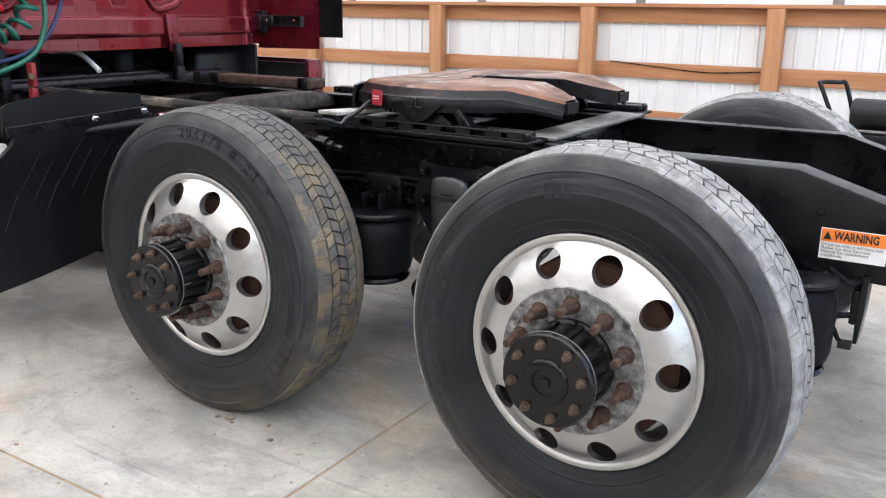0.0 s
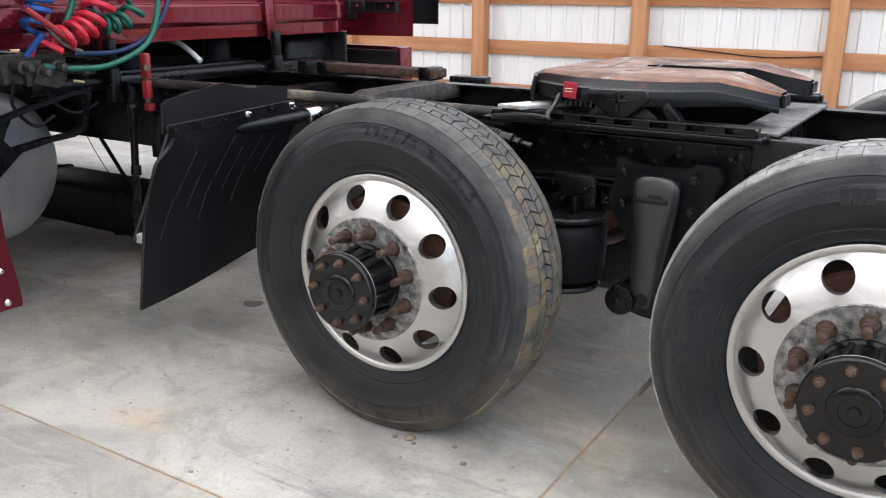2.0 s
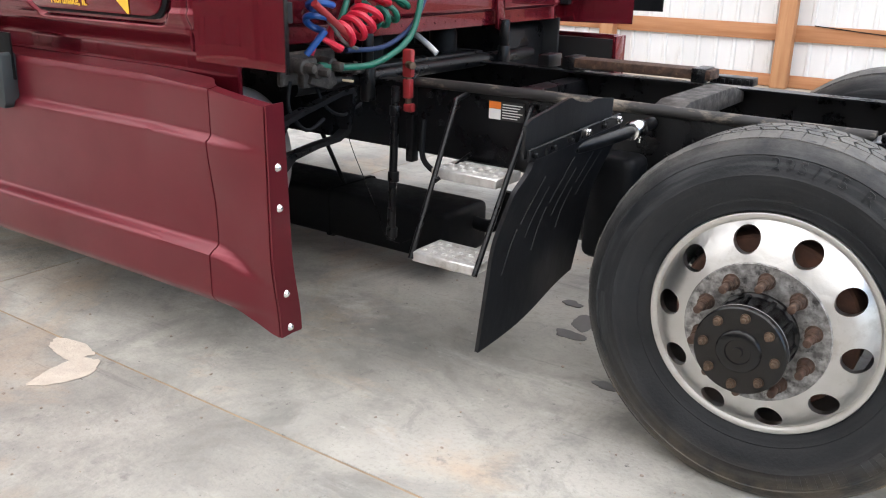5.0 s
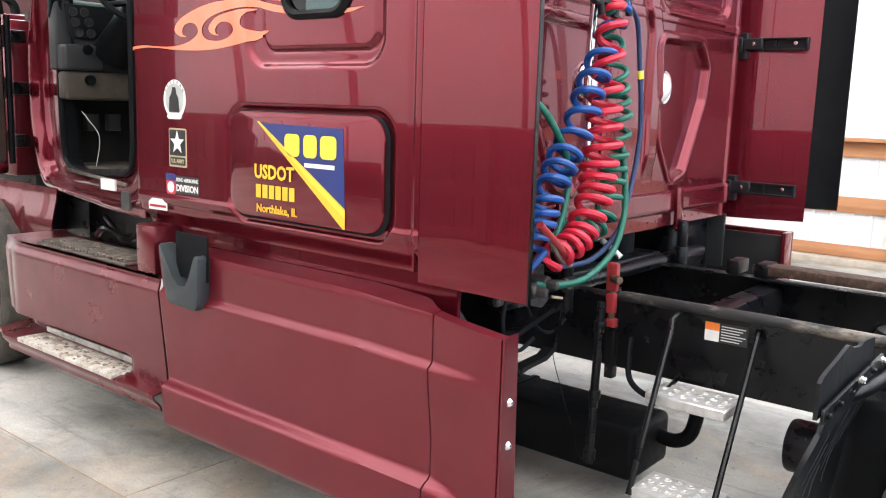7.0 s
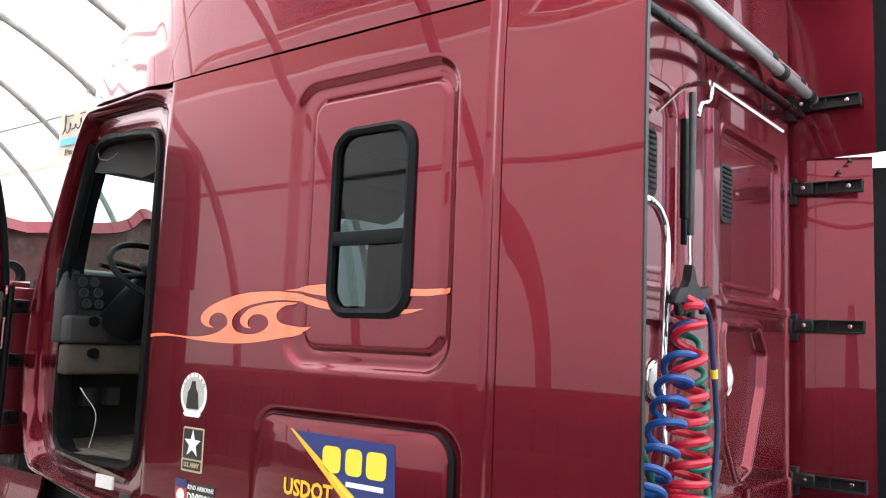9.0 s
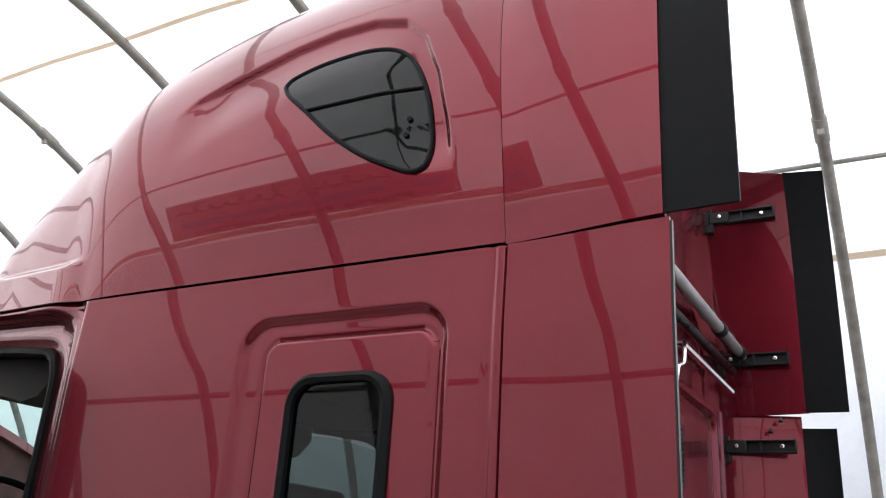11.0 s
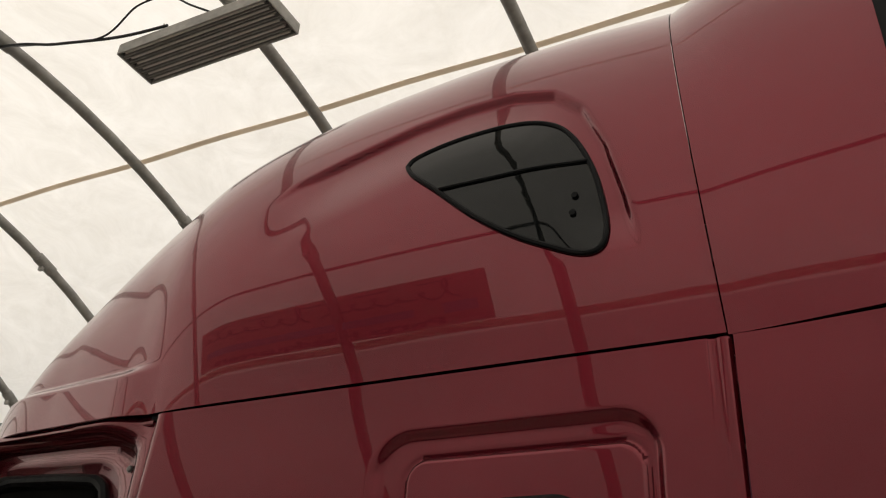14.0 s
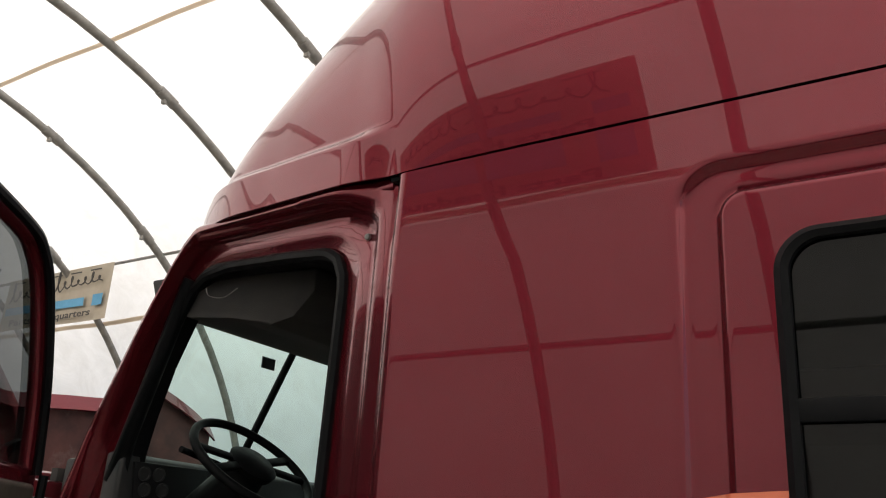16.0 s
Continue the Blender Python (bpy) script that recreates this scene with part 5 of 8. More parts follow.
# pivots, slide rails, cross plates
for y, s in ((0.50, 1), (2 * CY - 0.50, -1)):
    bm = bmesh.new()
    add_prism(bm, [(-0.865, 1.03), (-0.685, 1.035), (-0.675, 1.005), (-0.735, 0.958), (-0.755, 0.95), (-0.785, 0.95), (-0.805, 0.958), (-0.862, 1.0)], "y", y - s * 0.055, y - s * 0.02, 0.010)
    add_prism(bm, [(-0.90, 0.925), (-0.62, 0.925), (-0.70, 0.985), (-0.84, 0.985)], "y", y - s * 0.018, y + s * 0.10, 0.006)
    add_prism(bm, [(-0.66, 1.0), (-0.63, 1.0), (-0.58, 0.93), (-0.62, 0.93)], "y", y - s * 0.018, y + s * 0.03, 0.004)
    piv = part("pivot_bracket", bm, BLACK, FW)
    bm = bmesh.new()
    add_box(bm, -0.80, -0.74, y - s * 0.057 - 0.003, y - s * 0.057 + 0.003, 0.992, 1.004, 0.002, 1)
    add_box(bm, -0.777, -0.763, y - s * 0.057 - 0.003, y - s * 0.057 + 0.003, 0.968, 1.028, 0.002, 1)
    part("cross_rib", bm, BLACK, FW)
    bm = bmesh.new()
    y0, y1 = sorted((y - s * 0.075, y + s * 0.06))
    add_box(bm, -1.20, -0.36, y0, y1, RZ1 + 0.001, RZ1 + 0.012, 0.002, 1)
    ya, yb = sorted((y - s * 0.062, y - s * 0.03))
    add_box(bm, -1.14, -0.38, ya, yb, RZ1 + 0.0125, RZ1 + 0.0175, 0.0015, 1)
    add_box(bm, -1.14, -0.38, ya, yb, RZ1 + 0.033, RZ1 + 0.038, 0.0015, 1)
    for k in range(8):
        xk = -1.14 + 0.105 * k
        add_box(bm, xk, min(xk + 0.052, -0.38), ya + 0.001, yb - 0.001, RZ1 + 0.0175, RZ1 + 0.033, 0.0)
    add_box(bm, -1.14, -0.38, *sorted((y - s * 0.028, y + s * 0.02)), RZ1 + 0.0125, RZ1 + 0.036, 0.004)
    part("slide_rail", bm, BLACK, FW)
    for x in (-1.16, -1.08, -0.42, -0.39):
        bm = bmesh.new()
        add_box(bm, x - 0.018, x + 0.018, min(y - s * 0.06, y - s * 0.02), max(y - s * 0.06, y - s * 0.02), RZ1 + 0.013, RZ1 + 0.035, 0.004)
        part("rail_stop", bm, BLACK, FW)
bm = boxed(-0.46, -0.34, RY + 0.03, 2 * CY - RY - 0.03, RZ1 + 0.002, RZ1 + 0.013, 0.003)
part("cross_plate", bm, STEEL, FW, "worn bare steel cross plate")
bm = boxed(-1.14, -1.04, RY + 0.03, 2 * CY - RY - 0.03, RZ1 + 0.002, RZ1 + 0.013, 0.003)
part("cross_plate", bm, BLACK, FW)
bm = bmesh.new()
add_prism(bm, [(-1.15, 0.43), (-1.02, 0.72), (-0.96, 0.70), (-1.06, 0.42)], "z", RZ1 + 0.04, RZ1 + 0.052, 0.002)
part("alloy_plate", bm, TREADPLATE, FW, "bright scuffed metal plate")
for k in range(9):
    bm = bmesh.new()
    cx, cy = -1.03 + 0.008 * k, 0.60 + 0.012 * k
    add_lathe(bm, [(0.016, -0.002), (0.018, 0.0), (0.016, 0.002), (0.014, 0.0)], 14, True)
    bmesh.ops.translate(bm, vec=(cx, cy, 0.985), verts=bm.verts)
    part("spring_coil", bm, BLACK, FW)
loop = spline([(-0.955, 0.50, 1.005), (-0.956, 0.455, 1.002), (-0.93, 0.37, 0.985), (-0.905, 0.27, 0.970), (-0.87, 0.205, 0.964), (-0.85, 0.17, 0.968), (-0.862, 0.135, 0.982), (-0.93, 0.13, 0.982),
               (-1.0, 0.145, 0.972), (-1.025, 0.185, 0.966), (-1.005, 0.222, 0.963), (-0.95, 0.232, 0.962), (-0.90, 0.215, 0.963)], 8)
part("release_handle", tubed(loop, 0.0075, 10), PLATE_EDGE, FW, "bent dark steel release handle")
for k in range(9):
    part("rack_tooth", boxed(-1.02 + 0.017 * k, -1.010 + 0.017 * k, 0.60, 0.64, 0.955, 0.985, 0.001, seg=1), STEEL, FW)
bm = bmesh.new()
add_box(bm, -0.948, -0.898, 0.452, 0.456, 0.996, 1.044, 0.0015, 1, Matrix.Translation((-0.92, 0.45, 1.02)) @ Matrix.Rotation(0.05, 4, "Y") @ Matrix.Rotation(-0.25, 4, "Z") @ Matrix.Translation((0.92, -0.45, -1.02)))
tag = part("warning_tag", bm, RED_TAG, FW, "red plastic warning tag with small print")
for k in range(2):
    part("print_bar", boxed(-0.936, -0.912, 0.4495, 0.4510, 1.024 - 0.008 * k, 1.026 - 0.008 * k), WHITE, FW)

# small catwalk plate and box over the far rail
bm = bmesh.new()
add_box(bm, -2.045, -1.86, 1.60, 1.68, 0.880, 0.916, 0.006)
add_box(bm, -2.0, -1.90, 1.385, 1.61, 0.862, 0.882, 0.004)
for k in range(5):
    add_box(bm, -2.03 + 0.035 * k, -2.012 + 0.035 * k, 1.592, 1.60, 0.888, 0.908, 0.002, 1)
part("deck_bracket", bm, BLACK, truck, "black slotted bracket on the far rail")
bm = bmesh.new()
add_box(bm, -2.62, -1.95, 2 * CY - RY - 0.06, 2 * CY - RY + 0.05, RZ1 + 0.012, RZ1 + 0.052, 0.006)
deck = part("timber_block", bm, RUST, truck, "long rust-brown bar clamped on the far rail")
for x in (-2.7, -2.0, -2.58):
    part("clamp", boxed(x - 0.028, x + 0.028, 2 * CY - RY - 0.07, 2 * CY - RY + 0.055, RZ1 + 0.001, RZ1 + 0.058, 0.006), BLACK, deck)

# warning labels on the near rail
lab = part("warning_label", boxed(0.435, 0.592, RY - 0.0022, RY - 0.0006, 0.692, 0.772, 0.0), WHITE, truck, "white safety label with orange warning header")
part("orange_header", boxed(0.437, 0.590, RY - 0.0036, RY - 0.0024, 0.737, 0.770), ORANGE, lab)
lettering("warning_word", "WARNING", 0.030, pose(0.520, RY - 0.0040, 0.7535, 90, 0, 0), DECAL_BLACK, lab, 0.0003, width=0.105, bold=0.0009)
part("warning_triangle", prism([(0.442, 0.743), (0.462, 0.743), (0.452, 0.765)], "y", RY - 0.0045, RY - 0.0037), DECAL_BLACK, lab)
for k in range(4):
    lettering("small_print", ("Do not cut, weld or drill frame rails.", "Refer to the Service", "Manual for attachment", "methods.")[k], 0.0115,
              pose(0.512 - (0.0, 0.014, 0.016, 0.045)[k], RY - 0.0027, 0.7295 - 0.0095 * k, 90, 0, 0), DECAL_BLACK, lab, 0.0002, width=(0.145, 0.115, 0.112, 0.05)[k])
lab2 = part("caution_label", boxed(-2.487, -2.338, RY - 0.0022, RY - 0.0006, 0.822, 0.89), DECAL_BLACK, truck, "safety label, orange and white beside black print")
part("orange_block", boxed(-2.485, -2.435, RY - 0.0036, RY - 0.0024, 0.862, 0.888), ORANGE, lab2)
part("white_block", boxed(-2.485, -2.435, RY - 0.0036, RY - 0.0024, 0.824, 0.861), WHITE, lab2)
for k in range(6):
    part("print_bar", boxed(-2.428, -2.345 - 0.01 * (k % 3), RY - 0.0036, RY - 0.0024, 0.878 - 0.0095 * k, 0.881 - 0.0095 * k), WHITE, lab2)

# ---- mud flap ahead of the front drive wheel
bm = bmesh.new()
add_tube(bm, [(-1.86, 0.52, 0.885), (-1.870, 0.30, 0.878), (-1.893, 0.16, 0.872), (-1.925, 0.02, 0.866)], 0.020, 14)
flap = part("mud_flap", bm, BLACK, truck, "black rubber mud flap on a bar behind the steps")
bm = bmesh.new()
add_cyl(bm, (-1.862, 0.355, 0.881), (-1.858, 0.42, 0.884), 0.030, seg=18, bevel=0.006)
add_box(bm, -1.85, -1.835, 0.375, 0.40, 0.845, 0.868, 0.003)
part("end_clamp", bm, CHROME, flap, "bright pipe clamp")


def flap_pt(u, v):
    """u across from the outer edge, v down; the outer top corner is rounded."""
    y0, y1 = -0.212 - 0.040 * smooth(0.0, 0.16, v) - 0.06 * v, 0.355 - 0.105 * v
    y = y0 + (y1 - y0) * u
    z = 0.885 + 0.025 * u - 0.53 * v * (1 - 0.10 * u)
    c = max(0.0, 1 - u / 0.08) * max(0.0, 1 - v / 0.3)
    z -= 0.030 * (1 - math.sqrt(max(0.0, 1 - c * c)))
    x = -1.905 - 0.045 * smooth(0.0, 0.5, v) - 0.03 * v + 0.012 * math.sin(u * 5.0) * v
    return (x, y, z)


bm = bmesh.new()
add_field(bm, steps(0, 1, 40), steps(0, 1, 40), flap_pt)
thick(bm, 0.012)
part("flap_sheet", bm, FLAP, flap)
for k in range(9):
    u0, v0, ln = 0.10 + 0.085 * k, 0.62 - 0.035 * (k * 7 % 10), 0.22 + 0.02 * (k % 3)
    pts = [Vector(flap_pt(u0 + 0.3 * ln * t, v0 - ln * t)) + Vector((0.0125, 0, 0)) for t in steps(0, 1, 6)]
    part("scuff_rib", tubed(pts, 0.0014, 5), SCUFF, flap)
bm = bmesh.new()
def up_pt(u, v):
    y = -0.227 + 0.55 * u + 0.006 * v
    top = curve_table([(0, 0.087), (0.04, 0.098), (0.25, 0.113), (0.465, 0.128), (0.52, 0.116), (0.70, 0.10), (0.75, 0.106), (1.0, 0.092)], u) + 0.0025 * noise.noise(Vector((u * 60, 0, 0))) * smooth(0.5, 0.6, u)
    return (-1.913 - 0.012 * u, y, 0.89 + top * v)
add_field(bm, steps(0, 1, 30), steps(0, 1, 6), up_pt)
thick(bm, 0.01)
part("upper_flap", bm, FLAP, flap)
bm = bmesh.new()
add_box(bm, -1.898, -1.889, -0.222, 0.335, -0.017, 0.017, 0.002, 1, Matrix.Translation((0, 0, 0.908)) @ Matrix.Rotation(0.040, 4, "X"))
bar = part("clamp_strip", bm, BLACK, flap)
for y, z, big in ((0.106, 0.913, 1), (0.315, 0.922, 1), (-0.20, 0.900, 0), (-0.10, 0.904, 0), (0.0, 0.908, 0), (0.21, 0.917, 0)):
    bolt((-1.889, y, z), "x", flap, CHROME if big else BLACK, 0.010 if big else 0.007, 0.012)

# ---- ladder steps
ladder = part("step_ladder", tubed([(-2.57, 0.515, 0.905), (-2.56, 0.425, 0.895), (-2.55, 0.40, 0.875), (-2.53, 0.12, 0.385)], 0.010, 8), BLACK, truck, "black ladder bars with perforated aluminium treads")
part("ladder_bar", tubed([(-2.30, 0.515, 0.89), (-2.295, 0.49, 0.87), (-2.265, 0.12, 0.38)], 0.010, 8), BLACK, ladder)
part("ladder_brace", tubed([(-2.56, 0.30, 0.62), (-2.56, 0.53, 0.68)], 0.008, 8), BLACK, ladder)
for x0, y0, z, w in ((-2.593, 0.322, 0.66, 0.275), (-2.53, 0.125, 0.41, 0.258)):
    bm = bmesh.new()
    add_box(bm, x0, x0 + w, y0, y0 + 0.17, z - 0.036, z, 0.004, 1)
    tr = part("step_tread", bm, TREADPLATE, ladder, "perforated pale aluminium step tread")
    for i in range(6):
        for j in range(3):
            bm = bmesh.new()
            cx, cy = x0 + 0.03 + i * (w - 0.06) / 5, y0 + 0.04 + 0.045 * j
            add_lathe(bm, [(0.013, 0.0), (0.0125, 0.003), (0.008, 0.0035), (0.006, 0.0005), (0.0, 0.0005)], 12)
            bmesh.ops.rotate(bm, matrix=Matrix.Rotation(math.pi / 2, 3, "X"), verts=bm.verts)
            bmesh.ops.translate(bm, vec=(cx, cy, z), verts=bm.verts)
            part("grip_ring", bm, TREADPLATE, ladder)
# support bracket of the side skirt: a black open casting
bm = bmesh.new()
BR_OUT = [(-0.26, 0.70), (-0.24, 0.79), (-0.12, 0.846), (0.0, 0.878), (0.19, 0.919), (0.264, 0.928), (0.264, 0.90), (0.224, 0.763), (0.168, 0.740), (0.06, 0.733), (-0.06, 0.712), (-0.20, 0.60)]
BR_IN = [(-0.125, 0.765), (-0.11, 0.800), (-0.085, 0.838), (0.0, 0.860), (0.19, 0.902), (0.238, 0.905), (0.236, 0.88), (0.205, 0.777), (0.165, 0.757), (0.06, 0.750), (-0.05, 0.736), (-0.095, 0.730)]
for x0, x1 in ((-2.925, -2.885),):
    ring = [[bm.verts.new((x, y, z)) for y, z in poly] for x in (x0, x1) for poly in (BR_OUT, BR_IN)]
    for i in range(12):
        j = (i + 1) % 12
        bm.faces.new((ring[0][i], ring[0][j], ring[1][j], ring[1][i]))
        bm.faces.new((ring[2][j], ring[2][i], ring[3][i], ring[3][j]))
        bm.faces.new((ring[0][j], ring[0][i], ring[2][i], ring[2][j]))
        bm.faces.new((ring[1][i], ring[1][j], ring[3][j], ring[3][i]))
bmesh.ops.recalc_face_normals(bm, faces=bm.faces)
part("skirt_bracket", bm, BLACK, truck, "black forged skirt support bracket")
part("rail_pipe", tubed([(-2.86, 0.53, 0.912), (-2.79, 0.518, 0.926), (-2.3, 0.512, 0.931), (-1.9, 0.51, 0.929), (-1.2, 0.515, 0.926)], 0.019, 14), WORN_PIPE, truck, "black pipe along the rail, worn tan on top")
bm = bmesh.new()
add_cyl(bm, (-2.815, 0.37, 0.33), (-2.815, 0.40, 0.92), 0.016, seg=14)
for z in (0.36, 0.58, 0.83):
    add_cyl(bm, (-2.815, 0.372 + 0.05 * (z - 0.33), z - 0.02), (-2.815, 0.374 + 0.05 * (z - 0.33), z + 0.02), 0.022, seg=14, bevel=0.003)
part("drop_post", bm, BLACK, truck, "black drop pipe with collars")
bm = bmesh.new()
add_tube(bm, spline([(-2.72, 0.45, 0.80), (-2.70, 0.42, 0.66), (-2.62, 0.45, 0.60), (-2.55, 0.50, 0.62)], 8), 0.011, 8)
part("corrugated_hose", bm, SEAL, truck)
bm = bmesh.new()
add_tube(bm, spline([(-2.9, 0.24, 0.90), (-2.9, 0.225, 0.76), (-2.9, 0.32, 0.56), (-2.9, 0.40, 0.41), (-2.88, 0.41, 0.33), (-2.85, 0.46, 0.285), (-2.83, 0.52, 0.29)], 10), 0.0016, 5)
part("loose_wire", bm, BLACK, truck, "thin loose wire hanging under the frame")
# fuel tank behind the skirt and boxes on the far side
bm = bmesh.new()
add_lathe(bm, [(0.0, -0.035), (0.12, -0.033), (0.25, -0.018), (0.31, 0.0), (0.325, 0.02), (0.325, 0.9), (0.31, 0.92), (0.0, 0.94)], 56)
bmesh.ops.rotate(bm, matrix=Matrix.Rotation(math.pi / 2, 3, "Z"), verts=bm.verts)
bmesh.ops.translate(bm, vec=(-3.36, 0.085, 0.575), verts=bm.verts)
tank = part("fuel_tank", bm, TANK_ALU, truck, "brushed aluminium fuel tank behind the skirt")
for x in (-3.55, -4.05):
    bm = bmesh.new()
    add_lathe(bm, [(0.327, -0.03), (0.333, -0.028), (0.333, 0.028), (0.327, 0.03)], 56)
    bmesh.ops.rotate(bm, matrix=Matrix.Rotation(math.pi / 2, 3, "Z"), verts=bm.verts)
    bmesh.ops.translate(bm, vec=(x, 0.085, 0.575), verts=bm.verts)
    part("tank_strap", bm, BLACK, tank)
bm = bmesh.new()
add_box(bm, -4.9, -2.84, 0.78, 1.12, 0.10, 0.325, 0.03, 3)
can = part("exhaust_canister", bm, SEAL, truck, "long black exhaust box under the frame")
for x in (-3.52, -4.3):
    bm = bmesh.new()
    add_box(bm, x - 0.02, x + 0.02, 0.772, 1.128, 0.092, 0.333, 0.03, 2)
    add_tube(bm, [(x, 0.9, 0.33), (x, 0.72, 0.66)], 0.010, 8)
    part("canister_band", bm, SEAL, can)
part("exhaust_tail", tubed(spline([(-2.86, 1.02, 0.24), (-2.77, 1.02, 0.235), (-2.71, 1.03, 0.28), (-2.69, 1.05, 0.40)], 6), 0.03, 14), SEAL, can)
bm = bmesh.new()
add_box(bm, -2.0, -1.83, 0.33, 0.47, 0.45, 0.80, 0.035, 3)
part("valve_box", bm, SEAL, truck, "black rounded box behind the mud flap")
bm = bmesh.new()
add_cyl(bm, (-2.2, 0.62, 0.50), (-1.55, 0.62, 0.50), 0.09, seg=24, bevel=0.015)
part("air_tank", bm, BLACK, truck, "black air reservoir")
bm = bmesh.new()
add_cyl(bm, (-2.25, 1.25, 0.52), (-2.25, 1.85, 0.52), 0.12, seg=24, bevel=0.02)
part("air_tank", bm, BLACK, truck, "black air reservoir")
bm = bmesh.new()
add_lathe(bm, [(0.0, 0.0), (0.06, 0.005), (0.12, 0.02), (0.13, 0.04), (0.0, 0.05)], 28)
bmesh.ops.rotate(bm, matrix=Matrix.Rotation(-math.pi / 2, 3, "X"), verts=bm.verts)
bmesh.ops.translate(bm, vec=(-1.95, 1.1, 0.86), verts=bm.verts)
part("cross_dome", bm, BLACK, truck)
# rear end pieces
bm = bmesh.new()
add_prism(bm, [(0.548, 0.66), (0.566, 0.66), (0.562, 0.56), (0.556, 0.485), (0.546, 0.485), (0.545, 0.55)], "y", 0.50, 0.60, 0.003)
add_box(bm, 0.53, 0.548, 0.50, 0.58, 0.535, 0.625, 0.004, 1)
hangings = part("rear_bracket", bm, BLACK, truck, "black bracket with hanging cable ends")
for pts, r in (([(0.46, 0.50, 0.66), (0.485, 0.48, 0.63), (0.49, 0.47, 0.59), (0.50, 0.47, 0.565), (0.53, 0.50, 0.56)], 0.008),
               ([(0.47, 0.52, 0.67), (0.50, 0.50, 0.655), (0.525, 0.50, 0.64), (0.545, 0.52, 0.645)], 0.007),
               ([(0.49, 0.48, 0.545), (0.505, 0.475, 0.52), (0.515, 0.475, 0.50), (0.53, 0.48, 0.488)], 0.006)):
    part("cable_end", tubed(spline(pts, 6), r, 8), SEAL, hangings)
part("plug", boxed(0.515, 0.548, 0.465, 0.495, 0.478, 0.497, 0.004), PLASTIC, hangings)

# ---------------------------------------------------------------- sleeper and cab body
SIDE = -0.30
WIN = (-3.692, -3.398, 1.88, 2.412, 0.065)


def near_side(x, z):
    """Face of the near sleeper side: pressed panel round the window, door pocket, rolled edges."""
    y = SIDE
    d = sd_rrect(x, z, -3.90, -3.225, 1.695, 2.605, 0.10)
    y += 0.020 * smooth(0.004, -0.024, d)
    d = sd_rrect(x, z, -3.815, -3.265, 1.755, 2.54, 0.055)
    y -= 0.011 * smooth(0.002, -0.012, d) - 0.005 * (smooth(0.012, 0.004, d) - smooth(0.004, -0.006, d))
    d = sd_rrect(x, z, -4.0, -3.185, 1.155, 1.56, 0.085)
    y += 0.016 * smooth(0.012, -0.004, d)
    y += 0.010 * smooth(2.45, 2.78, z)
    y += 0.012 * smooth(1.175, 1.15, z) - 0.006 * (smooth(1.205, 1.19, z) - smooth(1.19, 1.175, z)) + 0.05 * smooth(1.14, 1.07, z)
    y += 0.055 * smooth(-4.585, -4.665, x) ** 2
    y += 0.006 * (smooth(-3.125, -3.118, x) - smooth(-3.105, -3.098, x)) + 0.012 * smooth(-3.085, -3.075, x)
    return y


bm = bmesh.new()
add_field(bm, steps(-4.665, -3.075, 250), steps(1.065, 2.735, 260), lambda x, z: (x, near_side(x, z), z), lambda x, z: sd_rrect(x, z, *WIN) < 0)
thick(bm, 0.01)


def sheet(pts):
    """One flat pane."""
    b = bmesh.new()
    b.faces.new([b.verts.new(p) for p in pts])
    return b


sleeper = part("sleeper", bm, RED, truck, "glossy maroon sleeper side with pressed window panel", smooth=60)
# shell behind the near side
bm = bmesh.new()
add_field(bm, steps(-4.66, -3.09, 40), steps(1.08, 2.735, 40), lambda x, z: (x, 2 * CY + 0.30 - 0.03 * smooth(2.45, 2.78, z), z), lambda x, z: sd_rrect(x, z, -3.62, -3.44, 1.92, 2.30, 0.05) < 0)
thick(bm, 0.012)
part("far_side", bm, RED, sleeper)
part("sleeper_floor", boxed(-4.66, -3.09, -0.20, 2 * CY + 0.2, 1.08, 1.11), FABRIC_DARK, sleeper)
part("sleeper_lining", boxed(-3.13, -3.10, -0.22, 2 * CY + 0.22, 1.12, 2.72), FABRIC_DARK, sleeper)
part("sleeper_ceiling", boxed(-4.66, -3.14, -0.22, 2 * CY + 0.22, 2.70, 2.735), FABRIC_DARK, sleeper)
part("bunk", boxed(-4.0, -3.15, -0.1, 2 * CY + 0.1, 1.30, 1.62, 0.06, 3), FABRIC_DARK, sleeper)


# rear wall with pressed panels
def sd_poly(p, poly, r):
    """Signed distance to an outline grown by r, negative inside."""
    best, inside = 9.0, False
    for (ax, az), (bx, bz) in zip(poly, poly[1:] + poly[:1]):
        ex, ez = bx - ax, bz - az
        t = max(0.0, min(1.0, ((p[0] - ax) * ex + (p[1] - az) * ez) / (ex * ex + ez * ez)))
        best = min(best, math.hypot(p[0] - ax - t * ex, p[1] - az - t * ez))
        if (az > p[1]) != (bz > p[1]) and p[0] < ax + (p[1] - az) * ex / ez:
            inside = not inside
    return (-best if inside else best) - r


LAMP_PANEL = [(0.27, 1.84), (0.64, 1.85), (0.70, 1.78), (0.68, 1.66), (0.52, 1.36), (0.44, 1.34), (0.34, 1.48)]


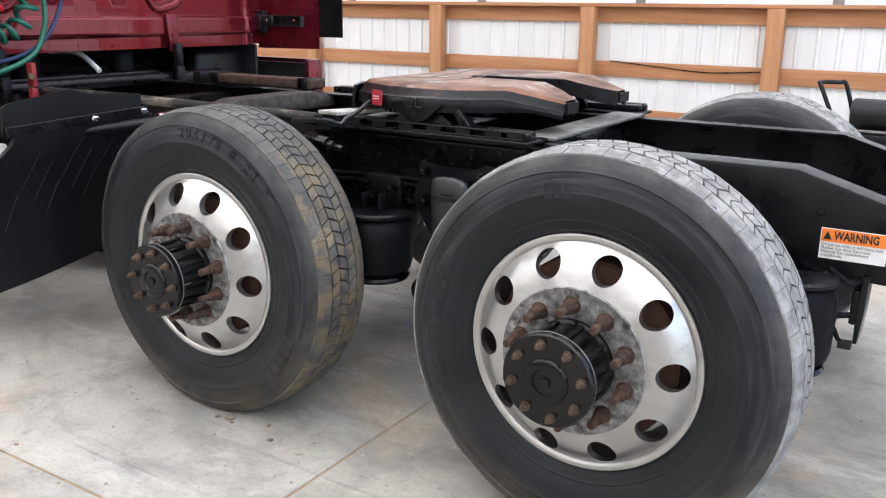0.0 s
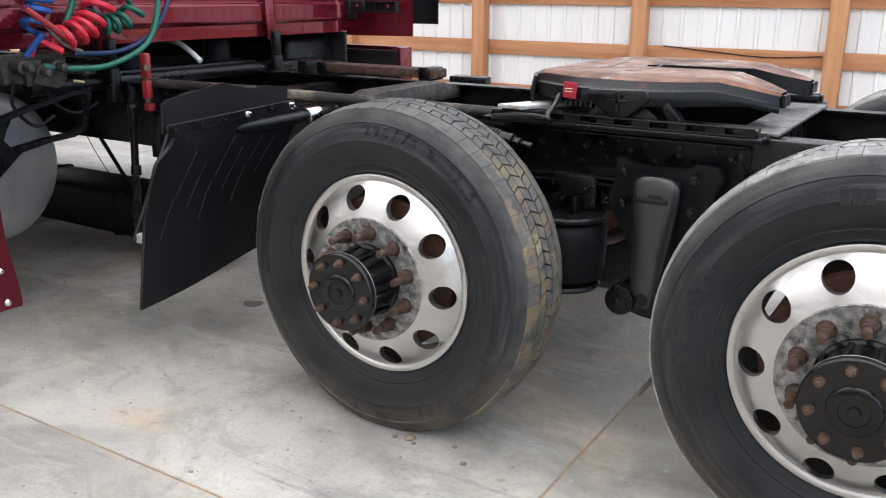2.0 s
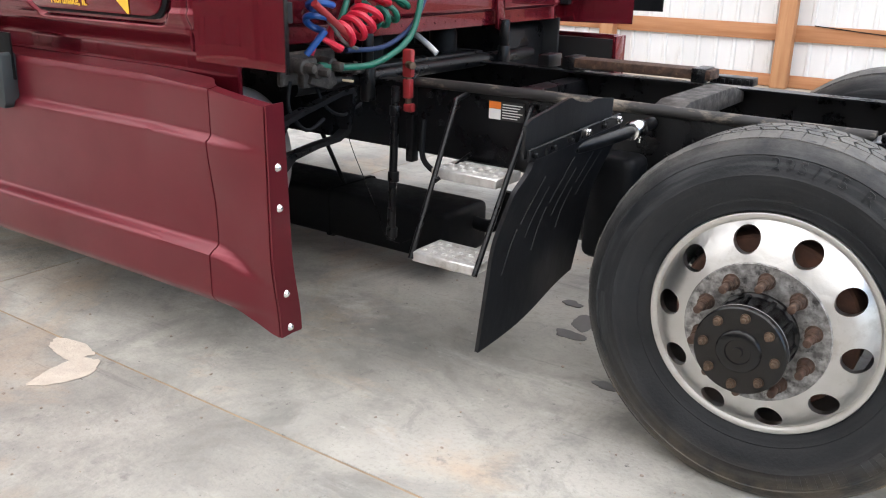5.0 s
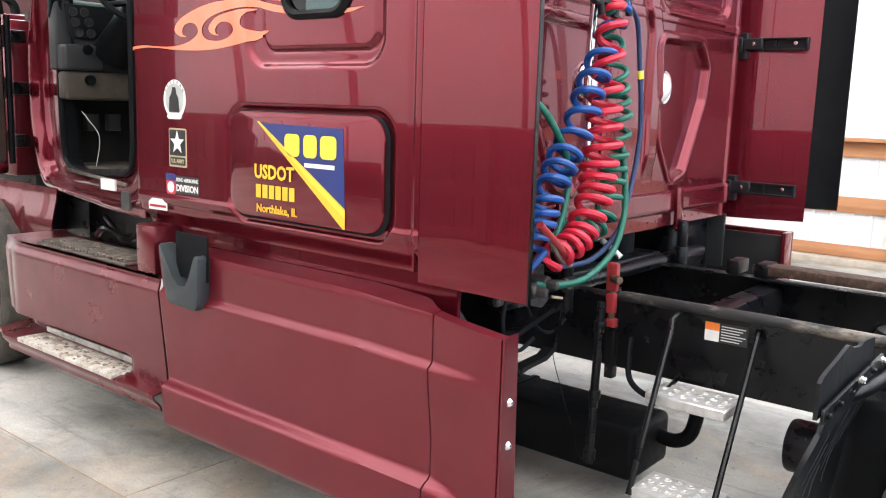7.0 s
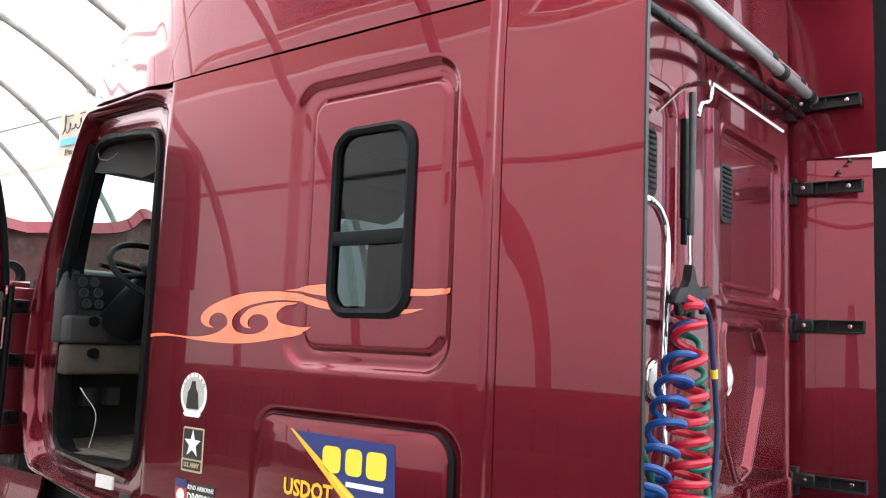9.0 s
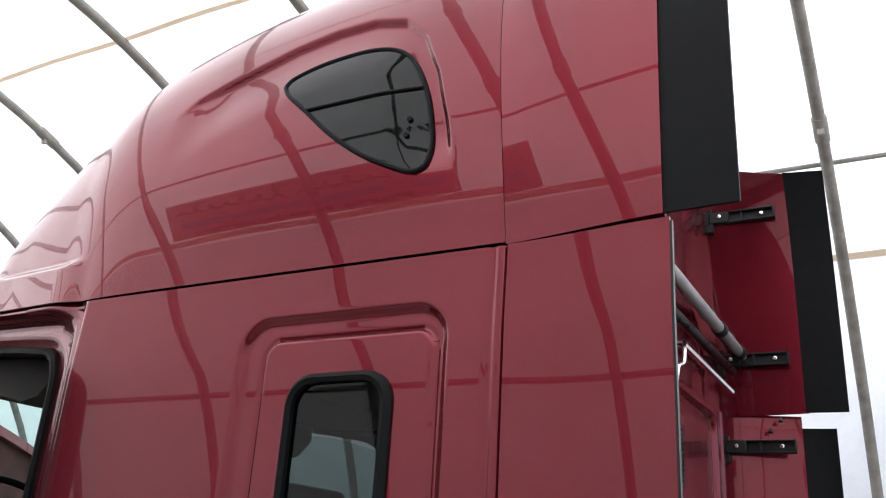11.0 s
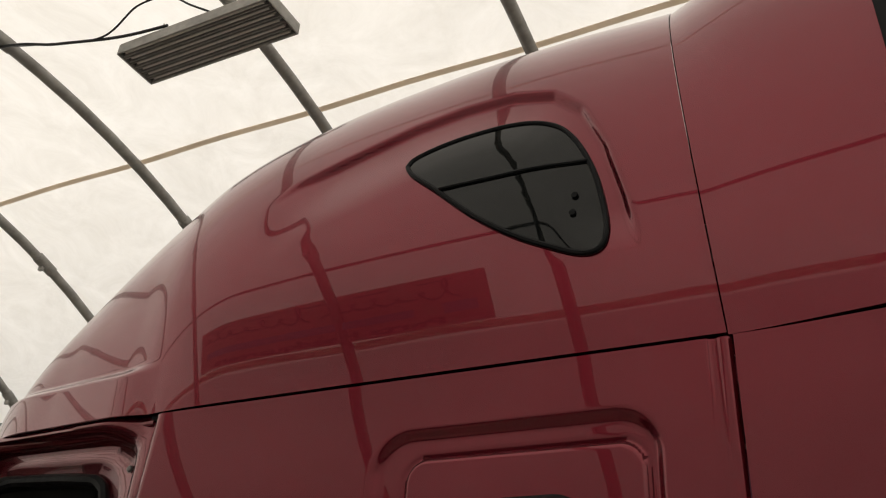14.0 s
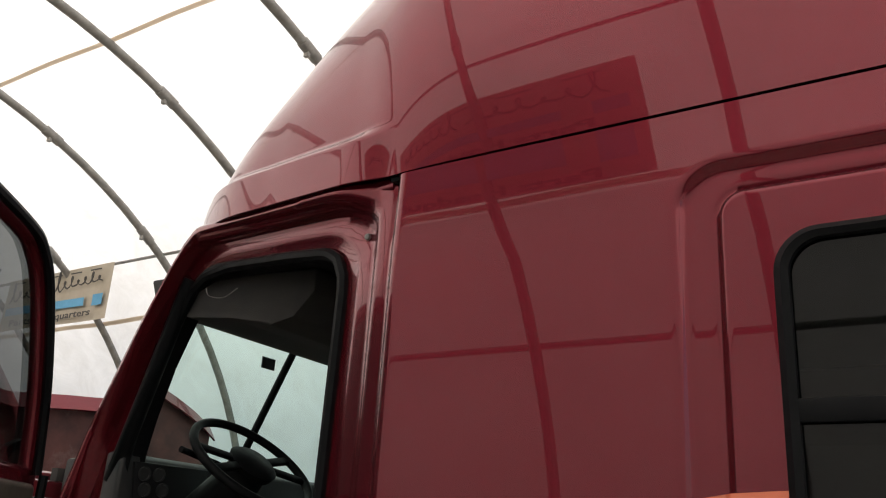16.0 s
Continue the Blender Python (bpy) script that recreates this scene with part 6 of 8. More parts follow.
def back_wall(y, z):
    x = -3.05
    m = abs(y - CY)
    # tall recessed panel with a fine raised bead inside its rim
    d = sd_rrect(m, z, 0.22, 0.97, 2.02, 2.70, 0.09)
    x -= 0.020 * smooth(0.004, -0.012, d)
    x += 0.005 * (smooth(0.030, 0.022, abs(d)) if d > 0 else 0.0)
    x += 0.004 * smooth(0.010, 0.004, abs(d + 0.045))
    # pillar rib that jogs outward below the tall panel
    c = 0.135 + 0.055 * smooth(2.03, 1.90, z)
    x += 0.020 * smooth(0.055, 0.035, abs(m - c)) * smooth(1.28, 1.42, z)
    # lamp panel: raised frame round a deep recess
    d = sd_poly((m, z), LAMP_PANEL, 0.05)
    x += 0.012 * smooth(0.034, 0.024, d) * smooth(-0.004, 0.006, d)
    x -= 0.026 * smooth(0.004, -0.012, d)
    x += 0.012 * smooth(1.235, 1.226, z) - 0.02 * smooth(1.15, 1.14, z)
    x += 0.006 * smooth(0.022, 0.012, abs(z - 1.985))
    x += 0.010 * (smooth(1.055, 1.065, m) - smooth(1.085, 1.095, m)) - 0.05 * smooth(1.10, 1.14, m)
    return x


bm = bmesh.new()
add_field(bm, steps(-0.288, 2 * CY + 0.290, 480), steps(1.075, 2.735, 320), lambda y, z: (back_wall(y, z), y, z))
thick(bm, 0.008)
rear = part("rear_wall", bm, RED, truck, "maroon pressed rear wall of the sleeper", smooth=60)
bm = bmesh.new()
for k in range(30):
    for yy, zz in ((-0.2 + 0.078 * k, 1.105), (-0.2 + 0.078 * k, 1.275), (-0.2 + 0.078 * k, 1.968)):
        v = bmesh.ops.create_uvsphere(bm, u_segments=6, v_segments=4, radius=0.006)["verts"]
        bmesh.ops.translate(bm, vec=(back_wall(yy, zz) + 0.006, yy, zz), verts=v)
tagged(part("rivets", bm, RED, rear), kind="stuff")
for s in (-1, 1):
    y = CY + s * 0.32
    bm = bmesh.new()
    add_lathe(bm, [(0.078, 0.004), (0.078, -0.006), (0.070, -0.016), (0.060, -0.014)], 28)
    bmesh.ops.rotate(bm, matrix=Matrix.Rotation(math.pi / 2, 3, "Z"), verts=bm.verts)
    bmesh.ops.translate(bm, vec=(back_wall(y, 1.69) + 0.012, y, 1.69), verts=bm.verts)
    ring = part("work_lamp", bm, CHROME, rear, "round white work lamp in a chrome ring")
    bm = bmesh.new()
    add_lathe(bm, [(0.0, -0.038), (0.02, -0.036), (0.042, -0.028), (0.058, -0.016), (0.063, -0.006), (0.063, 0.006), (0.0, 0.006)], 28)
    bmesh.ops.rotate(bm, matrix=Matrix.Rotation(math.pi / 2, 3, "Z"), verts=bm.verts)
    bmesh.ops.translate(bm, vec=(back_wall(y, 1.69) + 0.012, y, 1.69), verts=bm.verts)
    part("lens", bm, LENS, ring)
    yv = CY + (0.315 if s > 0 else -0.415)
    bm = bmesh.new()
    xv = -3.062
    add_prism(bm, rrect(yv - 0.065, yv + 0.065, 2.315, 2.555, 0.03), "x", xv - 0.03, xv + 0.014, 0.004)
    vent = part("vent", bm, PLASTIC, rear, "black louvred cab vent")
    for k in range(11):
        b2 = bmesh.new()
        add_box(b2, xv + 0.010, xv + 0.020, yv - 0.045, yv + 0.045, 2.338 + 0.0195 * k, 2.345 + 0.0195 * k, 0.001, 1)
        part("louvre", b2, SEAL, vent)
# chrome grab tube, hook brackets and shock struts under the rear wall
part("grab_tube", tubed(spline([(-3.04, 0.36, 2.27), (-2.98, 0.38, 2.27), (-2.965, 0.45, 2.235), (-2.965, 0.50, 2.12), (-2.965, 0.475, 1.7), (-2.965, 0.49, 1.42), (-3.03, 0.49, 1.38)], 8), 0.015, 14), CHROME, truck, "bright chromed grab tube")
part("grab_tube", tubed(spline([(-3.04, 0.05, 2.55), (-2.97, 0.06, 2.54), (-2.965, 0.06, 2.0), (-2.965, 0.06, 1.42), (-3.03, 0.06, 1.38)], 8), 0.015, 14), CHROME, truck, "bright chromed grab tube")
for y in (CY - 0.515, CY + 0.49):
    bm = bmesh.new()
    add_prism(bm, [(y - 0.035, 1.25), (y + 0.035, 1.25), (y + 0.045, 1.06), (y + 0.02, 1.04), (y - 0.02, 1.06)], "x", -3.03, -3.012, 0.004)
    hook = part("strut_bracket", bm, RED, rear)
    bm = bmesh.new()
    add_cyl(bm, (-3.0, y + 0.02, 1.10), (-3.0, y + 0.02, 0.97), 0.024, seg=16, bevel=0.005)
    add_cyl(bm, (-3.0, y + 0.02, 0.98), (-3.0, y + 0.02, 0.84), 0.030, seg=16, bevel=0.005)
    part("damper", bm, BLACK, truck, "black cab damper")
    bm = bmesh.new()
    add_lathe(bm, [(0.0, 0.0), (0.062, 0.0), (0.066, 0.02), (0.066, 0.11), (0.058, 0.13), (0.0, 0.13)], 24)
    bmesh.ops.rotate(bm, matrix=Matrix.Rotation(math.pi / 2, 3, "X"), verts=bm.verts)
    bmesh.ops.translate(bm, vec=(-3.2, 0.70 if y < CY else 1.245, 0.93), verts=bm.verts)
    part("cab_air_spring", bm, SEAL, truck, "black rubber cab air spring")
part("drain_pipe", tubed(spline([(-3.40, 0.97, 1.06), (-3.27, 0.99, 1.066), (-3.188, 1.0, 1.05), (-3.12, 1.008, 1.01), (-3.07, 1.014, 0.972)], 6), 0.013, 12), WHITE, truck, "white bent pipe end under the sleeper")
bm = bmesh.new()
add_box(bm, -3.6, -3.06, RY, 2 * CY - RY, 0.93, 0.96, 0.006)
add_tube(bm, [(-3.05, 0.1, 0.92), (-3.05, 1.8, 0.92)], 0.03, 12)
part("cab_mount_beam", bm, BLACK, truck)

# window of the sleeper
bm = bmesh.new()
o, i = rrect(-3.714, -3.376, 1.852, 2.436, 0.085, 8), rrect(-3.686, -3.404, 1.881, 2.410, 0.064, 8)
mid = rrect(-3.700, -3.391, 1.868, 2.422, 0.074, 8)
loops = []
for poly, y in ((o, -0.279), (o, -0.298), (mid, -0.312), (i, -0.306), (i, -0.276)):
    loops.append([bm.verts.new((a, y, b)) for a, b in poly])
for a, b in zip(loops, loops[1:]):
    for k in range(len(a)):
        bm.faces.new((a[k], a[(k + 1) % len(a)], b[(k + 1) % len(a)], b[k]))
win = part("window", bm, SEAL, sleeper, "dark tinted sliding window in a black rubber frame")
part("pane", sheet([(a, -0.29, b) for a, b in rrect(-3.695, -3.394, 1.880, 2.414, 0.055)]), TINTED, sleeper)
part("sash_bar", boxed(-3.692, -3.398, -0.306, -0.293, 2.070, 2.113, 0.004), SEAL, sleeper)

# luggage door with its rubber gasket
bm = bmesh.new()
o = rrect(-3.990, -3.199, 1.166, 1.549, 0.078, 8)
i = rrect(-3.975, -3.213, 1.180, 1.537, 0.070, 8)
L = [[bm.verts.new((a, y, b)) for a, b in p] for p, y in ((o, -0.282), (o, -0.296), (i, -0.302), (i, -0.282))]
for a, b in zip(L, L[1:]):
    for k in range(len(a)):
        bm.faces.new((a[k], a[(k + 1) % len(a)], b[(k + 1) % len(a)], b[k]))
part("gasket", bm, SEAL, sleeper)
bm = bmesh.new()
add_prism(bm, rrect(-3.985, -3.212, 1.176, 1.546, 0.074, 8), "y", -0.3085, -0.284, 0.006)
luggage = part("luggage_door", bm, RED, sleeper, "flush maroon luggage door with company lettering")
DY = -0.3105


def sticker(name, poly, y, material, parent, label=""):
    return part(name, prism(poly, "y", y, y + 0.0012), material, parent, label, smooth=0)


sticker("blue_triangle", [(-3.815, 1.508), (-3.395, 1.503), (-3.383, 1.235), (-3.392, 1.232)], DY, NAVY, sleeper, "navy blue triangular company decal")
sticker("yellow_stripe", [(-3.822, 1.512), (-3.812, 1.512), (-3.381, 1.243), (-3.381, 1.178), (-3.39, 1.178)], DY - 0.0016, YELLOW, sleeper, "yellow diagonal stripe")
sticker("pale_stripe", [(-3.70, 1.437), (-3.381, 1.236), (-3.381, 1.215), (-3.55, 1.325)], DY - 0.003, BRIGHT_YELLOW, sleeper)
for x0, x1 in ((-3.675, -3.60), (-3.58, -3.515), (-3.498, -3.422)):
    sticker("emblem_block", rrect(x0, x1, 1.40, 1.476, 0.018, 4), DY - 0.003, BRIGHT_YELLOW, sleeper)
sticker("name_bar", [(-3.575, 1.368), (-3.43, 1.368), (-3.43, 1.382), (-3.575, 1.382)], DY - 0.003, WHITE, sleeper)
lettering("usdot_letters", "USDOT", 0.068, pose(-3.735, DY - 0.0008, 1.335, 90, 0, 0), YELLOW, sleeper, 0.0005, "yellow vinyl letters", 0.21, 0.002)
for k in range(6):
    x = -3.832 + 0.0355 * k
    sticker("number_bar", [(x, 1.245), (x + 0.027, 1.245), (x + 0.027, 1.292), (x, 1.292)], DY - 0.0008, YELLOW, sleeper)
lettering("town_letters", "Northlake, IL", 0.040, pose(-3.722, DY - 0.0008, 1.207, 90, 0, 0), YELLOW, sleeper, 0.0005, "", 0.215, 0.0008)
# stickers ahead of the luggage door
SY = SIDE - 0.0014
oval = [(-4.335 + 0.073 * math.cos(a), 1.578 + 0.076 * math.sin(a)) for a in steps(0, 2 * math.pi, 36)[:-1]]
sticker("oval_sticker", oval, SY, WHITE, sleeper, "round white sticker with a dark emblem")
sticker("oval_rim", [(-4.335 + 0.060 * math.cos(a), 1.580 + 0.060 * math.sin(a)) for a in steps(0, 2 * math.pi, 36)[:-1]], SY - 0.0014, PALE_GREY, sleeper)
sticker("dark_emblem", [(-4.37, 1.53), (-4.30, 1.53), (-4.308, 1.585), (-4.32, 1.60), (-4.325, 1.625), (-4.345, 1.625), (-4.352, 1.60), (-4.365, 1.585)], SY - 0.0028, DECAL_BLACK, sleeper)
for k, ch in enumerate("VETERAN"):
    a = radians(150 - 20 * k)
    m = pose(-4.335 + 0.066 * math.cos(a), SY - 0.0016, 1.58 + 0.066 * math.sin(a)) @ Matrix.Rotation(math.pi / 2 - a, 4, "Y") @ pose(0, 0, 0, 90, 0, 0)
    lettering("sticker_letter", ch, 0.016, m, DECAL_BLACK, sleeper, 0.0003)
sticker("ribbon", [(-4.385, 1.512), (-4.372, 1.525), (-4.298, 1.525), (-4.285, 1.512), (-4.298, 1.503), (-4.372, 1.503)], SY - 0.0028, WHITE, sleeper)
sticker("star_sticker", rrect(-4.378, -4.262, 1.318, 1.468, 0.006, 2), SY, DECAL_TAN, sleeper, "tan and black sticker with a white star")
sticker("star_field", rrect(-4.372, -4.268, 1.362, 1.462, 0.004, 2), SY - 0.0014, DECAL_BLACK, sleeper)
star = []
for k in range(10):
    r, a = (0.047 if k % 2 == 0 else 0.019), radians(90 + 36 * k)
    star.append((-4.32 + r * math.cos(a), 1.412 + r * math.sin(a)))
sticker("white_star", star, SY - 0.0028, WHITE, sleeper)
sticker("name_field", rrect(-4.370, -4.270, 1.325, 1.356, 0.003, 2), SY - 0.0014, DECAL_BLACK, sleeper)
lettering("sticker_words", "U.S. ARMY", 0.022, pose(-4.32, SY - 0.0016, 1.3405, 90, 0, 0), DECAL_TAN, sleeper, 0.0003, "", 0.085, 0.0006)
sticker("division_sticker", rrect(-4.34, -4.185, 1.213, 1.284, 0.004, 2), SY, DECAL_BLACK, sleeper, "black sticker with white letters beside a red badge")
sticker("red_badge", rrect(-4.40, -4.338, 1.208, 1.275, 0.012, 3), SY - 0.0014, DECAL_CRIMSON, sleeper)
sticker("blue_tab", rrect(-4.402, -4.336, 1.262, 1.29, 0.008, 3), SY - 0.0028, NAVY, sleeper)
sticker("badge_disc", [(-4.369 + 0.022 * math.cos(a), 1.236 + 0.022 * math.sin(a)) for a in steps(0, 2 * math.pi, 20)[:-1]], SY - 0.0028, WHITE, sleeper)
lettering("sticker_words", "82ND AIRBORNE", 0.020, pose(-4.262, SY - 0.0008, 1.268, 90, 0, 0), WHITE, sleeper, 0.0003, "", 0.142, 0.0004)
lettering("sticker_words", "DIVISION", 0.036, pose(-4.262, SY - 0.0008, 1.235, 90, 0, 0), WHITE, sleeper, 0.0003, "", 0.142, 0.0012)
sticker("dealer_sticker", [(-4.53, 1.135), (-4.40, 1.137), (-4.40, 1.165), (-4.42, 1.172), (-4.44, 1.186), (-4.48, 1.188), (-4.51, 1.178), (-4.53, 1.165)], SY - 0.001, WHITE, sleeper, "small white dealer sticker")
sticker("dealer_bar", [(-4.522, 1.146), (-4.408, 1.148), (-4.408, 1.158), (-4.522, 1.156)], SY - 0.0026, RED_TAG, sleeper)


# coral flourish
def rounded(pts, n=4):
    """A closed smooth outline through a few corners."""
    k = len(pts)
    P = [Vector((a, 0, b)) for a, b in pts]
    out = []
    for i in range(k):
        a, b, c, d = P[i - 1], P[i], P[(i + 1) % k], P[(i + 2) % k]
        for q in range(n):
            t = q / n
            v = 0.5 * (2 * b + (c - a) * t + (2 * a - 5 * b + 4 * c - d) * t * t + (3 * b - a - 3 * c + d) * t ** 3)
            out.append((v.x, v.z))
    return out


def vinyl(name, outline, material, label):
    """A thin decal that follows the pressed side."""
    bm = bmesh.new()
    vs = [bm.verts.new((a, 0, b)) for a, b in outline]
    for k in range(len(vs)):
        bm.edges.new((vs[k], vs[(k + 1) % len(vs)]))
    bmesh.ops.triangle_fill(bm, use_beauty=True, edges=bm.edges[:])
    for _ in range(7):
        bmesh.ops.subdivide_edges(bm, edges=[e for e in bm.edges if e.calc_length() > 0.009], cuts=1)
        bmesh.ops.triangulate(bm, faces=bm.faces[:])
    for v in bm.verts:
        v.co.y = min(near_side(v.co.x + dx, v.co.z) for dx in (-0.010, -0.005, 0.0, 0.005, 0.010)) - 0.0025
    bmesh.ops.recalc_face_normals(bm, faces=bm.faces[:])
    return part(name, bm, material, sleeper, label)


def bend(cx, cz, rx, rz, a0, a1, n):
    return [(cx + rx * math.cos(radians(a)), cz + rz * math.sin(radians(a))) for a in steps(a0, a1, n)]


# long tail, outer arm with its curl, then the inner arm with its own
TAIL = [(-4.655, 1.769), (-4.615, 1.782), (-4.54, 1.787), (-4.464, 1.782), (-4.377, 1.778), (-4.295, 1.782), (-4.225, 1.796)]
OUTER_ARM = [(-4.247, 1.812), (-4.288, 1.815), (-4.312, 1.826), (-4.323, 1.84), (-4.311, 1.863), (-4.274, 1.884), (-4.21, 1.905), (-4.135, 1.922), (-4.061, 1.931), (-3.963, 1.934), (-3.897, 1.932), (-3.846, 1.927), (-3.777, 1.913), (-3.714, 1.901),
             (-3.697, 1.898), (-3.680, 1.874), (-3.703, 1.878), (-3.751, 1.884), (-3.808, 1.896), (-3.849, 1.904), (-3.935, 1.905), (-4.006, 1.898), (-4.066, 1.888), (-4.116, 1.871), (-4.145, 1.849), (-4.15, 1.827), (-4.135, 1.807), (-4.109, 1.797), (-4.063, 1.793), (-4.02, 1.797), (-3.985, 1.809)]
INNER_ARM = [(-4.047, 1.813), (-4.079, 1.815), (-4.104, 1.827), (-4.109, 1.842), (-4.094, 1.859), (-4.064, 1.877), (-4.017, 1.888), (-3.934, 1.898), (-3.853, 1.899), (-3.886, 1.889), (-3.919, 1.873), (-3.928, 1.853), (-3.914, 1.837), (-3.877, 1.826), (-3.831, 1.821),
             (-3.776, 1.822), (-3.818, 1.804), (-3.872, 1.79), (-3.94, 1.779), (-4.034, 1.767), (-4.133, 1.761), (-4.237, 1.762), (-4.347, 1.767), (-4.434, 1.775), (-4.522, 1.777), (-4.59, 1.773)]
SWIRL = TAIL + bend(-4.224, 1.833, 0.050, 0.030, -30, 205, 9) + OUTER_ARM + bend(-4.017, 1.831, 0.052, 0.029, -15, 205, 9) + INNER_ARM
CORAL = "coral orange flourish decal"
vinyl("flourish", rounded(SWIRL, 2), PEACH, CORAL)
vinyl("flourish", [(-3.893, 1.937), (-3.826, 1.949), (-3.734, 1.955), (-3.702, 1.956), (-3.702, 1.914), (-3.73, 1.920), (-3.778, 1.925), (-3.835, 1.934)], PEACH, CORAL)
vinyl("flourish", [(-3.393, 1.939), (-3.324, 1.937), (-3.228, 1.939), (-3.229, 1.926), (-3.305, 1.918), (-3.367, 1.918), (-3.393, 1.918)], PEACH, CORAL)
vinyl("flourish", [(-3.428, 1.878), (-3.373, 1.881), (-3.325, 1.882), (-3.373, 1.870), (-3.427, 1.864)], PEACH, CORAL)

# ---- roof fairing
NR = 3.5
H_TAB = [(-5.98, 0.02), (-5.9, 0.10), (-5.75, 0.26), (-5.5, 0.54), (-5.1, 0.92), (-4.7, 1.18), (-4.3, 1.32), (-3.9, 1.385), (-3.5, 1.41), (-3.08, 1.40)]
W_TAB = [(-5.98, 0.45), (-5.9, 0.70), (-5.75, 0.88), (-5.5, 1.022), (-5.2, 1.10), (-4.86, 1.178), (-4.67, 1.222), (-4.4, 1.235), (-3.08, 1.235)]
ZB = 2.748
BROW = [(-4.62, 3.26), (-4.30, 3.46), (-4.10, 3.52), (-3.91, 3.575), (-3.75, 3.60), (-3.60, 3.60), (-3.47, 3.56), (-3.37, 3.47), (-3.30, 3.32), (-3.26, 3.15), (-3.24, 3.02)]


def brow(x, z):
    """How far the side is drawn in beneath the brow line."""
    best, side = 9.0, 0.0
    for (ax, az), (bx, bz) in zip(BROW, BROW[1:]):
        t = max(0.0, min(1.0, ((x - ax) * (bx - ax) + (z - az) * (bz - az)) / ((bx - ax) ** 2 + (bz - az) ** 2)))
        dx, dz = x - ax - t * (bx - ax), z - az - t * (bz - az)
        d = math.hypot(dx, dz)
        if d < best:
            best, side = d, (bx - ax) * dz - (bz - az) * dx
    d = best if side < 0 else -best
    ends = smooth(-4.42, -4.15, x) * smooth(2.98, 3.12, z)
    return 0.021 * smooth(-0.010, 0.020, d) * (1 - smooth(0.04, 0.24, d)) * ends


def ledge(x, z):
    """A soft shelf above the windscreen corner."""
    fold = 2.905 + 0.085 * max(0.0, -4.84 - x)
    return -0.026 * smooth(fold + 0.02, fold - 0.02, z) * smooth(-4.66, -4.86, x)


def seam_z(x):
    """The joint over the door climbs towards the front."""
    return ZB + 0.085 * max(0.0, min(1.0, (-4.67 - x) / 1.0))


def joint_lean(z):
    """The joint behind the fairing leans forward as it rises."""
    return -0.10 * max(0.0, z - 2.75) / 1.35


def roof_pt(x, th, s=-1):
    w, zs = curve_table(W_TAB, x), seam_z(x)
    h = max(0.01, curve_table(H_TAB, x) + ZB - zs)
    c, si = math.cos(th), math.sin(th)
    a = abs(c) ** (2 / NR) * w
    z = zs + h * max(0.0, si) ** (2 / NR)
    off = brow(x, z) + ledge(x, z) if abs(c) > 0.25 else 0.0
    return (x + joint_lean(z) * smooth(-3.55, -3.085, x), CY + (a - off) * (1 if c > 0 else -1), z)


def roof_side(x, z):
    w, h = curve_table(W_TAB, x), curve_table(H_TAB, x)
    k = max(0.0, 1 - ((z - ZB) / h) ** NR)
    return CY - w * k ** (1 / NR) + brow(x, z) + ledge(x, z)


# angles spaced so that the flanks are finely divided
ths = []
for k in range(0, 151):
    f = k / 150
    zz = f * 0.97
    ths.append(math.asin(min(1.0, zz ** (NR / 2))))
ths += [ths[-1] + (math.pi / 2 - ths[-1]) * (k / 8) for k in range(1, 9)]
ths = ths + [math.pi - t for t in ths[-2::-1]]
bm = bmesh.new()
add_field(bm, steps(-5.98, -3.085, 400), ths, roof_pt)
thick(bm, 0.008)
roof = part("roof_fairing", bm, RED, truck, "glossy maroon high roof fairing with a drawn-in brow", smooth=60)
part("seam_gap", boxed(-4.67, -3.09, -0.255, 2 * CY + 0.255, 2.736, 2.747), SEAL, roof)

TRI = [(-3.905, 3.405), (-3.885, 3.435), (-3.80, 3.462), (-3.68, 3.475), (-3.56, 3.47), (-3.47, 3.435), (-3.41, 3.365), (-3.36, 3.245), (-3.335, 3.12), (-3.33, 3.045), (-3.345, 3.005), (-3.385, 2.998),
       (-3.45, 3.025), (-3.56, 3.085), (-3.68, 3.175), (-3.80, 3.29), (-3.88, 3.365)]
edge = [(p.x, p.z) for p in spline([(a, 0, b) for a, b in TRI + TRI[:1]], 5)][:-1]


def conform(poly, lift, rings=7):
    cx, cz = sum(p[0] for p in poly) / len(poly), sum(p[1] for p in poly) / len(poly)
    bm = bmesh.new()
    prev = None
    for r in range(rings + 1):
        f = r / rings
        if r == 0:
            prev = [bm.verts.new((cx, roof_side(cx, cz) - lift, cz))] * len(poly)
            continue
        cur = []
        for a, b in poly:
            x, z = cx + (a - cx) * f, cz + (b - cz) * f
            cur.append(bm.verts.new((x, roof_side(x, z) - lift, z)))
        for k in range(len(poly)):
            j = (k + 1) % len(poly)
            if r == 1:
                bm.faces.new((prev[0], cur[k], cur[j]))
            else:
                bm.faces.new((prev[k], prev[j], cur[j], cur[k]))
        prev = cur
    return bm


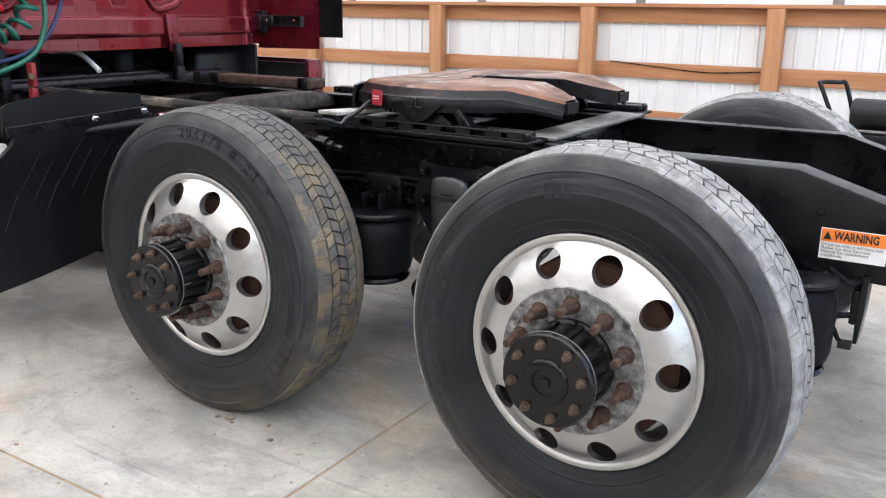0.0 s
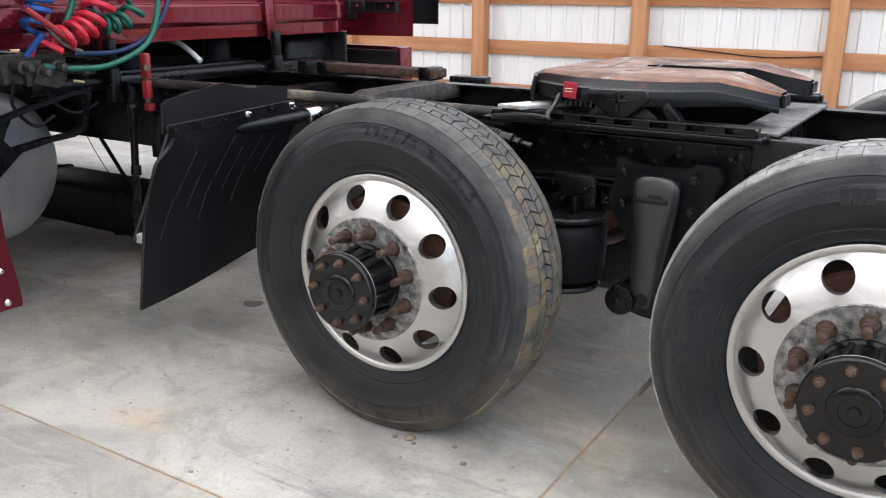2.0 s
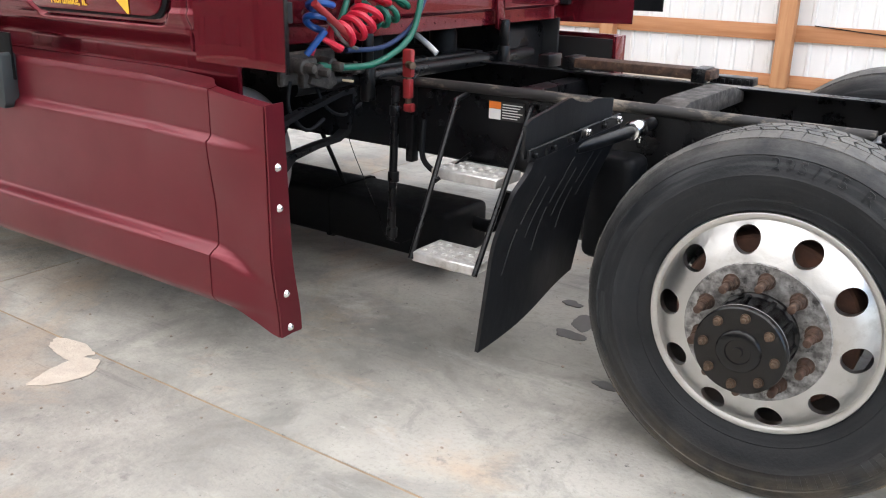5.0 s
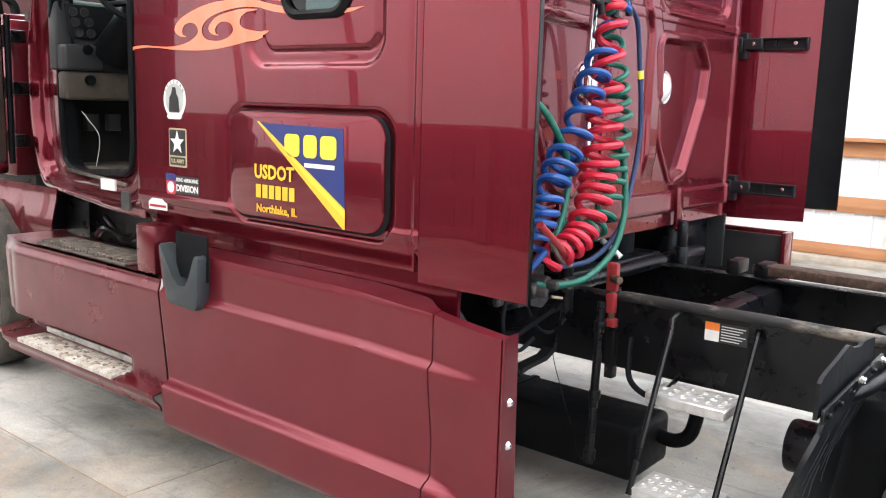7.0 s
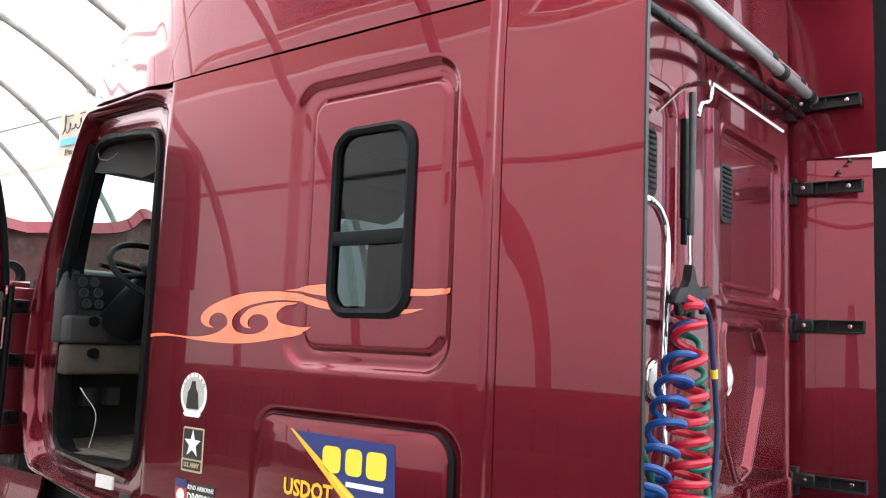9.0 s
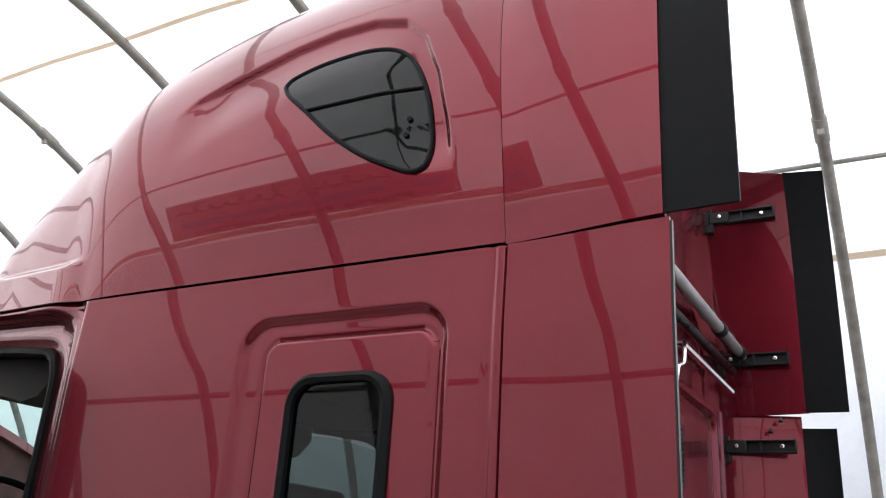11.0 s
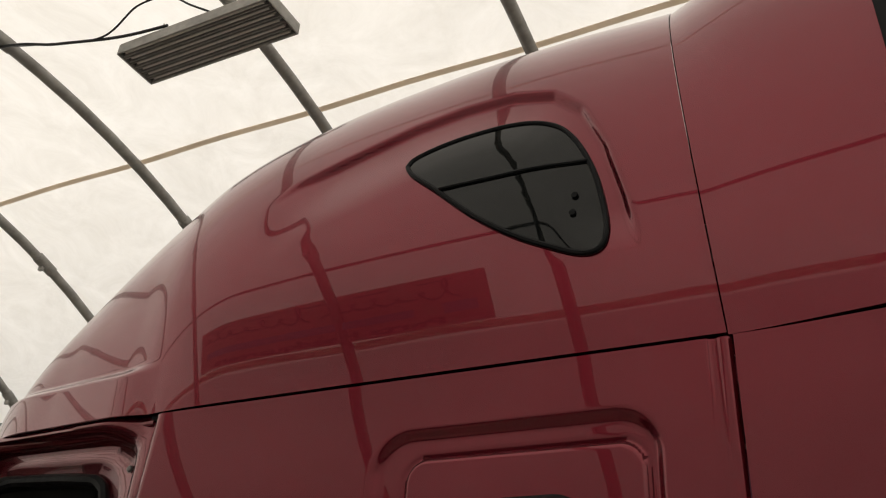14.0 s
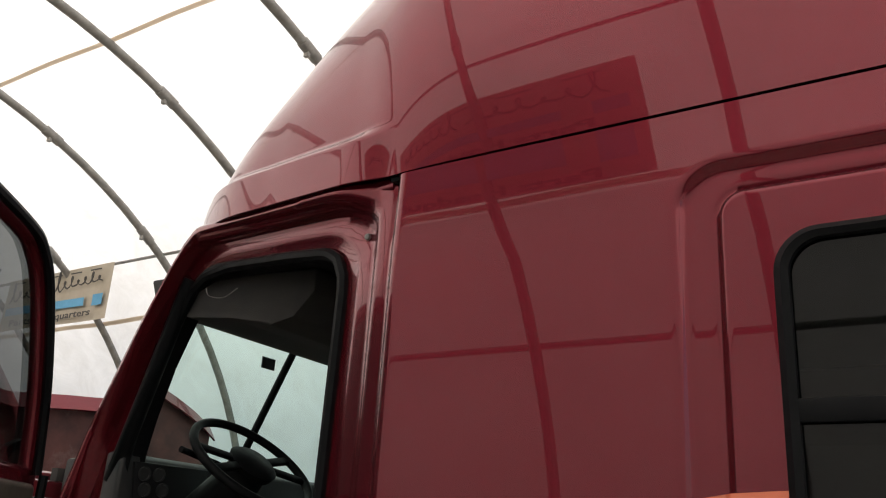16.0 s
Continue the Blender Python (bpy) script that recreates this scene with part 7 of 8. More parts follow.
DARK_GLASS = mat("opaque_dark_roof_glass", (0.006, 0.007, 0.007), (0.004, 0.005, 0.005), scale=3, rough=0.02, rough2=0.03, spec=0.24)
part("roof_window", conform(edge, 0.005), DARK_GLASS, roof, "dark glass teardrop roof window")
part("roof_window_seal", tubed([(a, roof_side(a, b) - 0.004, b) for a, b in edge + edge[:2]], 0.0075, 8), SEAL, roof)
part("roof_window_bar", tubed([(x, roof_side(x, 3.285) - 0.008, 3.285 - 0.01 * (x + 3.8)) for x in steps(-3.785, -3.375, 12)], 0.0055, 8), SEAL, roof)
for dz in (0.0, 0.052):
    bm = bmesh.new()
    add_lathe(bm, [(0.0, -0.006), (0.008, -0.006), (0.009, 0.0)], 12)
    bmesh.ops.translate(bm, vec=(-3.41 + 0.1 * dz, roof_side(-3.41, 3.12 + dz) - 0.006, 3.12 + dz), verts=bm.verts)
    part("glass_stud", bm, SEAL, roof)

# ---- side extenders behind the sleeper
HE = [(-3.08, 1.40), (-2.9, 1.52), (-2.67, 1.62), (-2.5, 1.66)]
WE = [(-3.08, 1.240), (-2.67, 1.272), (-2.5, 1.28)]


EXT_TOP = [(-3.081, 0.975), (-3.0, 0.88), (-2.9, 0.80), (-2.78, 0.757), (-2.675, 0.727), (-2.5, 0.705)]


def ext_pt(x, f, s):
    """Upper extender; f runs up from its foot to a hollow top edge."""
    f *= lerp_table(EXT_TOP, x)
    h, w = lerp_table(HE, x), lerp_table(WE, x)
    z = h * f
    zz = 2.74 + 0.012 * smooth(-3.08, -2.67, x) + z
    return (x + joint_lean(zz) * smooth(-2.70, -3.081, x), CY + s * w * max(0.0, 1 - f ** NR) ** (1 / NR), zz)


def upper_extender(s):
    fmax = 1.0
    bm = bmesh.new()
    add_field(bm, steps(-3.081, -2.675, 16), steps(0.0, fmax, 48), lambda x, f: ext_pt(x, f, s))
    thick(bm, 0.014)
    e = part("roof_extender", bm, RED, truck, "maroon roof side extender with black rubber trailing edge", smooth=60)
    bm = bmesh.new()
    add_field(bm, steps(-2.688, -2.505, 6), steps(0.0, fmax, 48), lambda x, f: (lambda p: (p[0], p[1] - s * 0.006, p[2] + 0.003))(ext_pt(x, f, s)))
    thick(bm, 0.010)
    part("rubber_edge", bm, SEAL, e, "wide black rubber trailing strip", smooth=60)
    return e


upper_extender(-1), upper_extender(1)


def lower_extender(s):
    y = lambda x: CY + s * (1.256 + (0.012 if s < 0 else 0.13) * smooth(-3.10, -2.58, x))
    bm = bmesh.new()
    def pt(x, z):
        zz = z + (0.010 * smooth(-3.06, -2.66, x) * smooth(2.4, 2.736, z) if s < 0 else 0.0)
        return (x, y(x) - s * 0.008 * smooth(2.5, 2.75, z), zz)
    add_field(bm, steps(-3.071 if s < 0 else -3.115, -2.664 if s < 0 else -2.725, 18), steps(1.05, 2.736 if s < 0 else 2.752, 48), pt)
    thick(bm, 0.016)
    e = part("side_extender", bm, RED, truck, "maroon side extender panel behind the sleeper", smooth=60)
    if s < 0:
        bm = bmesh.new()
        add_field(bm, [-2.663, -2.6605, -2.658], steps(1.045, 2.737, 30), lambda x, z: (x, y(x) - s * (0.008 * smooth(2.5, 2.75, z) - 0.002), z))
        thick(bm, 0.014)
        part("edge_trim", bm, BLACK_GLOSS, e, "glossy black edge trim")
    else:
        bm = bmesh.new()
        add_field(bm, steps(-2.755, -2.575, 6), steps(1.12, 2.70, 30), lambda x, z: (x, y(x) + 0.006, z))
        thick(bm, 0.010)
        part("rubber_edge", bm, SEAL, e, "wide black rubber trailing strip")
    return e


lower_extender(-1)
part("extender_seam", boxed(-3.03, -2.68, -0.28, -0.262, 2.715, 2.775, 0.002), SEAL, truck, "black gap strip between the side extenders")
far_ext = lower_extender(1)
# inner brackets of the extenders
for z in (1.215, 1.935, 2.597, 3.01, 3.73):
    for s in (1, -1):
        if s < 0 and z > 3.5:
            continue
        yb = CY + s * (1.235 if s > 0 else 1.19) if z < 2.75 else CY + s * (ext_pt(-2.9, (z - 2.75) / 1.52 / 0.80, 1)[1] - CY - 0.03 - (0.04 if s < 0 else 0))
        bm = bmesh.new()
        d = -s

        def slab(x0, x1, a, b, z0, z1, bev=0.004):
            q0, q1 = sorted((yb + d * a, yb + d * b))
            add_box(bm, x0, x1, q0, q1, z + z0, z + z1, bev, 1)

        # hinge block with lugs, then a hollow arm between two flanges
        slab(-3.12, -3.055, -0.01, 0.035, -0.046, 0.034, 0.006)
        slab(-3.09, -3.035, -0.012, 0.03, -0.074, 0.056)
        slab(-3.055, -2.955, -0.004, 0.036, -0.034, 0.030, 0.008)
        slab(-2.957, -2.738, 0.0, 0.010, -0.030, 0.026)
        slab(-2.957, -2.738, 0.0, 0.034, 0.020, 0.028, 0.002)
        slab(-2.957, -2.738, 0.0, 0.034, -0.034, -0.026, 0.002)
        slab(-2.746, -2.736, 0.0, 0.034, -0.034, 0.028, 0.002)
        slab(-2.90, -2.89, 0.008, 0.026, -0.028, 0.022, 0.001)
        br = part("extender_bracket", bm, PLASTIC, truck, "black moulded extender bracket")
        for x in (-3.0, -2.80):
            b2 = bmesh.new()
            add_cyl(b2, (x, yb - s * (0.034 if x < -2.9 else 0.009), z), (x, yb - s * (0.046 if x < -2.9 else 0.022), z), 0.011, seg=10, bevel=0.002)
            part("bolt", b2, CHROME, br)
for dx, dz in ((0.0, 0.05), (-0.05, 0.0), (0.03, -0.05)):
    bm = bmesh.new()
    v = bmesh.ops.create_cone(bm, cap_ends=True, segments=3, radius1=0.018, radius2=0.004, depth=0.02)["verts"]
    bmesh.ops.rotate(bm, matrix=Matrix.Rotation(math.pi / 2, 3, "X"), verts=v)
    bmesh.ops.translate(bm, vec=(-2.80 + dx, CY + 1.235, 2.72 - 0.02 + dz - 0.03), verts=v)
    part("rivet_cluster", bm, PLASTIC, far_ext)
# tie tubes between the upper extenders
for dz, dx in ((0.0, 0.0), (0.075, -0.05)):
    bm = bmesh.new()
    add_cyl(bm, (-2.95 + dx, CY - 1.2, 3.03 + dz), (-2.95 + dx, CY + 1.2, 3.03 + dz), 0.026, seg=18)
    tie = part("tie_tube", bm, TANK_ALU, truck, "pale grey metal tube tying the roof extenders")
    for yy in (CY + 1.12, CY - 1.12, CY + 0.7):
        bm = bmesh.new()
        add_cyl(bm, (-2.95 + dx, yy - 0.03, 3.03 + dz), (-2.95 + dx, yy + 0.03, 3.03 + dz), 0.034, seg=16, bevel=0.004)
        part("tube_clamp", bm, PLASTIC, tie)
part("tie_rail", tubed([(-2.98, CY - 1.1, 2.90), (-2.98, CY + 1.1, 2.93)], 0.02, 12), BLACK, truck, "black tube beneath the tie tubes")
# panel closing the roof behind the sleeper, seen between the extenders
bm = bmesh.new()
add_field(bm, steps(-1.19, 1.19, 60), steps(0.0, 0.93, 20), lambda u, f: (-3.075 + 0.02 * math.cos(u * 9) * (1 if abs(u) < 0.9 else 0), CY + u, 2.74 + f * 1.36 * max(0.0, 1 - abs(u / 1.24) ** NR) ** (1 / NR)))
thick(bm, 0.008)
part("roof_rear_wall", bm, RED, truck, "maroon ribbed rear face of the roof")

# ---- hose hanger and coiled lines
hang = part("hose_hanger", tubed([(-2.86, 0.60, 2.69), (-2.86, 1.36, 2.69)], 0.012, 8), CHROME, truck, "bright hose hanger arm with a black spring stick")
part("hanger_stub", tubed(spline([(-3.05, 0.60, 2.62), (-2.95, 0.60, 2.69), (-2.86, 0.60, 2.69)], 5), 0.010, 8), CHROME, hang)
part("hanger_clip", tubed(spline([(-2.86, 0.62, 2.69), (-2.86, 0.60, 2.63), (-2.86, 0.53, 2.60), (-2.86, 0.50, 2.55)], 5), 0.007, 8), CHROME, hang)
bm = bmesh.new()
add_cyl(bm, (-2.86, 0.455, 2.62), (-2.86, 0.442, 2.155), 0.0125, seg=14, bevel=0.004)
part("spring_stick", bm, GAUGE, hang)
bm = bmesh.new()
add_box(bm, -2.872, -2.85, 0.380, 0.408, 2.20, 2.52, 0.006)
add_box(bm, -2.870, -2.852, 0.386, 0.402, 2.12, 2.20, 0.004)
part("rolled_strap", bm, SEAL, hang)
part("chain_hook", tubed(spline([(-2.86, 0.442, 2.16), (-2.86, 0.435, 2.13), (-2.86, 0.44, 2.09), (-2.86, 0.44, 2.06)], 5), 0.005, 6), CHROME, hang)
bm = bmesh.new()
add_prism(bm, [(0.40, 1.93), (0.43, 1.955), (0.47, 1.955), (0.50, 1.935), (0.52, 1.955), (0.575, 1.975), (0.595, 2.0), (0.57, 2.005), (0.50, 1.985), (0.48, 2.0), (0.462, 2.01), (0.452, 2.062),
               (0.428, 2.062), (0.42, 2.01), (0.395, 1.985), (0.35, 1.985), (0.315, 1.96), (0.30, 1.935), (0.33, 1.93), (0.36, 1.945)], "x", -2.875, -2.847, 0.004)
add_cyl(bm, (-2.861, 0.345, 1.95), (-2.861, 0.365, 1.905), 0.013, seg=10)
add_cyl(bm, (-2.861, 0.455, 1.95), (-2.861, 0.455, 1.90), 0.013, seg=10)
add_cyl(bm, (-2.861, 0.545, 1.96), (-2.861, 0.555, 1.915), 0.013, seg=10)
part("hose_clamp", bm, PLASTIC, hang)


def coil(name, path, r, turns, wire, material, label, tail0=(), tail1=()):
    P = spline(path, 24)
    n = turns * 16
    pts = [Vector(p) for p in tail0]
    for k in range(n + 1):
        t = k / n
        q = t * (len(P) - 1)
        i = min(int(q), len(P) - 2)
        c = P[i].lerp(P[i + 1], q - i)
        d = (P[i + 1] - P[i]).normalized()
        u = Vector((1, 0, 0))
        u = (u - d * u.dot(d)).normalized()
        w = d.cross(u)
        a = 2 * math.pi * turns * (t + 0.012 * math.sin(t * 23))
        d = (d + Vector((0.25 * math.sin(t * 31), 0.0, 0))).normalized()
        rr = r * (0.72 + 0.28 * math.sin(math.pi * min(1, t * 1.1))) * (1 + 0.08 * math.sin(k * 0.37))
        pts.append(c + (u * math.cos(a) + w * math.sin(a)) * rr)
    pts += [Vector(p) for p in tail1]
    return part(name, tubed(pts, wire, 8), material, truck, label)


coil("air_hose", [(-2.85, 0.43, 1.93), (-2.84, 0.39, 1.70), (-2.83, 0.37, 1.50), (-2.83, 0.35, 1.37), (-2.83, 0.30, 1.25), (-2.83, 0.21, 1.15), (-2.84, 0.10, 1.11)], 0.056, 16, 0.0125, RED_HOSE, "red coiled air hose",
     [(-2.86, 0.40, 1.96)], [(-2.86, 0.04, 1.12), (-2.88, 0.02, 1.06)])
coil("air_hose", [(-2.87, 0.50, 1.93), (-2.87, 0.41, 1.78), (-2.86, 0.31, 1.64), (-2.86, 0.24, 1.51), (-2.86, 0.14, 1.40), (-2.86, 0.08, 1.31), (-2.86, 0.05, 1.22), (-2.86, 0.02, 1.15)], 0.050, 14, 0.0118, BLUE_HOSE, "blue coiled air hose",
     [(-2.86, 0.53, 1.96)], [(-2.88, 0.0, 1.06)])
coil("electric_cable", [(-2.89, 0.46, 1.93), (-2.89, 0.53, 1.76), (-2.89, 0.57, 1.62), (-2.89, 0.58, 1.48), (-2.89, 0.56, 1.34), (-2.88, 0.49, 1.21), (-2.88, 0.36, 1.16), (-2.88, 0.26, 1.20)], 0.042, 17, 0.0108, GREEN_HOSE, "green coiled electric cable", [(-2.88, 0.45, 1.96)])
part("cable_tail", tubed(spline([(-2.88, 0.60, 1.46), (-2.86, 0.605, 1.32), (-2.85, 0.59, 1.20), (-2.85, 0.52, 1.08), (-2.85, 0.34, 1.01), (-2.86, 0.18, 1.005), (-2.88, 0.06, 1.02)], 10), 0.012, 10), GREEN_HOSE, truck, "green cable tail looping to the frame")
part("cable_tail", tubed(spline([(-2.92, -0.08, 1.64), (-2.90, 0.06, 1.60), (-2.88, 0.15, 1.51), (-2.88, 0.23, 1.40), (-2.88, 0.22, 1.26), (-2.88, 0.15, 1.12)], 10), 0.012, 10), GREEN_HOSE, truck, "green cable tail")
bt = part("cable_tail", tubed(spline([(-2.86, 0.55, 1.95), (-2.88, 0.66, 1.90), (-2.89, 0.72, 1.75), (-2.89, 0.75, 1.60), (-2.89, 0.755, 1.48), (-2.89, 0.71, 1.30), (-2.88, 0.6, 1.14), (-2.88, 0.42, 1.06), (-2.88, 0.2, 1.06)], 10), 0.0095, 10), NAVY_LINE, truck, "dark blue braided line")
bm = bmesh.new()
add_cyl(bm, (-2.89, 0.725, 1.735), (-2.89, 0.731, 1.705), 0.0125, seg=12)
part("yellow_sleeve", bm, BRIGHT_YELLOW, bt)
part("hose_grip", tubed([(-2.82, -0.02, 1.23), (-2.81, 0.16, 1.10)], 0.013, 10), RED_PART, truck, "pale red hose end fitting")
part("steel_ring", tubed(spline([(-2.83, 0.02, 1.20), (-2.82, 0.06, 1.16), (-2.82, 0.12, 1.10), (-2.83, 0.2, 1.07)], 5), 0.007, 8), STEEL, truck, "bright hose crimp wire")
bm = bmesh.new()
add_box(bm, -2.955, -2.93, -0.07, 0.20, 0.955, 1.065, 0.006, 1)
add_box(bm, -2.93, -2.90, 0.005, 0.075, 0.945, 1.045, 0.008)
add_prism(bm, [(0.02, 0.96), (0.12, 0.93), (0.16, 0.95), (0.14, 1.0), (0.05, 1.02)], "x", -2.928, -2.885, 0.006)
gl = part("coupling_block", bm, GRIME, truck, "grimy grey air coupling block behind the sleeper")
for y, z in ((-0.02, 1.025), (0.05, 1.005), (0.115, 1.02)):
    bm = bmesh.new()
    add_cyl(bm, (-2.93, y, z), (-2.865, y, z - 0.004), 0.026, seg=18, bevel=0.004)
    add_cyl(bm, (-2.865, y, z - 0.004), (-2.83, y + 0.006, z - 0.006), 0.017, seg=6, bevel=0.002)
    part("coupling", bm, GRIME, gl)
bm = bmesh.new()
add_cyl(bm, (-2.89, 0.16, 1.005), (-2.87, 0.275, 0.99), 0.017, seg=14, bevel=0.003)
add_cyl(bm, (-2.873, 0.225, 0.997), (-2.871, 0.245, 0.994), 0.024, seg=6, bevel=0.002)
part("hose_union", bm, GRIME, gl)
for y, z in ((0.20, 0.955),):
    bm = bmesh.new()
    add_cyl(bm, (-2.90, y, z), (-2.875, y + 0.03, z - 0.006), 0.005, seg=10)
    part("dust_cap", bm, DECAL_TAN, gl)
part("block_line", tubed(spline([(-2.93, -0.03, 0.97), (-2.92, -0.05, 0.88), (-2.91, 0.02, 0.80), (-2.90, 0.10, 0.83)], 6), 0.007, 8), SEAL, gl)
part("block_line", tubed(spline([(-2.93, 0.09, 0.95), (-2.91, 0.12, 0.87), (-2.90, 0.20, 0.83), (-2.90, 0.30, 0.86)], 6), 0.006, 8), SEAL, gl)
# red shut-off valve on the near rail
bm = bmesh.new()
add_box(bm, -2.80, -2.755, 0.465, 0.49, 0.95, 1.055, 0.008)
add_box(bm, -2.795, -2.76, 0.462, 0.49, 0.87, 0.945, 0.006)
add_box(bm, -2.79, -2.75, 0.46, 0.49, 0.82, 0.852, 0.006)
val = part("shut_off_valve", bm, RED_PART, truck, "red painted valve with brass stem")
bm = bmesh.new()
add_cyl(bm, (-2.775, 0.47, 0.998), (-2.735, 0.45, 0.998), 0.014, seg=12, bevel=0.002)
add_cyl(bm, (-2.775, 0.475, 0.85), (-2.775, 0.475, 0.95), 0.012, seg=12)
part("brass_stem", bm, BRASSY, val)
val.location = (-0.045, 0.008, -0.006)
part("valve_post", boxed(-2.80, -2.765, 0.49, 0.53, 0.62, 0.96, 0.005), BLACK, val)

# ---- side skirt
SKX0, SKX1, SKX2 = -4.305, -2.955, -2.695


def skirt_y(x, z):
    """Outer face of the skirt."""
    y = -0.335 - 0.045 * smooth(0.55, 0.85, z) * min(1.0, max(0.0, (x + 3.30) / 0.60))
    y -= 0.022 * smooth(0.835, 0.815, z)
    low = 0.475 - 0.07 * smooth(-2.95, -2.72, x)
    y -= 0.042 * smooth(low, low - 0.030, z) * (1 - 0.8 * smooth(-2.85, -2.72, x))
    y += 0.004 * smooth(0.97, 0.99, z) + 0.03 * smooth(0.31, 0.26, z)
    k = min(1.0, max(0.0, (x + 2.955) / 0.25))
    return y * (1 - k) + (-0.380 + 0.025 * smooth(0.5, 0.22, z)) * k


def skirt_top(x):
    return 0.993 - 0.012 * smooth(-3.4, -2.98, x) - 0.026 * max(0.0, (x + 2.98) / 0.285)


def skirt_bot(x):
    return 0.275 - 0.065 * smooth(-2.97, -2.70, x) ** 1.5


def rake(x, f):
    """The front edge of the skirt leans forward towards the top."""
    return x - 0.118 * f ** 1.3 * smooth(-3.95, -4.305, x)


def skirt_panel(name, x0, x1, label):
    bm = bmesh.new()
    def pt(x, f):
        z = skirt_bot(x) + (skirt_top(x) - skirt_bot(x)) * f
        return (rake(x, f), skirt_y(x, z), z)
    add_field(bm, steps(x0, x1, max(8, int((x1 - x0) / 0.03))), steps(0, 1, 70), pt)
    # return flanges at the top and foot
    n = max(8, int((x1 - x0) / 0.03))
    add_field(bm, steps(x0, x1, n), [0, 1], lambda x, f: (rake(x, 1.0), skirt_y(x, skirt_top(x)) + (0.12 - 0.085 * smooth(-3.1, -2.94, x)) * f, skirt_top(x) + 0.006 * f))
    add_field(bm, steps(x0, x1, n), [0, 1], lambda x, f: (x, skirt_y(x, skirt_bot(x)) + 0.10 * f, skirt_bot(x) - 0.005 * f))
    bmesh.ops.remove_doubles(bm, verts=bm.verts, dist=0.001)
    thick(bm, 0.008)
    return part(name, bm, RED_SKIRT, truck, label, smooth=50)


sk = skirt_panel("side_skirt", SKX0, SKX1 - 0.003, "maroon chassis skirt with a moulded ledge")
sk2 = skirt_panel("side_skirt", SKX1 + 0.003, SKX2, "maroon rear skirt end with a bolted flange")
bm = bmesh.new()
add_field(bm, [0, 0.25, 0.5, 0.75, 1.0], steps(0, 1, 20), lambda u, f: (SKX2 + 0.004 - 0.01 * u, (lambda z: skirt_y(SKX2, z))(0.21 + 0.76 * f) + 0.002 + (0.10 - 0.02 * f) * u, 0.21 + (skirt_top(SKX2) - 0.205) * f))
thick(bm, 0.006)
part("end_flange", bm, RED_SKIRT, sk2)
for z in (0.767, 0.639, 0.353, 0.234):
    bm = bmesh.new()
    add_lathe(bm, [(0.0, -0.010), (0.006, -0.009), (0.010, -0.005), (0.0135, 0.0), (0.0, 0.0)], 14)
    bmesh.ops.rotate(bm, matrix=Matrix.Rotation(math.pi / 2, 3, "Z"), verts=bm.verts)
    bmesh.ops.translate(bm, vec=(SKX2 + 0.006, skirt_y(SKX2, z) + 0.045, z), verts=bm.verts)
    part("flange_bolt", bm, CHROME, sk2)
part("inner_apron", boxed(-4.6, -2.99, -0.205, -0.185, 0.90, 1.09, 0.004), RED, truck, "dark maroon apron under the sleeper")
part("inner_apron", boxed(-6.2, -3.05, 2 * CY + 0.185, 2 * CY + 0.205, 0.80, 1.075, 0.004), PLASTIC, truck, "black apron under the sleeper on the passenger side")
# charcoal toe-hold clipped over the skirt's front corner
bm = bmesh.new()
add_prism(bm, [(-4.33, 1.02), (-4.285, 0.815), (-4.26, 0.795), (-4.10, 0.79), (-4.085, 0.81), (-4.075, 1.0), (-4.10, 1.005), (-4.125, 0.905), (-4.15, 0.872), (-4.20, 0.866), (-4.245, 0.90), (-4.308, 1.03)], "y", -0.395, -0.33, 0.010)
part("toe_hold", bm, TEAL_PLASTIC, truck, "charcoal moulded toe-hold step")
# flat black sheet stands in for the deep shade inside the toe-hold
part("toe_shade_sheet", boxed(-4.27, -4.07, -0.352, -0.345, 0.90, 1.075, 0.0), SEAL, truck)

# ---- cab entry steps and front lower panel
def entry_y(x, z):
    y = -0.325
    y -= 0.015 * smooth(0.85, 0.80, z)
    y += 0.09 * smooth(0.50, 0.47, z) * smooth(0.41, 0.425, z) * smooth(-4.62, -4.72, x)
    y -= 0.075 * smooth(0.418, 0.400, z) - 0.03 * smooth(0.39, 0.34, z)
    y += 0.05 * smooth(-5.65, -5.9, x)
    return y


bm = bmesh.new()
add_field(bm, steps(-5.88, -4.352, 60), steps(0.0, 1.0, 60), lambda x, f: (lambda z: (x - 0.082 * f * smooth(-4.7, -4.352, x) + 0.06 * (1 - f) * smooth(-5.6, -5.9, x), entry_y(x, z), z))(0.33 + f * (0.865 - 0.33)))
add_field(bm, steps(-5.88, -4.434, 60), [0, 1], lambda x, f: (x, entry_y(x, 0.865) + 0.30 * f, 0.865))
thick(bm, 0.008)
entry = part("entry_fairing", bm, RED_DULL, truck, "scuffed maroon entry fairing with two muddy steps", smooth=50)
part("entry_post", boxed(-4.60, -4.465, -0.325, -0.10, 0.866, 1.07, 0.012), RED_DULL, entry)
bm = bmesh.new()
add_box(bm, -5.52, -4.67, -0.418, -0.262, 0.398, 0.419, 0.005)
st = part("lower_step", bm, STEP_DIRT, entry, "mud-caked aluminium step")
bm = bmesh.new()
rng = random.Random(8)
for k in range(30):
    for q in range(4):
        cx, cy = -5.48 + 0.028 * k + 0.014 * (q % 2), -0.403 + 0.035 * q
        add_cyl(bm, (cx, cy, 0.417), (cx, cy, 0.4225), 0.009, 0.006, seg=8)
grip = part("grip_studs", bm, STEP_DIRT, entry)
tagged(grip, kind="stuff")
bm = bmesh.new()
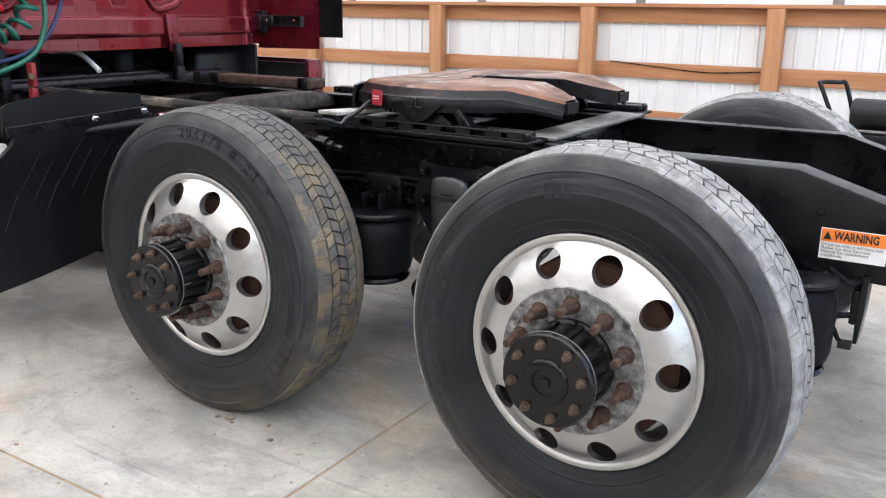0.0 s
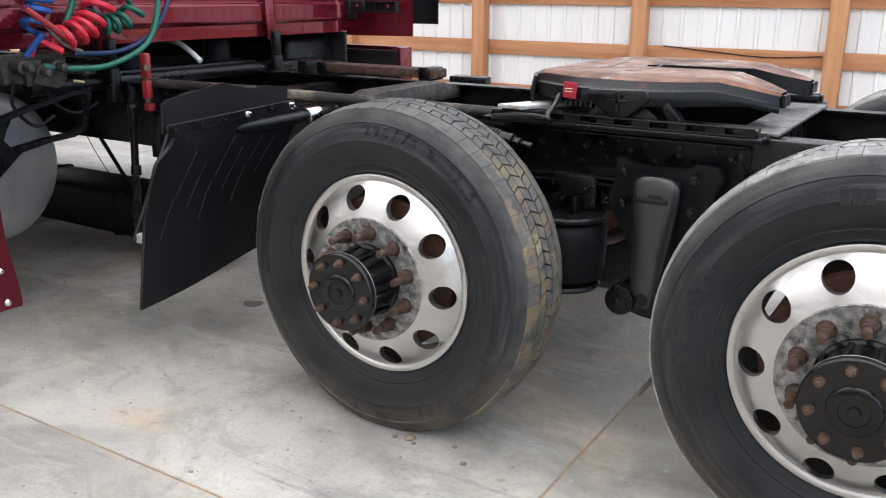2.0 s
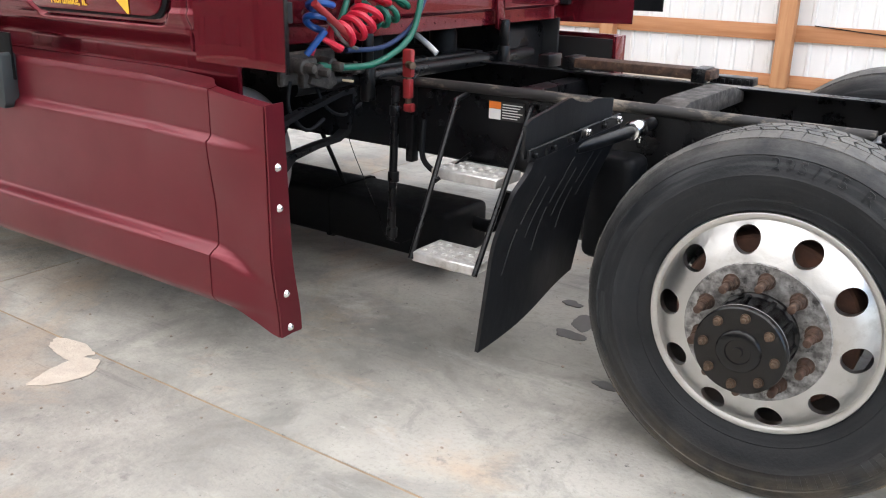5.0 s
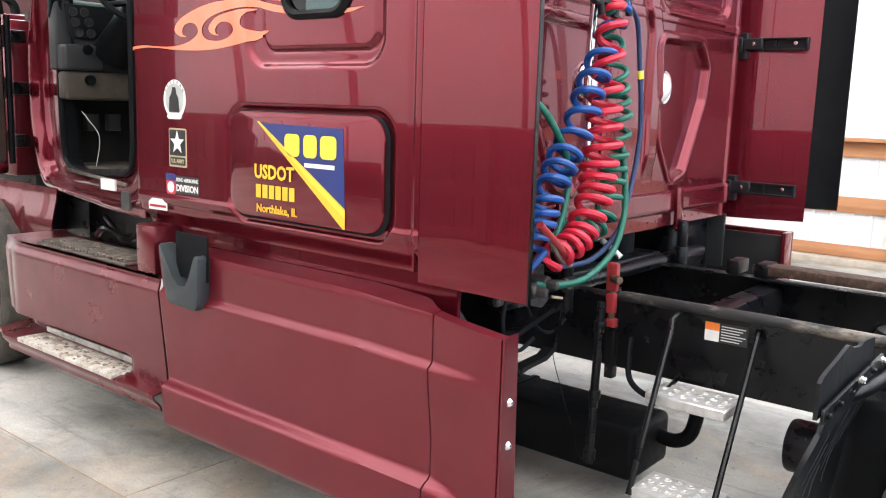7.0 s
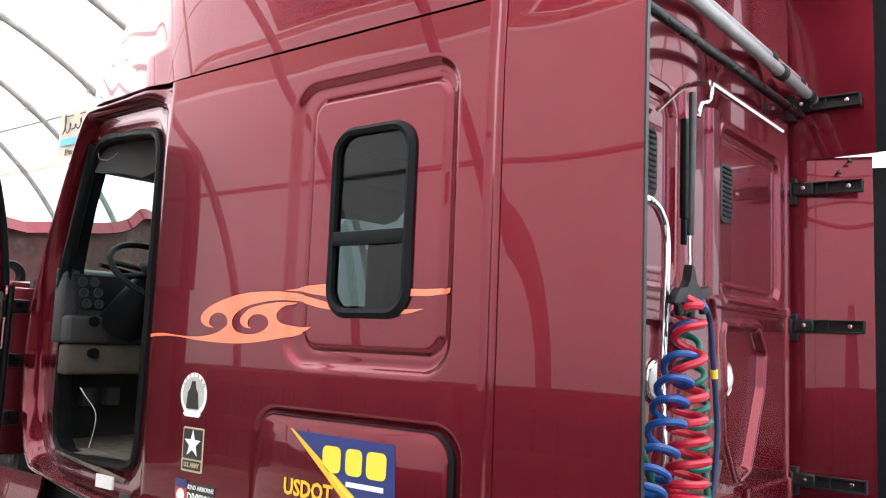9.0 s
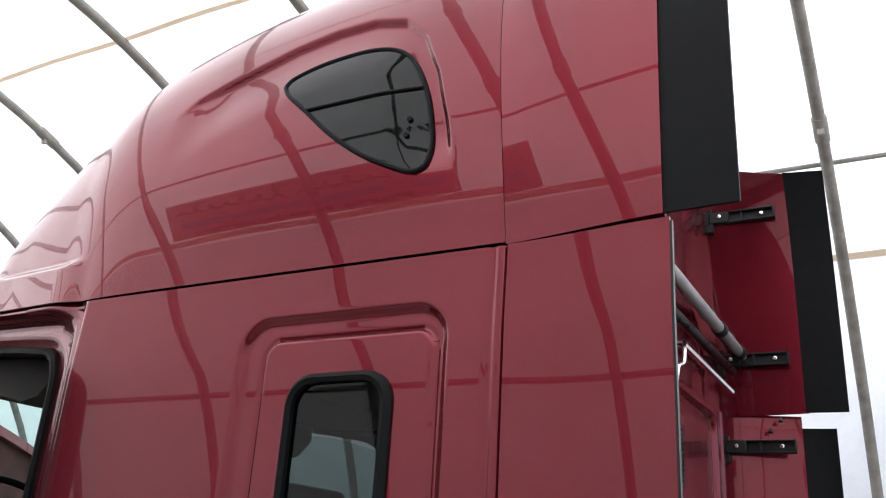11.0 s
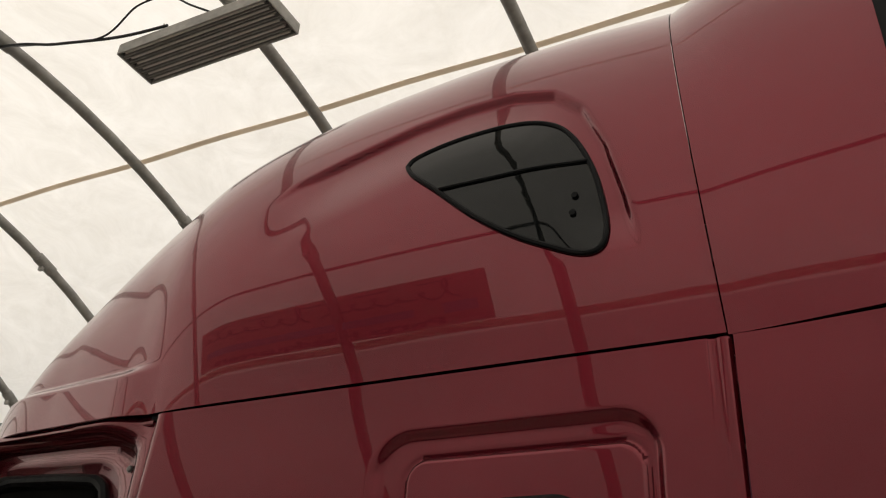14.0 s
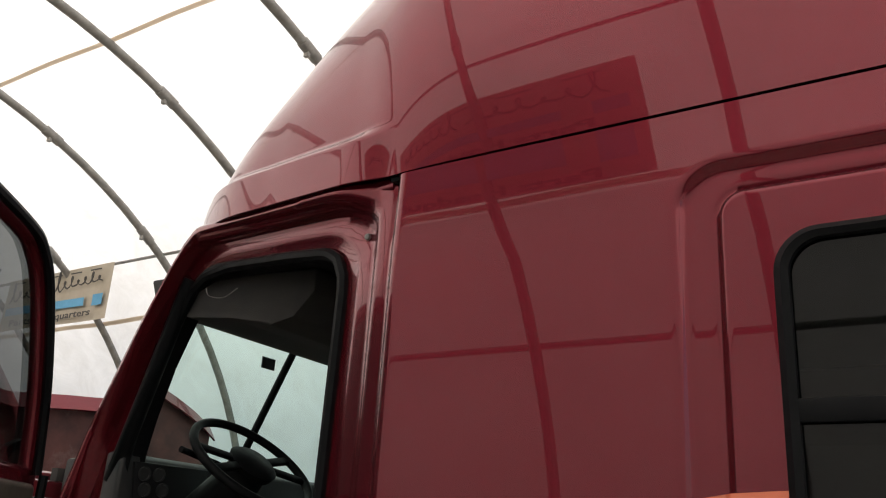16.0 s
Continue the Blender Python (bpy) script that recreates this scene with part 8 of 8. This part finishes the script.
for k in range(110):
    s = rng.uniform(0.003, 0.010)
    v = bmesh.ops.create_icosphere(bm, subdivisions=1, radius=s)["verts"]
    up = rng.random() < 0.45
    at = (rng.uniform(-5.46, -4.74), rng.uniform(-0.30, -0.14), 0.893) if up else (rng.uniform(-5.48, -4.68), rng.uniform(-0.41, -0.275), 0.421)
    bmesh.ops.transform(bm, matrix=Matrix.Translation(at) @ Matrix.Diagonal((rng.uniform(0.8, 2.2), rng.uniform(0.8, 1.6), 0.5, 1)), verts=v)
mud = part("dried_mud", bm, CLAY, entry)
tagged(mud, kind="stuff")
part("step_lip", boxed(-5.52, -4.67, -0.270, -0.258, 0.4195, 0.448, 0.003), TREADPLATE, entry)
bm = bmesh.new()
add_box(bm, -5.50, -4.72, -0.31, -0.13, 0.866, 0.878, 0.004)
part("upper_step", bm, STEP_DARK, entry, "mud-caked upper step")
for k in range(26):
    part("tread_bar", boxed(-5.47 + 0.029 * k, -5.455 + 0.029 * k, -0.30, -0.14, 0.878, 0.892, 0.002), STEP_DARK, entry)
part("step_well", boxed(-5.86, -4.58, 0.16, 0.18, 0.80, 1.12), BLACK, entry)
bm = bmesh.new()
add_tube(bm, spline([(-5.4, -0.05, 0.90), (-5.2, -0.12, 0.96), (-5.0, -0.10, 0.93), (-4.85, -0.06, 0.99), (-4.7, -0.10, 0.94)], 6), 0.016, 8)
add_tube(bm, spline([(-5.3, -0.06, 1.0), (-5.1, -0.08, 0.92), (-4.9, -0.12, 0.96), (-4.75, -0.05, 0.91)], 6), 0.012, 8)
add_box(bm, -5.12, -4.95, -0.11, -0.03, 0.885, 0.94, 0.01)
part("step_well_linkage", bm, BLACK_GLOSS, entry, "grimy linkage in the step well")

# ---- cab side frame round the open doorway
DOOR_IN = [(-4.915, 2.52), (-4.945, 2.59), (-5.00, 2.62), (-5.19, 2.65), (-5.525, 2.69), (-5.69, 2.688), (-5.775, 2.655), (-5.94, 2.41), (-6.02, 2.23), (-6.06, 2.10), (-6.08, 1.83), (-6.085, 1.54), (-6.08, 1.34), (-6.04, 1.24),
           (-5.95, 1.192), (-5.74, 1.188), (-5.05, 1.242), (-4.96, 1.27), (-4.935, 1.34), (-4.925, 1.90)]
DOOR_OUT = [(-4.652, 2.748), (-4.70, 2.762), (-5.67, 2.846), (-5.74, 2.80), (-5.98, 2.54), (-6.27, 2.17), (-6.44, 1.89), (-6.49, 1.62), (-6.46, 1.36), (-6.33, 1.14), (-6.18, 1.07), (-4.652, 1.07)]
CX, CZ = -5.42, 1.93


def cab_plane(x):
    """The cab side draws in towards the front."""
    return -0.19 + 0.236 * (-4.86 - x)


def cast(poly, a):
    """Distance from the doorway's middle to an outline along the direction a."""
    dx, dz = math.cos(a), math.sin(a)
    best = 0.0
    for (ax, az), (bx, bz) in zip(poly, poly[1:] + poly[:1]):
        ex, ez = bx - ax, bz - az
        den = dx * ez - dz * ex
        if abs(den) < 1e-9:
            continue
        t = ((ax - CX) * ez - (az - CZ) * ex) / den
        u = ((ax - CX) * dz - (az - CZ) * dx) / den
        if t > 0 and -1e-6 <= u <= 1 + 1e-6:
            best = max(best, t)
    return best


def frame_ring(f, a):
    r0, r1 = cast(DOOR_OUT, a), cast(DOOR_IN, a)
    r = r0 + (r1 - r0) * f
    return CX + r * math.cos(a), CZ + r * math.sin(a)


NA = 180
bm = bmesh.new()
prev = None
for f, y in ((0.0, 0.02), (0.004, -0.026), (0.025, -0.040), (0.08, -0.047), (0.18, -0.046), (0.25, -0.030), (0.32, 0.012), (0.37, 0.034), (0.50, 0.040), (0.62, 0.036), (0.70, 0.044), (0.80, 0.050), (0.90, 0.056), (0.96, 0.060)):
    ring = []
    for k in range(NA):
        a = 2 * math.pi * k / NA
        x, z = frame_ring(f, a)
        out = y if y > 0 else y * (0.15 + 0.85 * smooth(-4.66, -4.92, x))
        ring.append(bm.verts.new((x, cab_plane(x) + out, z)))
    if prev:
        for k in range(NA):
            bm.faces.new((prev[k], prev[(k + 1) % NA], ring[(k + 1) % NA], ring[k]))
    prev = ring
cab = part("cab_frame", bm, RED, truck, "maroon cab side frame round the open doorway", smooth=50)
bm = bmesh.new()
prev = None
for f, y in ((0.95, 0.058), (0.985, 0.062), (1.0, 0.075), (1.0, 0.13)):
    ring = [bm.verts.new((x, cab_plane(x) + y, z)) for x, z in (frame_ring(f, 2 * math.pi * k / NA) for k in range(NA))]
    if prev:
        for k in range(NA):
            bm.faces.new((prev[k], prev[(k + 1) % NA], ring[(k + 1) % NA], ring[k]))
    prev = ring
part("door_jamb", bm, SEAL, cab, "black inner door jamb")
bm = bmesh.new()
pts = []
for k in range(NA + 1):
    a = 2 * math.pi * k / NA
    x, z = frame_ring(0.95, a)
    pts.append((x, cab_plane(x) + 0.052, z))
add_tube(bm, pts, 0.019, 8, False)
part("door_seal", bm, SEAL, cab, "black rubber door seal")
for x, z in ((-4.80, 2.63), (-4.78, 1.9), (-4.78, 1.5)):
    bm = bmesh.new()
    add_lathe(bm, [(0.0, -0.008), (0.008, -0.006), (0.011, 0.0)], 12)
    bmesh.ops.translate(bm, vec=(x, cab_plane(x) + 0.036, z), verts=bm.verts)
    part("frame_screw", bm, STEEL, cab)
part("sill_sticker", prism([(-5.06, 1.165), (-4.94, 1.165), (-4.94, 1.215), (-5.06, 1.215)], "y", cab_plane(-5.0) - 0.056, cab_plane(-5.0) - 0.048), WHITE, cab, "white data sticker on the sill")
part("sill_sticker", prism([(-4.80, 1.10), (-4.735, 1.10), (-4.735, 1.18), (-4.80, 1.18)], "y", cab_plane(-4.77) - 0.056, cab_plane(-4.77) - 0.048), GAUGE, cab)
part("sill_tread", prism([(-5.98, cab_plane(-5.98) + 0.03), (-5.0, cab_plane(-5.0) + 0.03), (-5.0, 0.06), (-5.98, 0.30)], "z", 1.172, 1.19, 0.004), CARPET, cab, "dirty beige door sill")
part("pillar_backing", boxed(-4.72, -4.63, -0.222, -0.20, 1.08, 2.73), RED, cab)
part("header_backing", tubed([(-4.66, -0.215, 2.735), (-5.2, -0.10, 2.782), (-5.68, 0.0, 2.825)], 0.035, 10), RED, cab)
# lower cowl between the door and the front wheel
bm = bmesh.new()
add_field(bm, steps(-6.70, -5.85, 40), steps(0.68, 1.09, 14), lambda x, z: (x, -0.06 + 0.04 * smooth(0.86, 1.1, z) + 0.010 * smooth(0.06, 0.0, abs(x + 6.22)) * smooth(1.06, 0.85, z) + 0.008 * smooth(0.05, 0.0, abs(x + 6.45)) * smooth(1.06, 0.85, z), z))
thick(bm, 0.008)
part("cowl_panel", bm, RED, truck, "maroon lower cowl panel behind the front wheel")
part("fender_brace", boxed(-6.75, -6.52, 0.08, 0.34, 1.1, 2.0, 0.02), RED_DULL, truck, "maroon cowl side with hinge mounts")
for z in (1.315, 1.61, 1.893):
    bm = bmesh.new()
    add_box(bm, -6.52, -6.34, 0.0, 0.09, z - 0.035, z + 0.035, 0.008)
    add_cyl(bm, (-6.42, -0.005, z - 0.06), (-6.42, -0.005, z + 0.06), 0.018, seg=12)
    add_box(bm, -6.50, -6.47, -0.02, 0.02, z - 0.05, z + 0.05, 0.004)
    part("door_hinge", bm, BLACK, cab, "dark worn door hinge")
for z in (1.68, 1.59):
    part("amber_reflector", boxed(-6.56, -6.52, -0.015, 0.0, z - 0.018, z + 0.018, 0.003), AMBER, cab)

# ---- door standing half open
door = part("cab_door", boxed(-5.80, -5.735, -1.36, -0.36, 1.20, 1.98, 0.02, 3), RED, truck, "open maroon cab door with taupe inner trim")
part("inner_trim", boxed(-5.733, -5.705, -1.31, -0.42, 1.26, 1.93, 0.018, 3), TAN, door)
part("trim_pocket", boxed(-5.704, -5.68, -1.2, -0.55, 1.30, 1.50, 0.012, 2), GREY_TRIM, door)
part("arm_rest", boxed(-5.704, -5.65, -1.15, -0.55, 1.66, 1.73, 0.02, 3), GREY_TRIM, door)
bm = bmesh.new()
loop = spline([(-5.765, -0.38, 1.96), (-5.765, -0.44, 2.22), (-5.765, -0.56, 2.48), (-5.765, -0.66, 2.585), (-5.765, -0.80, 2.62), (-5.765, -1.22, 2.62), (-5.765, -1.32, 2.56), (-5.765, -1.345, 2.40), (-5.765, -1.345, 1.97)], 8)
add_tube(bm, loop, 0.032, 10)
part("window_frame", bm, RED, door)
bm = bmesh.new()
add_tube(bm, [(-5.728, p.y - 0.005, p.z) for p in loop], 0.016, 8)
add_tube(bm, [(-5.715, -0.36, 1.96), (-5.715, -0.365, 1.6), (-5.715, -0.37, 1.25)], 0.016, 8)
part("door_gasket", bm, SEAL, door)
bm = sheet([(-5.765, p.y, p.z) for p in loop])
part("door_glass", bm, TINTED, door)
door.scale = (1.0, 1.22, 1.11)
door.rotation_euler = (0, 0, radians(37))
door.location = Vector((-6.235, -0.11, -0.184)) - Matrix.Rotation(radians(37), 3, "Z") @ Vector((-5.765, -0.36 * 1.22, 0))

# ---- cab inside
inside = part("cab_floor", prism([(-6.5, 0.22), (-4.67, -0.13), (-4.67, 2 * CY + 0.13), (-6.5, 2 * CY - 0.22)], "z", 1.13, 1.17), CARPET, truck, "dusty cab floor mat")
part("firewall", boxed(-6.58, -6.54, 0.2, 2 * CY - 0.2, 1.0, 2.05), FABRIC_DARK, inside)


def far_copy(ob, name, label):
    """The same panel on the far side of the truck."""
    me = ob.data.copy()
    me.transform(Matrix.Translation((0, 2 * CY, 0)) @ Matrix.Diagonal((1, -1, 1, 1)))
    me.flip_normals()
    o = new(name, me)
    o.parent = truck
    return tagged(o, label)


far_cab = far_copy(cab, "far_cab_frame", "maroon cab side frame of the passenger side")
far_copy(entry, "far_entry_fairing", "scuffed maroon entry fairing of the passenger side")
bm = bmesh.new()
edge_in = [(-4.90, 2.0), (-6.10, 2.0), (-6.10, 1.54), (-6.05, 1.22), (-5.95, 1.17), (-5.05, 1.22), (-4.92, 1.28)]
for off in (0.0, 0.04):
    bm.faces.new([bm.verts.new((x, 2 * CY - cab_plane(x) - off, z)) for x, z in edge_in])
bm.verts.ensure_lookup_table()
nv = len(edge_in)
for k in range(nv):
    bm.faces.new((bm.verts[k], bm.verts[(k + 1) % nv], bm.verts[nv + (k + 1) % nv], bm.verts[nv + k]))
part("passenger_door", bm, RED, far_cab, "closed maroon passenger door")
part("passenger_glass", sheet([(x, 2 * CY - cab_plane(x) - 0.02, z) for x, z in ((-4.90, 2.0), (-4.92, 2.58), (-5.20, 2.65), (-5.69, 2.69), (-5.94, 2.41), (-6.09, 2.0))]), CLEAR, far_cab)
part("headliner", prism([(-5.78, 0.07), (-4.67, -0.16), (-4.67, 2 * CY + 0.16), (-5.78, 2 * CY - 0.07)], "z", 2.69, 2.735), FABRIC_DARK, inside)
bm = bmesh.new()
add_prism(bm, [(-6.05, 2.735), (-5.99, 2.61), (-5.80, 2.565), (-5.60, 2.545), (-5.40, 2.50), (-5.30, 2.52), (-5.22, 2.60), (-5.22, 2.685), (-5.79, 2.688), (-5.80, 2.735)], "y", 0.10, 2 * CY - 0.10, 0.012)
part("overhead_console", bm, FABRIC_DARK, inside, "dark overhead console and visors")
part("hanging_wire", tubed(spline([(-5.62, 0.0, 2.625), (-5.60, 0.0, 2.595), (-5.55, 0.02, 2.59), (-5.50, 0.03, 2.62)], 6), 0.0018, 6), STEEL, inside)
# dash
bm = bmesh.new()
add_prism(bm, [(-6.17, 1.55), (-6.17, 2.035), (-5.80, 2.05), (-5.72, 2.03), (-5.70, 1.80), (-5.66, 1.74), (-5.72, 1.55)], "y", 0.03, 1.52, 0.015)
dash = part("dashboard", bm, GREY_TRIM, inside, "dark grey dashboard with gauges")
part("dash_cheek", boxed(-5.80, -5.71, -0.062, 0.029, 1.66, 2.045, 0.015, 3), GREY_TRIM, inside)
part("knee_panel", boxed(-5.74, -5.655, -0.05, 0.62, 1.50, 1.655, 0.02, 3), TAN, inside, "taupe knee panel")
part("dash_end", boxed(-5.76, -5.64, -0.055, 0.18, 1.66, 1.80, 0.02, 3), GREY_TRIM, inside)
bm = bmesh.new()
add_prism(bm, [(0.005, 1.85), (0.03, 1.835), (0.20, 1.83), (0.30, 1.87), (0.33, 2.02), (-0.02, 2.015)], "x", -5.70, -5.685, 0.004)
part("gauge_panel", bm, PLASTIC, inside)
for y, z in ((0.025, 1.975), (0.09, 1.978), (0.035, 1.92), (0.115, 1.925), (0.055, 1.865), (0.125, 1.865)):
    bm = bmesh.new()
    add_lathe(bm, [(0.025, 0.004), (0.025, -0.008), (0.020, -0.008), (0.019, -0.002), (0.0, -0.002)], 20)
    bmesh.ops.rotate(bm, matrix=Matrix.Rotation(math.pi / 2, 3, "Z"), verts=bm.verts)
    bmesh.ops.translate(bm, vec=(-5.681, y, z), verts=bm.verts)
    part("gauge", bm, GAUGE, inside)
for y, z in ((0.077, 1.773), (0.089, 1.61)):
    bm = bmesh.new()
    add_cyl(bm, (-5.66, y, z), (-5.625, y, z), 0.028, seg=18, bevel=0.004)
    part("air_vent_knob", bm, SEAL, inside)
bm = bmesh.new()
for k in range(40):
    add_box(bm, -6.05, -5.93, 0.0 + 0.03 * k, 0.015 + 0.03 * k, 2.045, 2.056, 0.0)
part("defroster_grille", bm, SEAL, inside)
# steering wheel and column
tilt = Matrix.Translation((-5.427, 0.329, 1.94)) @ Matrix.Rotation(radians(38.6), 4, "Y") @ Matrix.Rotation(math.pi / 2, 4, "X")
bm = bmesh.new()
add_tube(bm, [tilt @ Vector((0.245 * math.cos(a), 0, 0.245 * math.sin(a))) for a in steps(0, 2 * math.pi, 64)], 0.0165, 10, False)
wheel = part("steering_wheel", bm, SEAL, inside, "black steering wheel")
bm = bmesh.new()
add_lathe(bm, [(0.0, 0.022), (0.075, 0.020), (0.098, 0.006), (0.09, -0.022), (0.0, -0.035)], 24)
for a in (75, 105, 255, 285):
    add_box(bm, 0.06, 0.24, -0.008, 0.008, -0.018, 0.018, 0.005, 2, Matrix.Rotation(radians(a), 4, "Y"))
bm.transform(tilt)
part("steering_hub", bm, SEAL, inside)
bm = bmesh.new()
add_cyl(bm, tilt @ Vector((0, -0.02, 0)), (-5.70, 0.31, 1.66), 0.075, 0.125, seg=20, bevel=0.012)
add_cyl(bm, (-5.52, 0.25, 1.93), (-5.50, 0.05, 1.96), 0.012, seg=8)
part("steering_column", bm, SEAL, inside, "dark steering column shroud")
for y in (0.22, 0.36):
    bm = bmesh.new()
    add_box(bm, -5.92, -5.86, y - 0.04, y + 0.04, 1.32, 1.42, 0.01, 2, None)
    part("pedal", bm, GREY_TRIM, inside)
bm = bmesh.new()
add_box(bm, -5.05, -4.55, 0.10, 0.62, 1.45, 1.62, 0.05, 3)
add_box(bm, -4.72, -4.56, 0.12, 0.60, 1.60, 2.30, 0.05, 3)
add_box(bm, -5.0, -4.6, 0.18, 0.54, 1.245, 1.45, 0.02, 2)
part("driver_seat", bm, GREY_TRIM, inside, "dark grey driver's seat")
bm = bmesh.new()
add_box(bm, -5.38, -4.88, 2 * CY - 0.62, 2 * CY - 0.10, 1.45, 1.62, 0.05, 3)
add_box(bm, -5.10, -4.92, 2 * CY - 0.60, 2 * CY - 0.12, 1.60, 2.33, 0.05, 3)
add_box(bm, -5.33, -4.93, 2 * CY - 0.54, 2 * CY - 0.18, 1.172, 1.45, 0.02, 2)
part("passenger_seat", bm, GREY_TRIM, inside, "dark grey passenger seat")
part("loose_cord", tubed(spline([(-5.62, 0.02, 1.44), (-5.58, 0.03, 1.40), (-5.55, 0.08, 1.30), (-5.56, 0.06, 1.14)], 6), 0.002, 6), WHITE, inside)
# the dash and wheel stand well forward in the cab
for ob in inside.children:
    if ob.name.split(".")[0] in ("dashboard", "dash_cheek", "knee_panel", "dash_end", "gauge_panel", "gauge", "air_vent_knob", "defroster_grille", "steering_wheel", "steering_hub", "steering_column", "pedal", "loose_cord"):
        ob.location = (-0.31, 0.115, 0.15) if "steering" in ob.name else (-0.35, 0.18, 0.055)
# windscreen in two panes with a centre bar
for y0, y1 in ((0.08, CY - 0.015), (CY + 0.015, 2 * CY - 0.08)):
    bm = bmesh.new()
    add_field(bm, steps(y0, y1, 8), [0, 1], lambda y, f: (-6.40 + 0.36 * f + 0.36 * ((y - CY) / 0.90) ** 4, y, 2.04 + 0.70 * f))
    part("windscreen", bm, CLEAR, inside, "greenish split windscreen pane")
bm = bmesh.new()
add_tube(bm, [(-6.39, CY, 2.05), (-6.04, CY, 2.73)], 0.017, 8)
part("centre_bar", bm, SEAL, inside)
for s in (-1, 1):
    bm = bmesh.new()
    add_tube(bm, [(-6.13, CY + s * 0.81, 2.0), (-5.79, CY + s * 0.88, 2.70)], 0.030, 10)
    part("a_pillar", bm, SEAL, inside)
part("screen_sticker", boxed(-6.12, -6.115, 0.80, 0.88, 2.55, 2.60), GREY_TRIM, inside)

# ---- bonnet tilted forward
def bonnet(u, v):
    """u across, v from the rear edge down to the nose."""
    y = CY + u
    z = curve_table([(0.0, 2.555), (0.37, 2.60), (0.67, 2.633), (0.84, 2.69), (0.94, 2.785), (1.06, 2.76), (1.32, 2.65), (1.46, 2.56)], abs(u)) - 1.75 * v
    x = -8.2 - 0.30 * v + 0.12 * v * v - 0.10 * math.cos(u * 1.2) + 0.30 * smooth(0.7, 1.46, abs(u)) * v
    return (x, y, z)


bm = bmesh.new()
add_field(bm, steps(-1.46, 1.46, 104), steps(0, 1, 20), bonnet)
thick(bm, 0.02)
bonnet_ob = part("bonnet", bm, HOOD_IN, truck, "maroon bonnet tilted forward, dusty underside showing", smooth=60)
bm = bmesh.new()
add_field(bm, steps(-1.46, 1.46, 104), [0, 1], lambda u, f: (bonnet(u, 0)[0] + 0.07 * f, CY + u, bonnet(u, 0)[2] + 0.012 - 0.09 * f))
thick(bm, 0.012)
part("bonnet_rim", bm, RED, bonnet_ob)
bm = bmesh.new()
add_lathe(bm, [(0.055, 0.0), (0.085, 0.0), (0.095, 0.02), (0.085, 0.06), (0.055, 0.06)], 28, True)
bmesh.ops.rotate(bm, matrix=Matrix.Rotation(math.pi / 2, 3, "Z"), verts=bm.verts)
bmesh.ops.translate(bm, vec=(-6.77, 0.18, 2.07), verts=bm.verts)
part("air_duct", bm, SEAL, truck, "black round air intake duct")
bm = bmesh.new()
add_box(bm, -6.80, -6.62, 0.1, 1.8, 1.2, 2.04, 0.03, 2)
part("engine_cowl", bm, RED_DULL, truck, "maroon bulkhead above the engine")
part("engine_bay", boxed(-7.9, -6.82, 0.35, 1.55, 0.7, 1.75, 0.05, 2), BLACK, truck, "dark engine bay mass")

# ---- cab far quarter under the extender
part("far_tank", boxed(-3.75, -3.14, 1.72, 2.16, 0.45, 1.06, 0.05, 3), BLACK, truck, "black tank on the truck's other side")
far_end = part("far_skirt", boxed(-4.3, -2.79, 2.375, 2.40, 0.45, 0.985, 0.006), RED, truck, "maroon skirt of the truck's other side")
part("far_skirt_flange", boxed(-2.815, -2.79, 2.28, 2.374, 0.45, 0.985, 0.004), RED, far_end)
part("far_skirt_liner", boxed(-4.3, -2.82, 2.355, 2.372, 0.46, 0.96, 0.004), PLASTIC, far_end, "black inner liner of the skirt")

# ---------------------------------------------------------------- another vehicle's tail beyond the truck
neigh = base("parked_trailer_frame", "black parked vehicle frame with a cylindrical tank beyond the truck", "vehicle", (0.5, 3.45, 0))
bm = bmesh.new()
add_cyl(bm, (-0.40, 0, 0.765), (1.6, 0, 0.765), 0.085, seg=28, bevel=0.02)
part("tank", bm, PLASTIC, neigh)
bm = bmesh.new()
add_tube(bm, spline([(-0.42, -0.1, 0.62), (-0.55, -0.1, 0.90), (-0.56, -0.08, 0.93), (-0.48, -0.02, 0.93), (-0.44, 0.0, 0.91), (-0.36, 0.0, 0.65)], 5), 0.012, 8)
part("step_loop", bm, BLACK, neigh)
part("beam", boxed(-0.36, 2.0, -0.12, 0.12, 0.52, 0.67, 0.01), BLACK, neigh)
part("red_marker", boxed(-0.06, 0.06, -0.135, -0.121, 0.60, 0.645, 0.006), DIM_RED, neigh)
for x in (-0.2, 1.4):
    part("stand_leg", boxed(x - 0.05, x + 0.05, -0.06, 0.06, 0.0, 0.52, 0.006), BLACK, neigh)
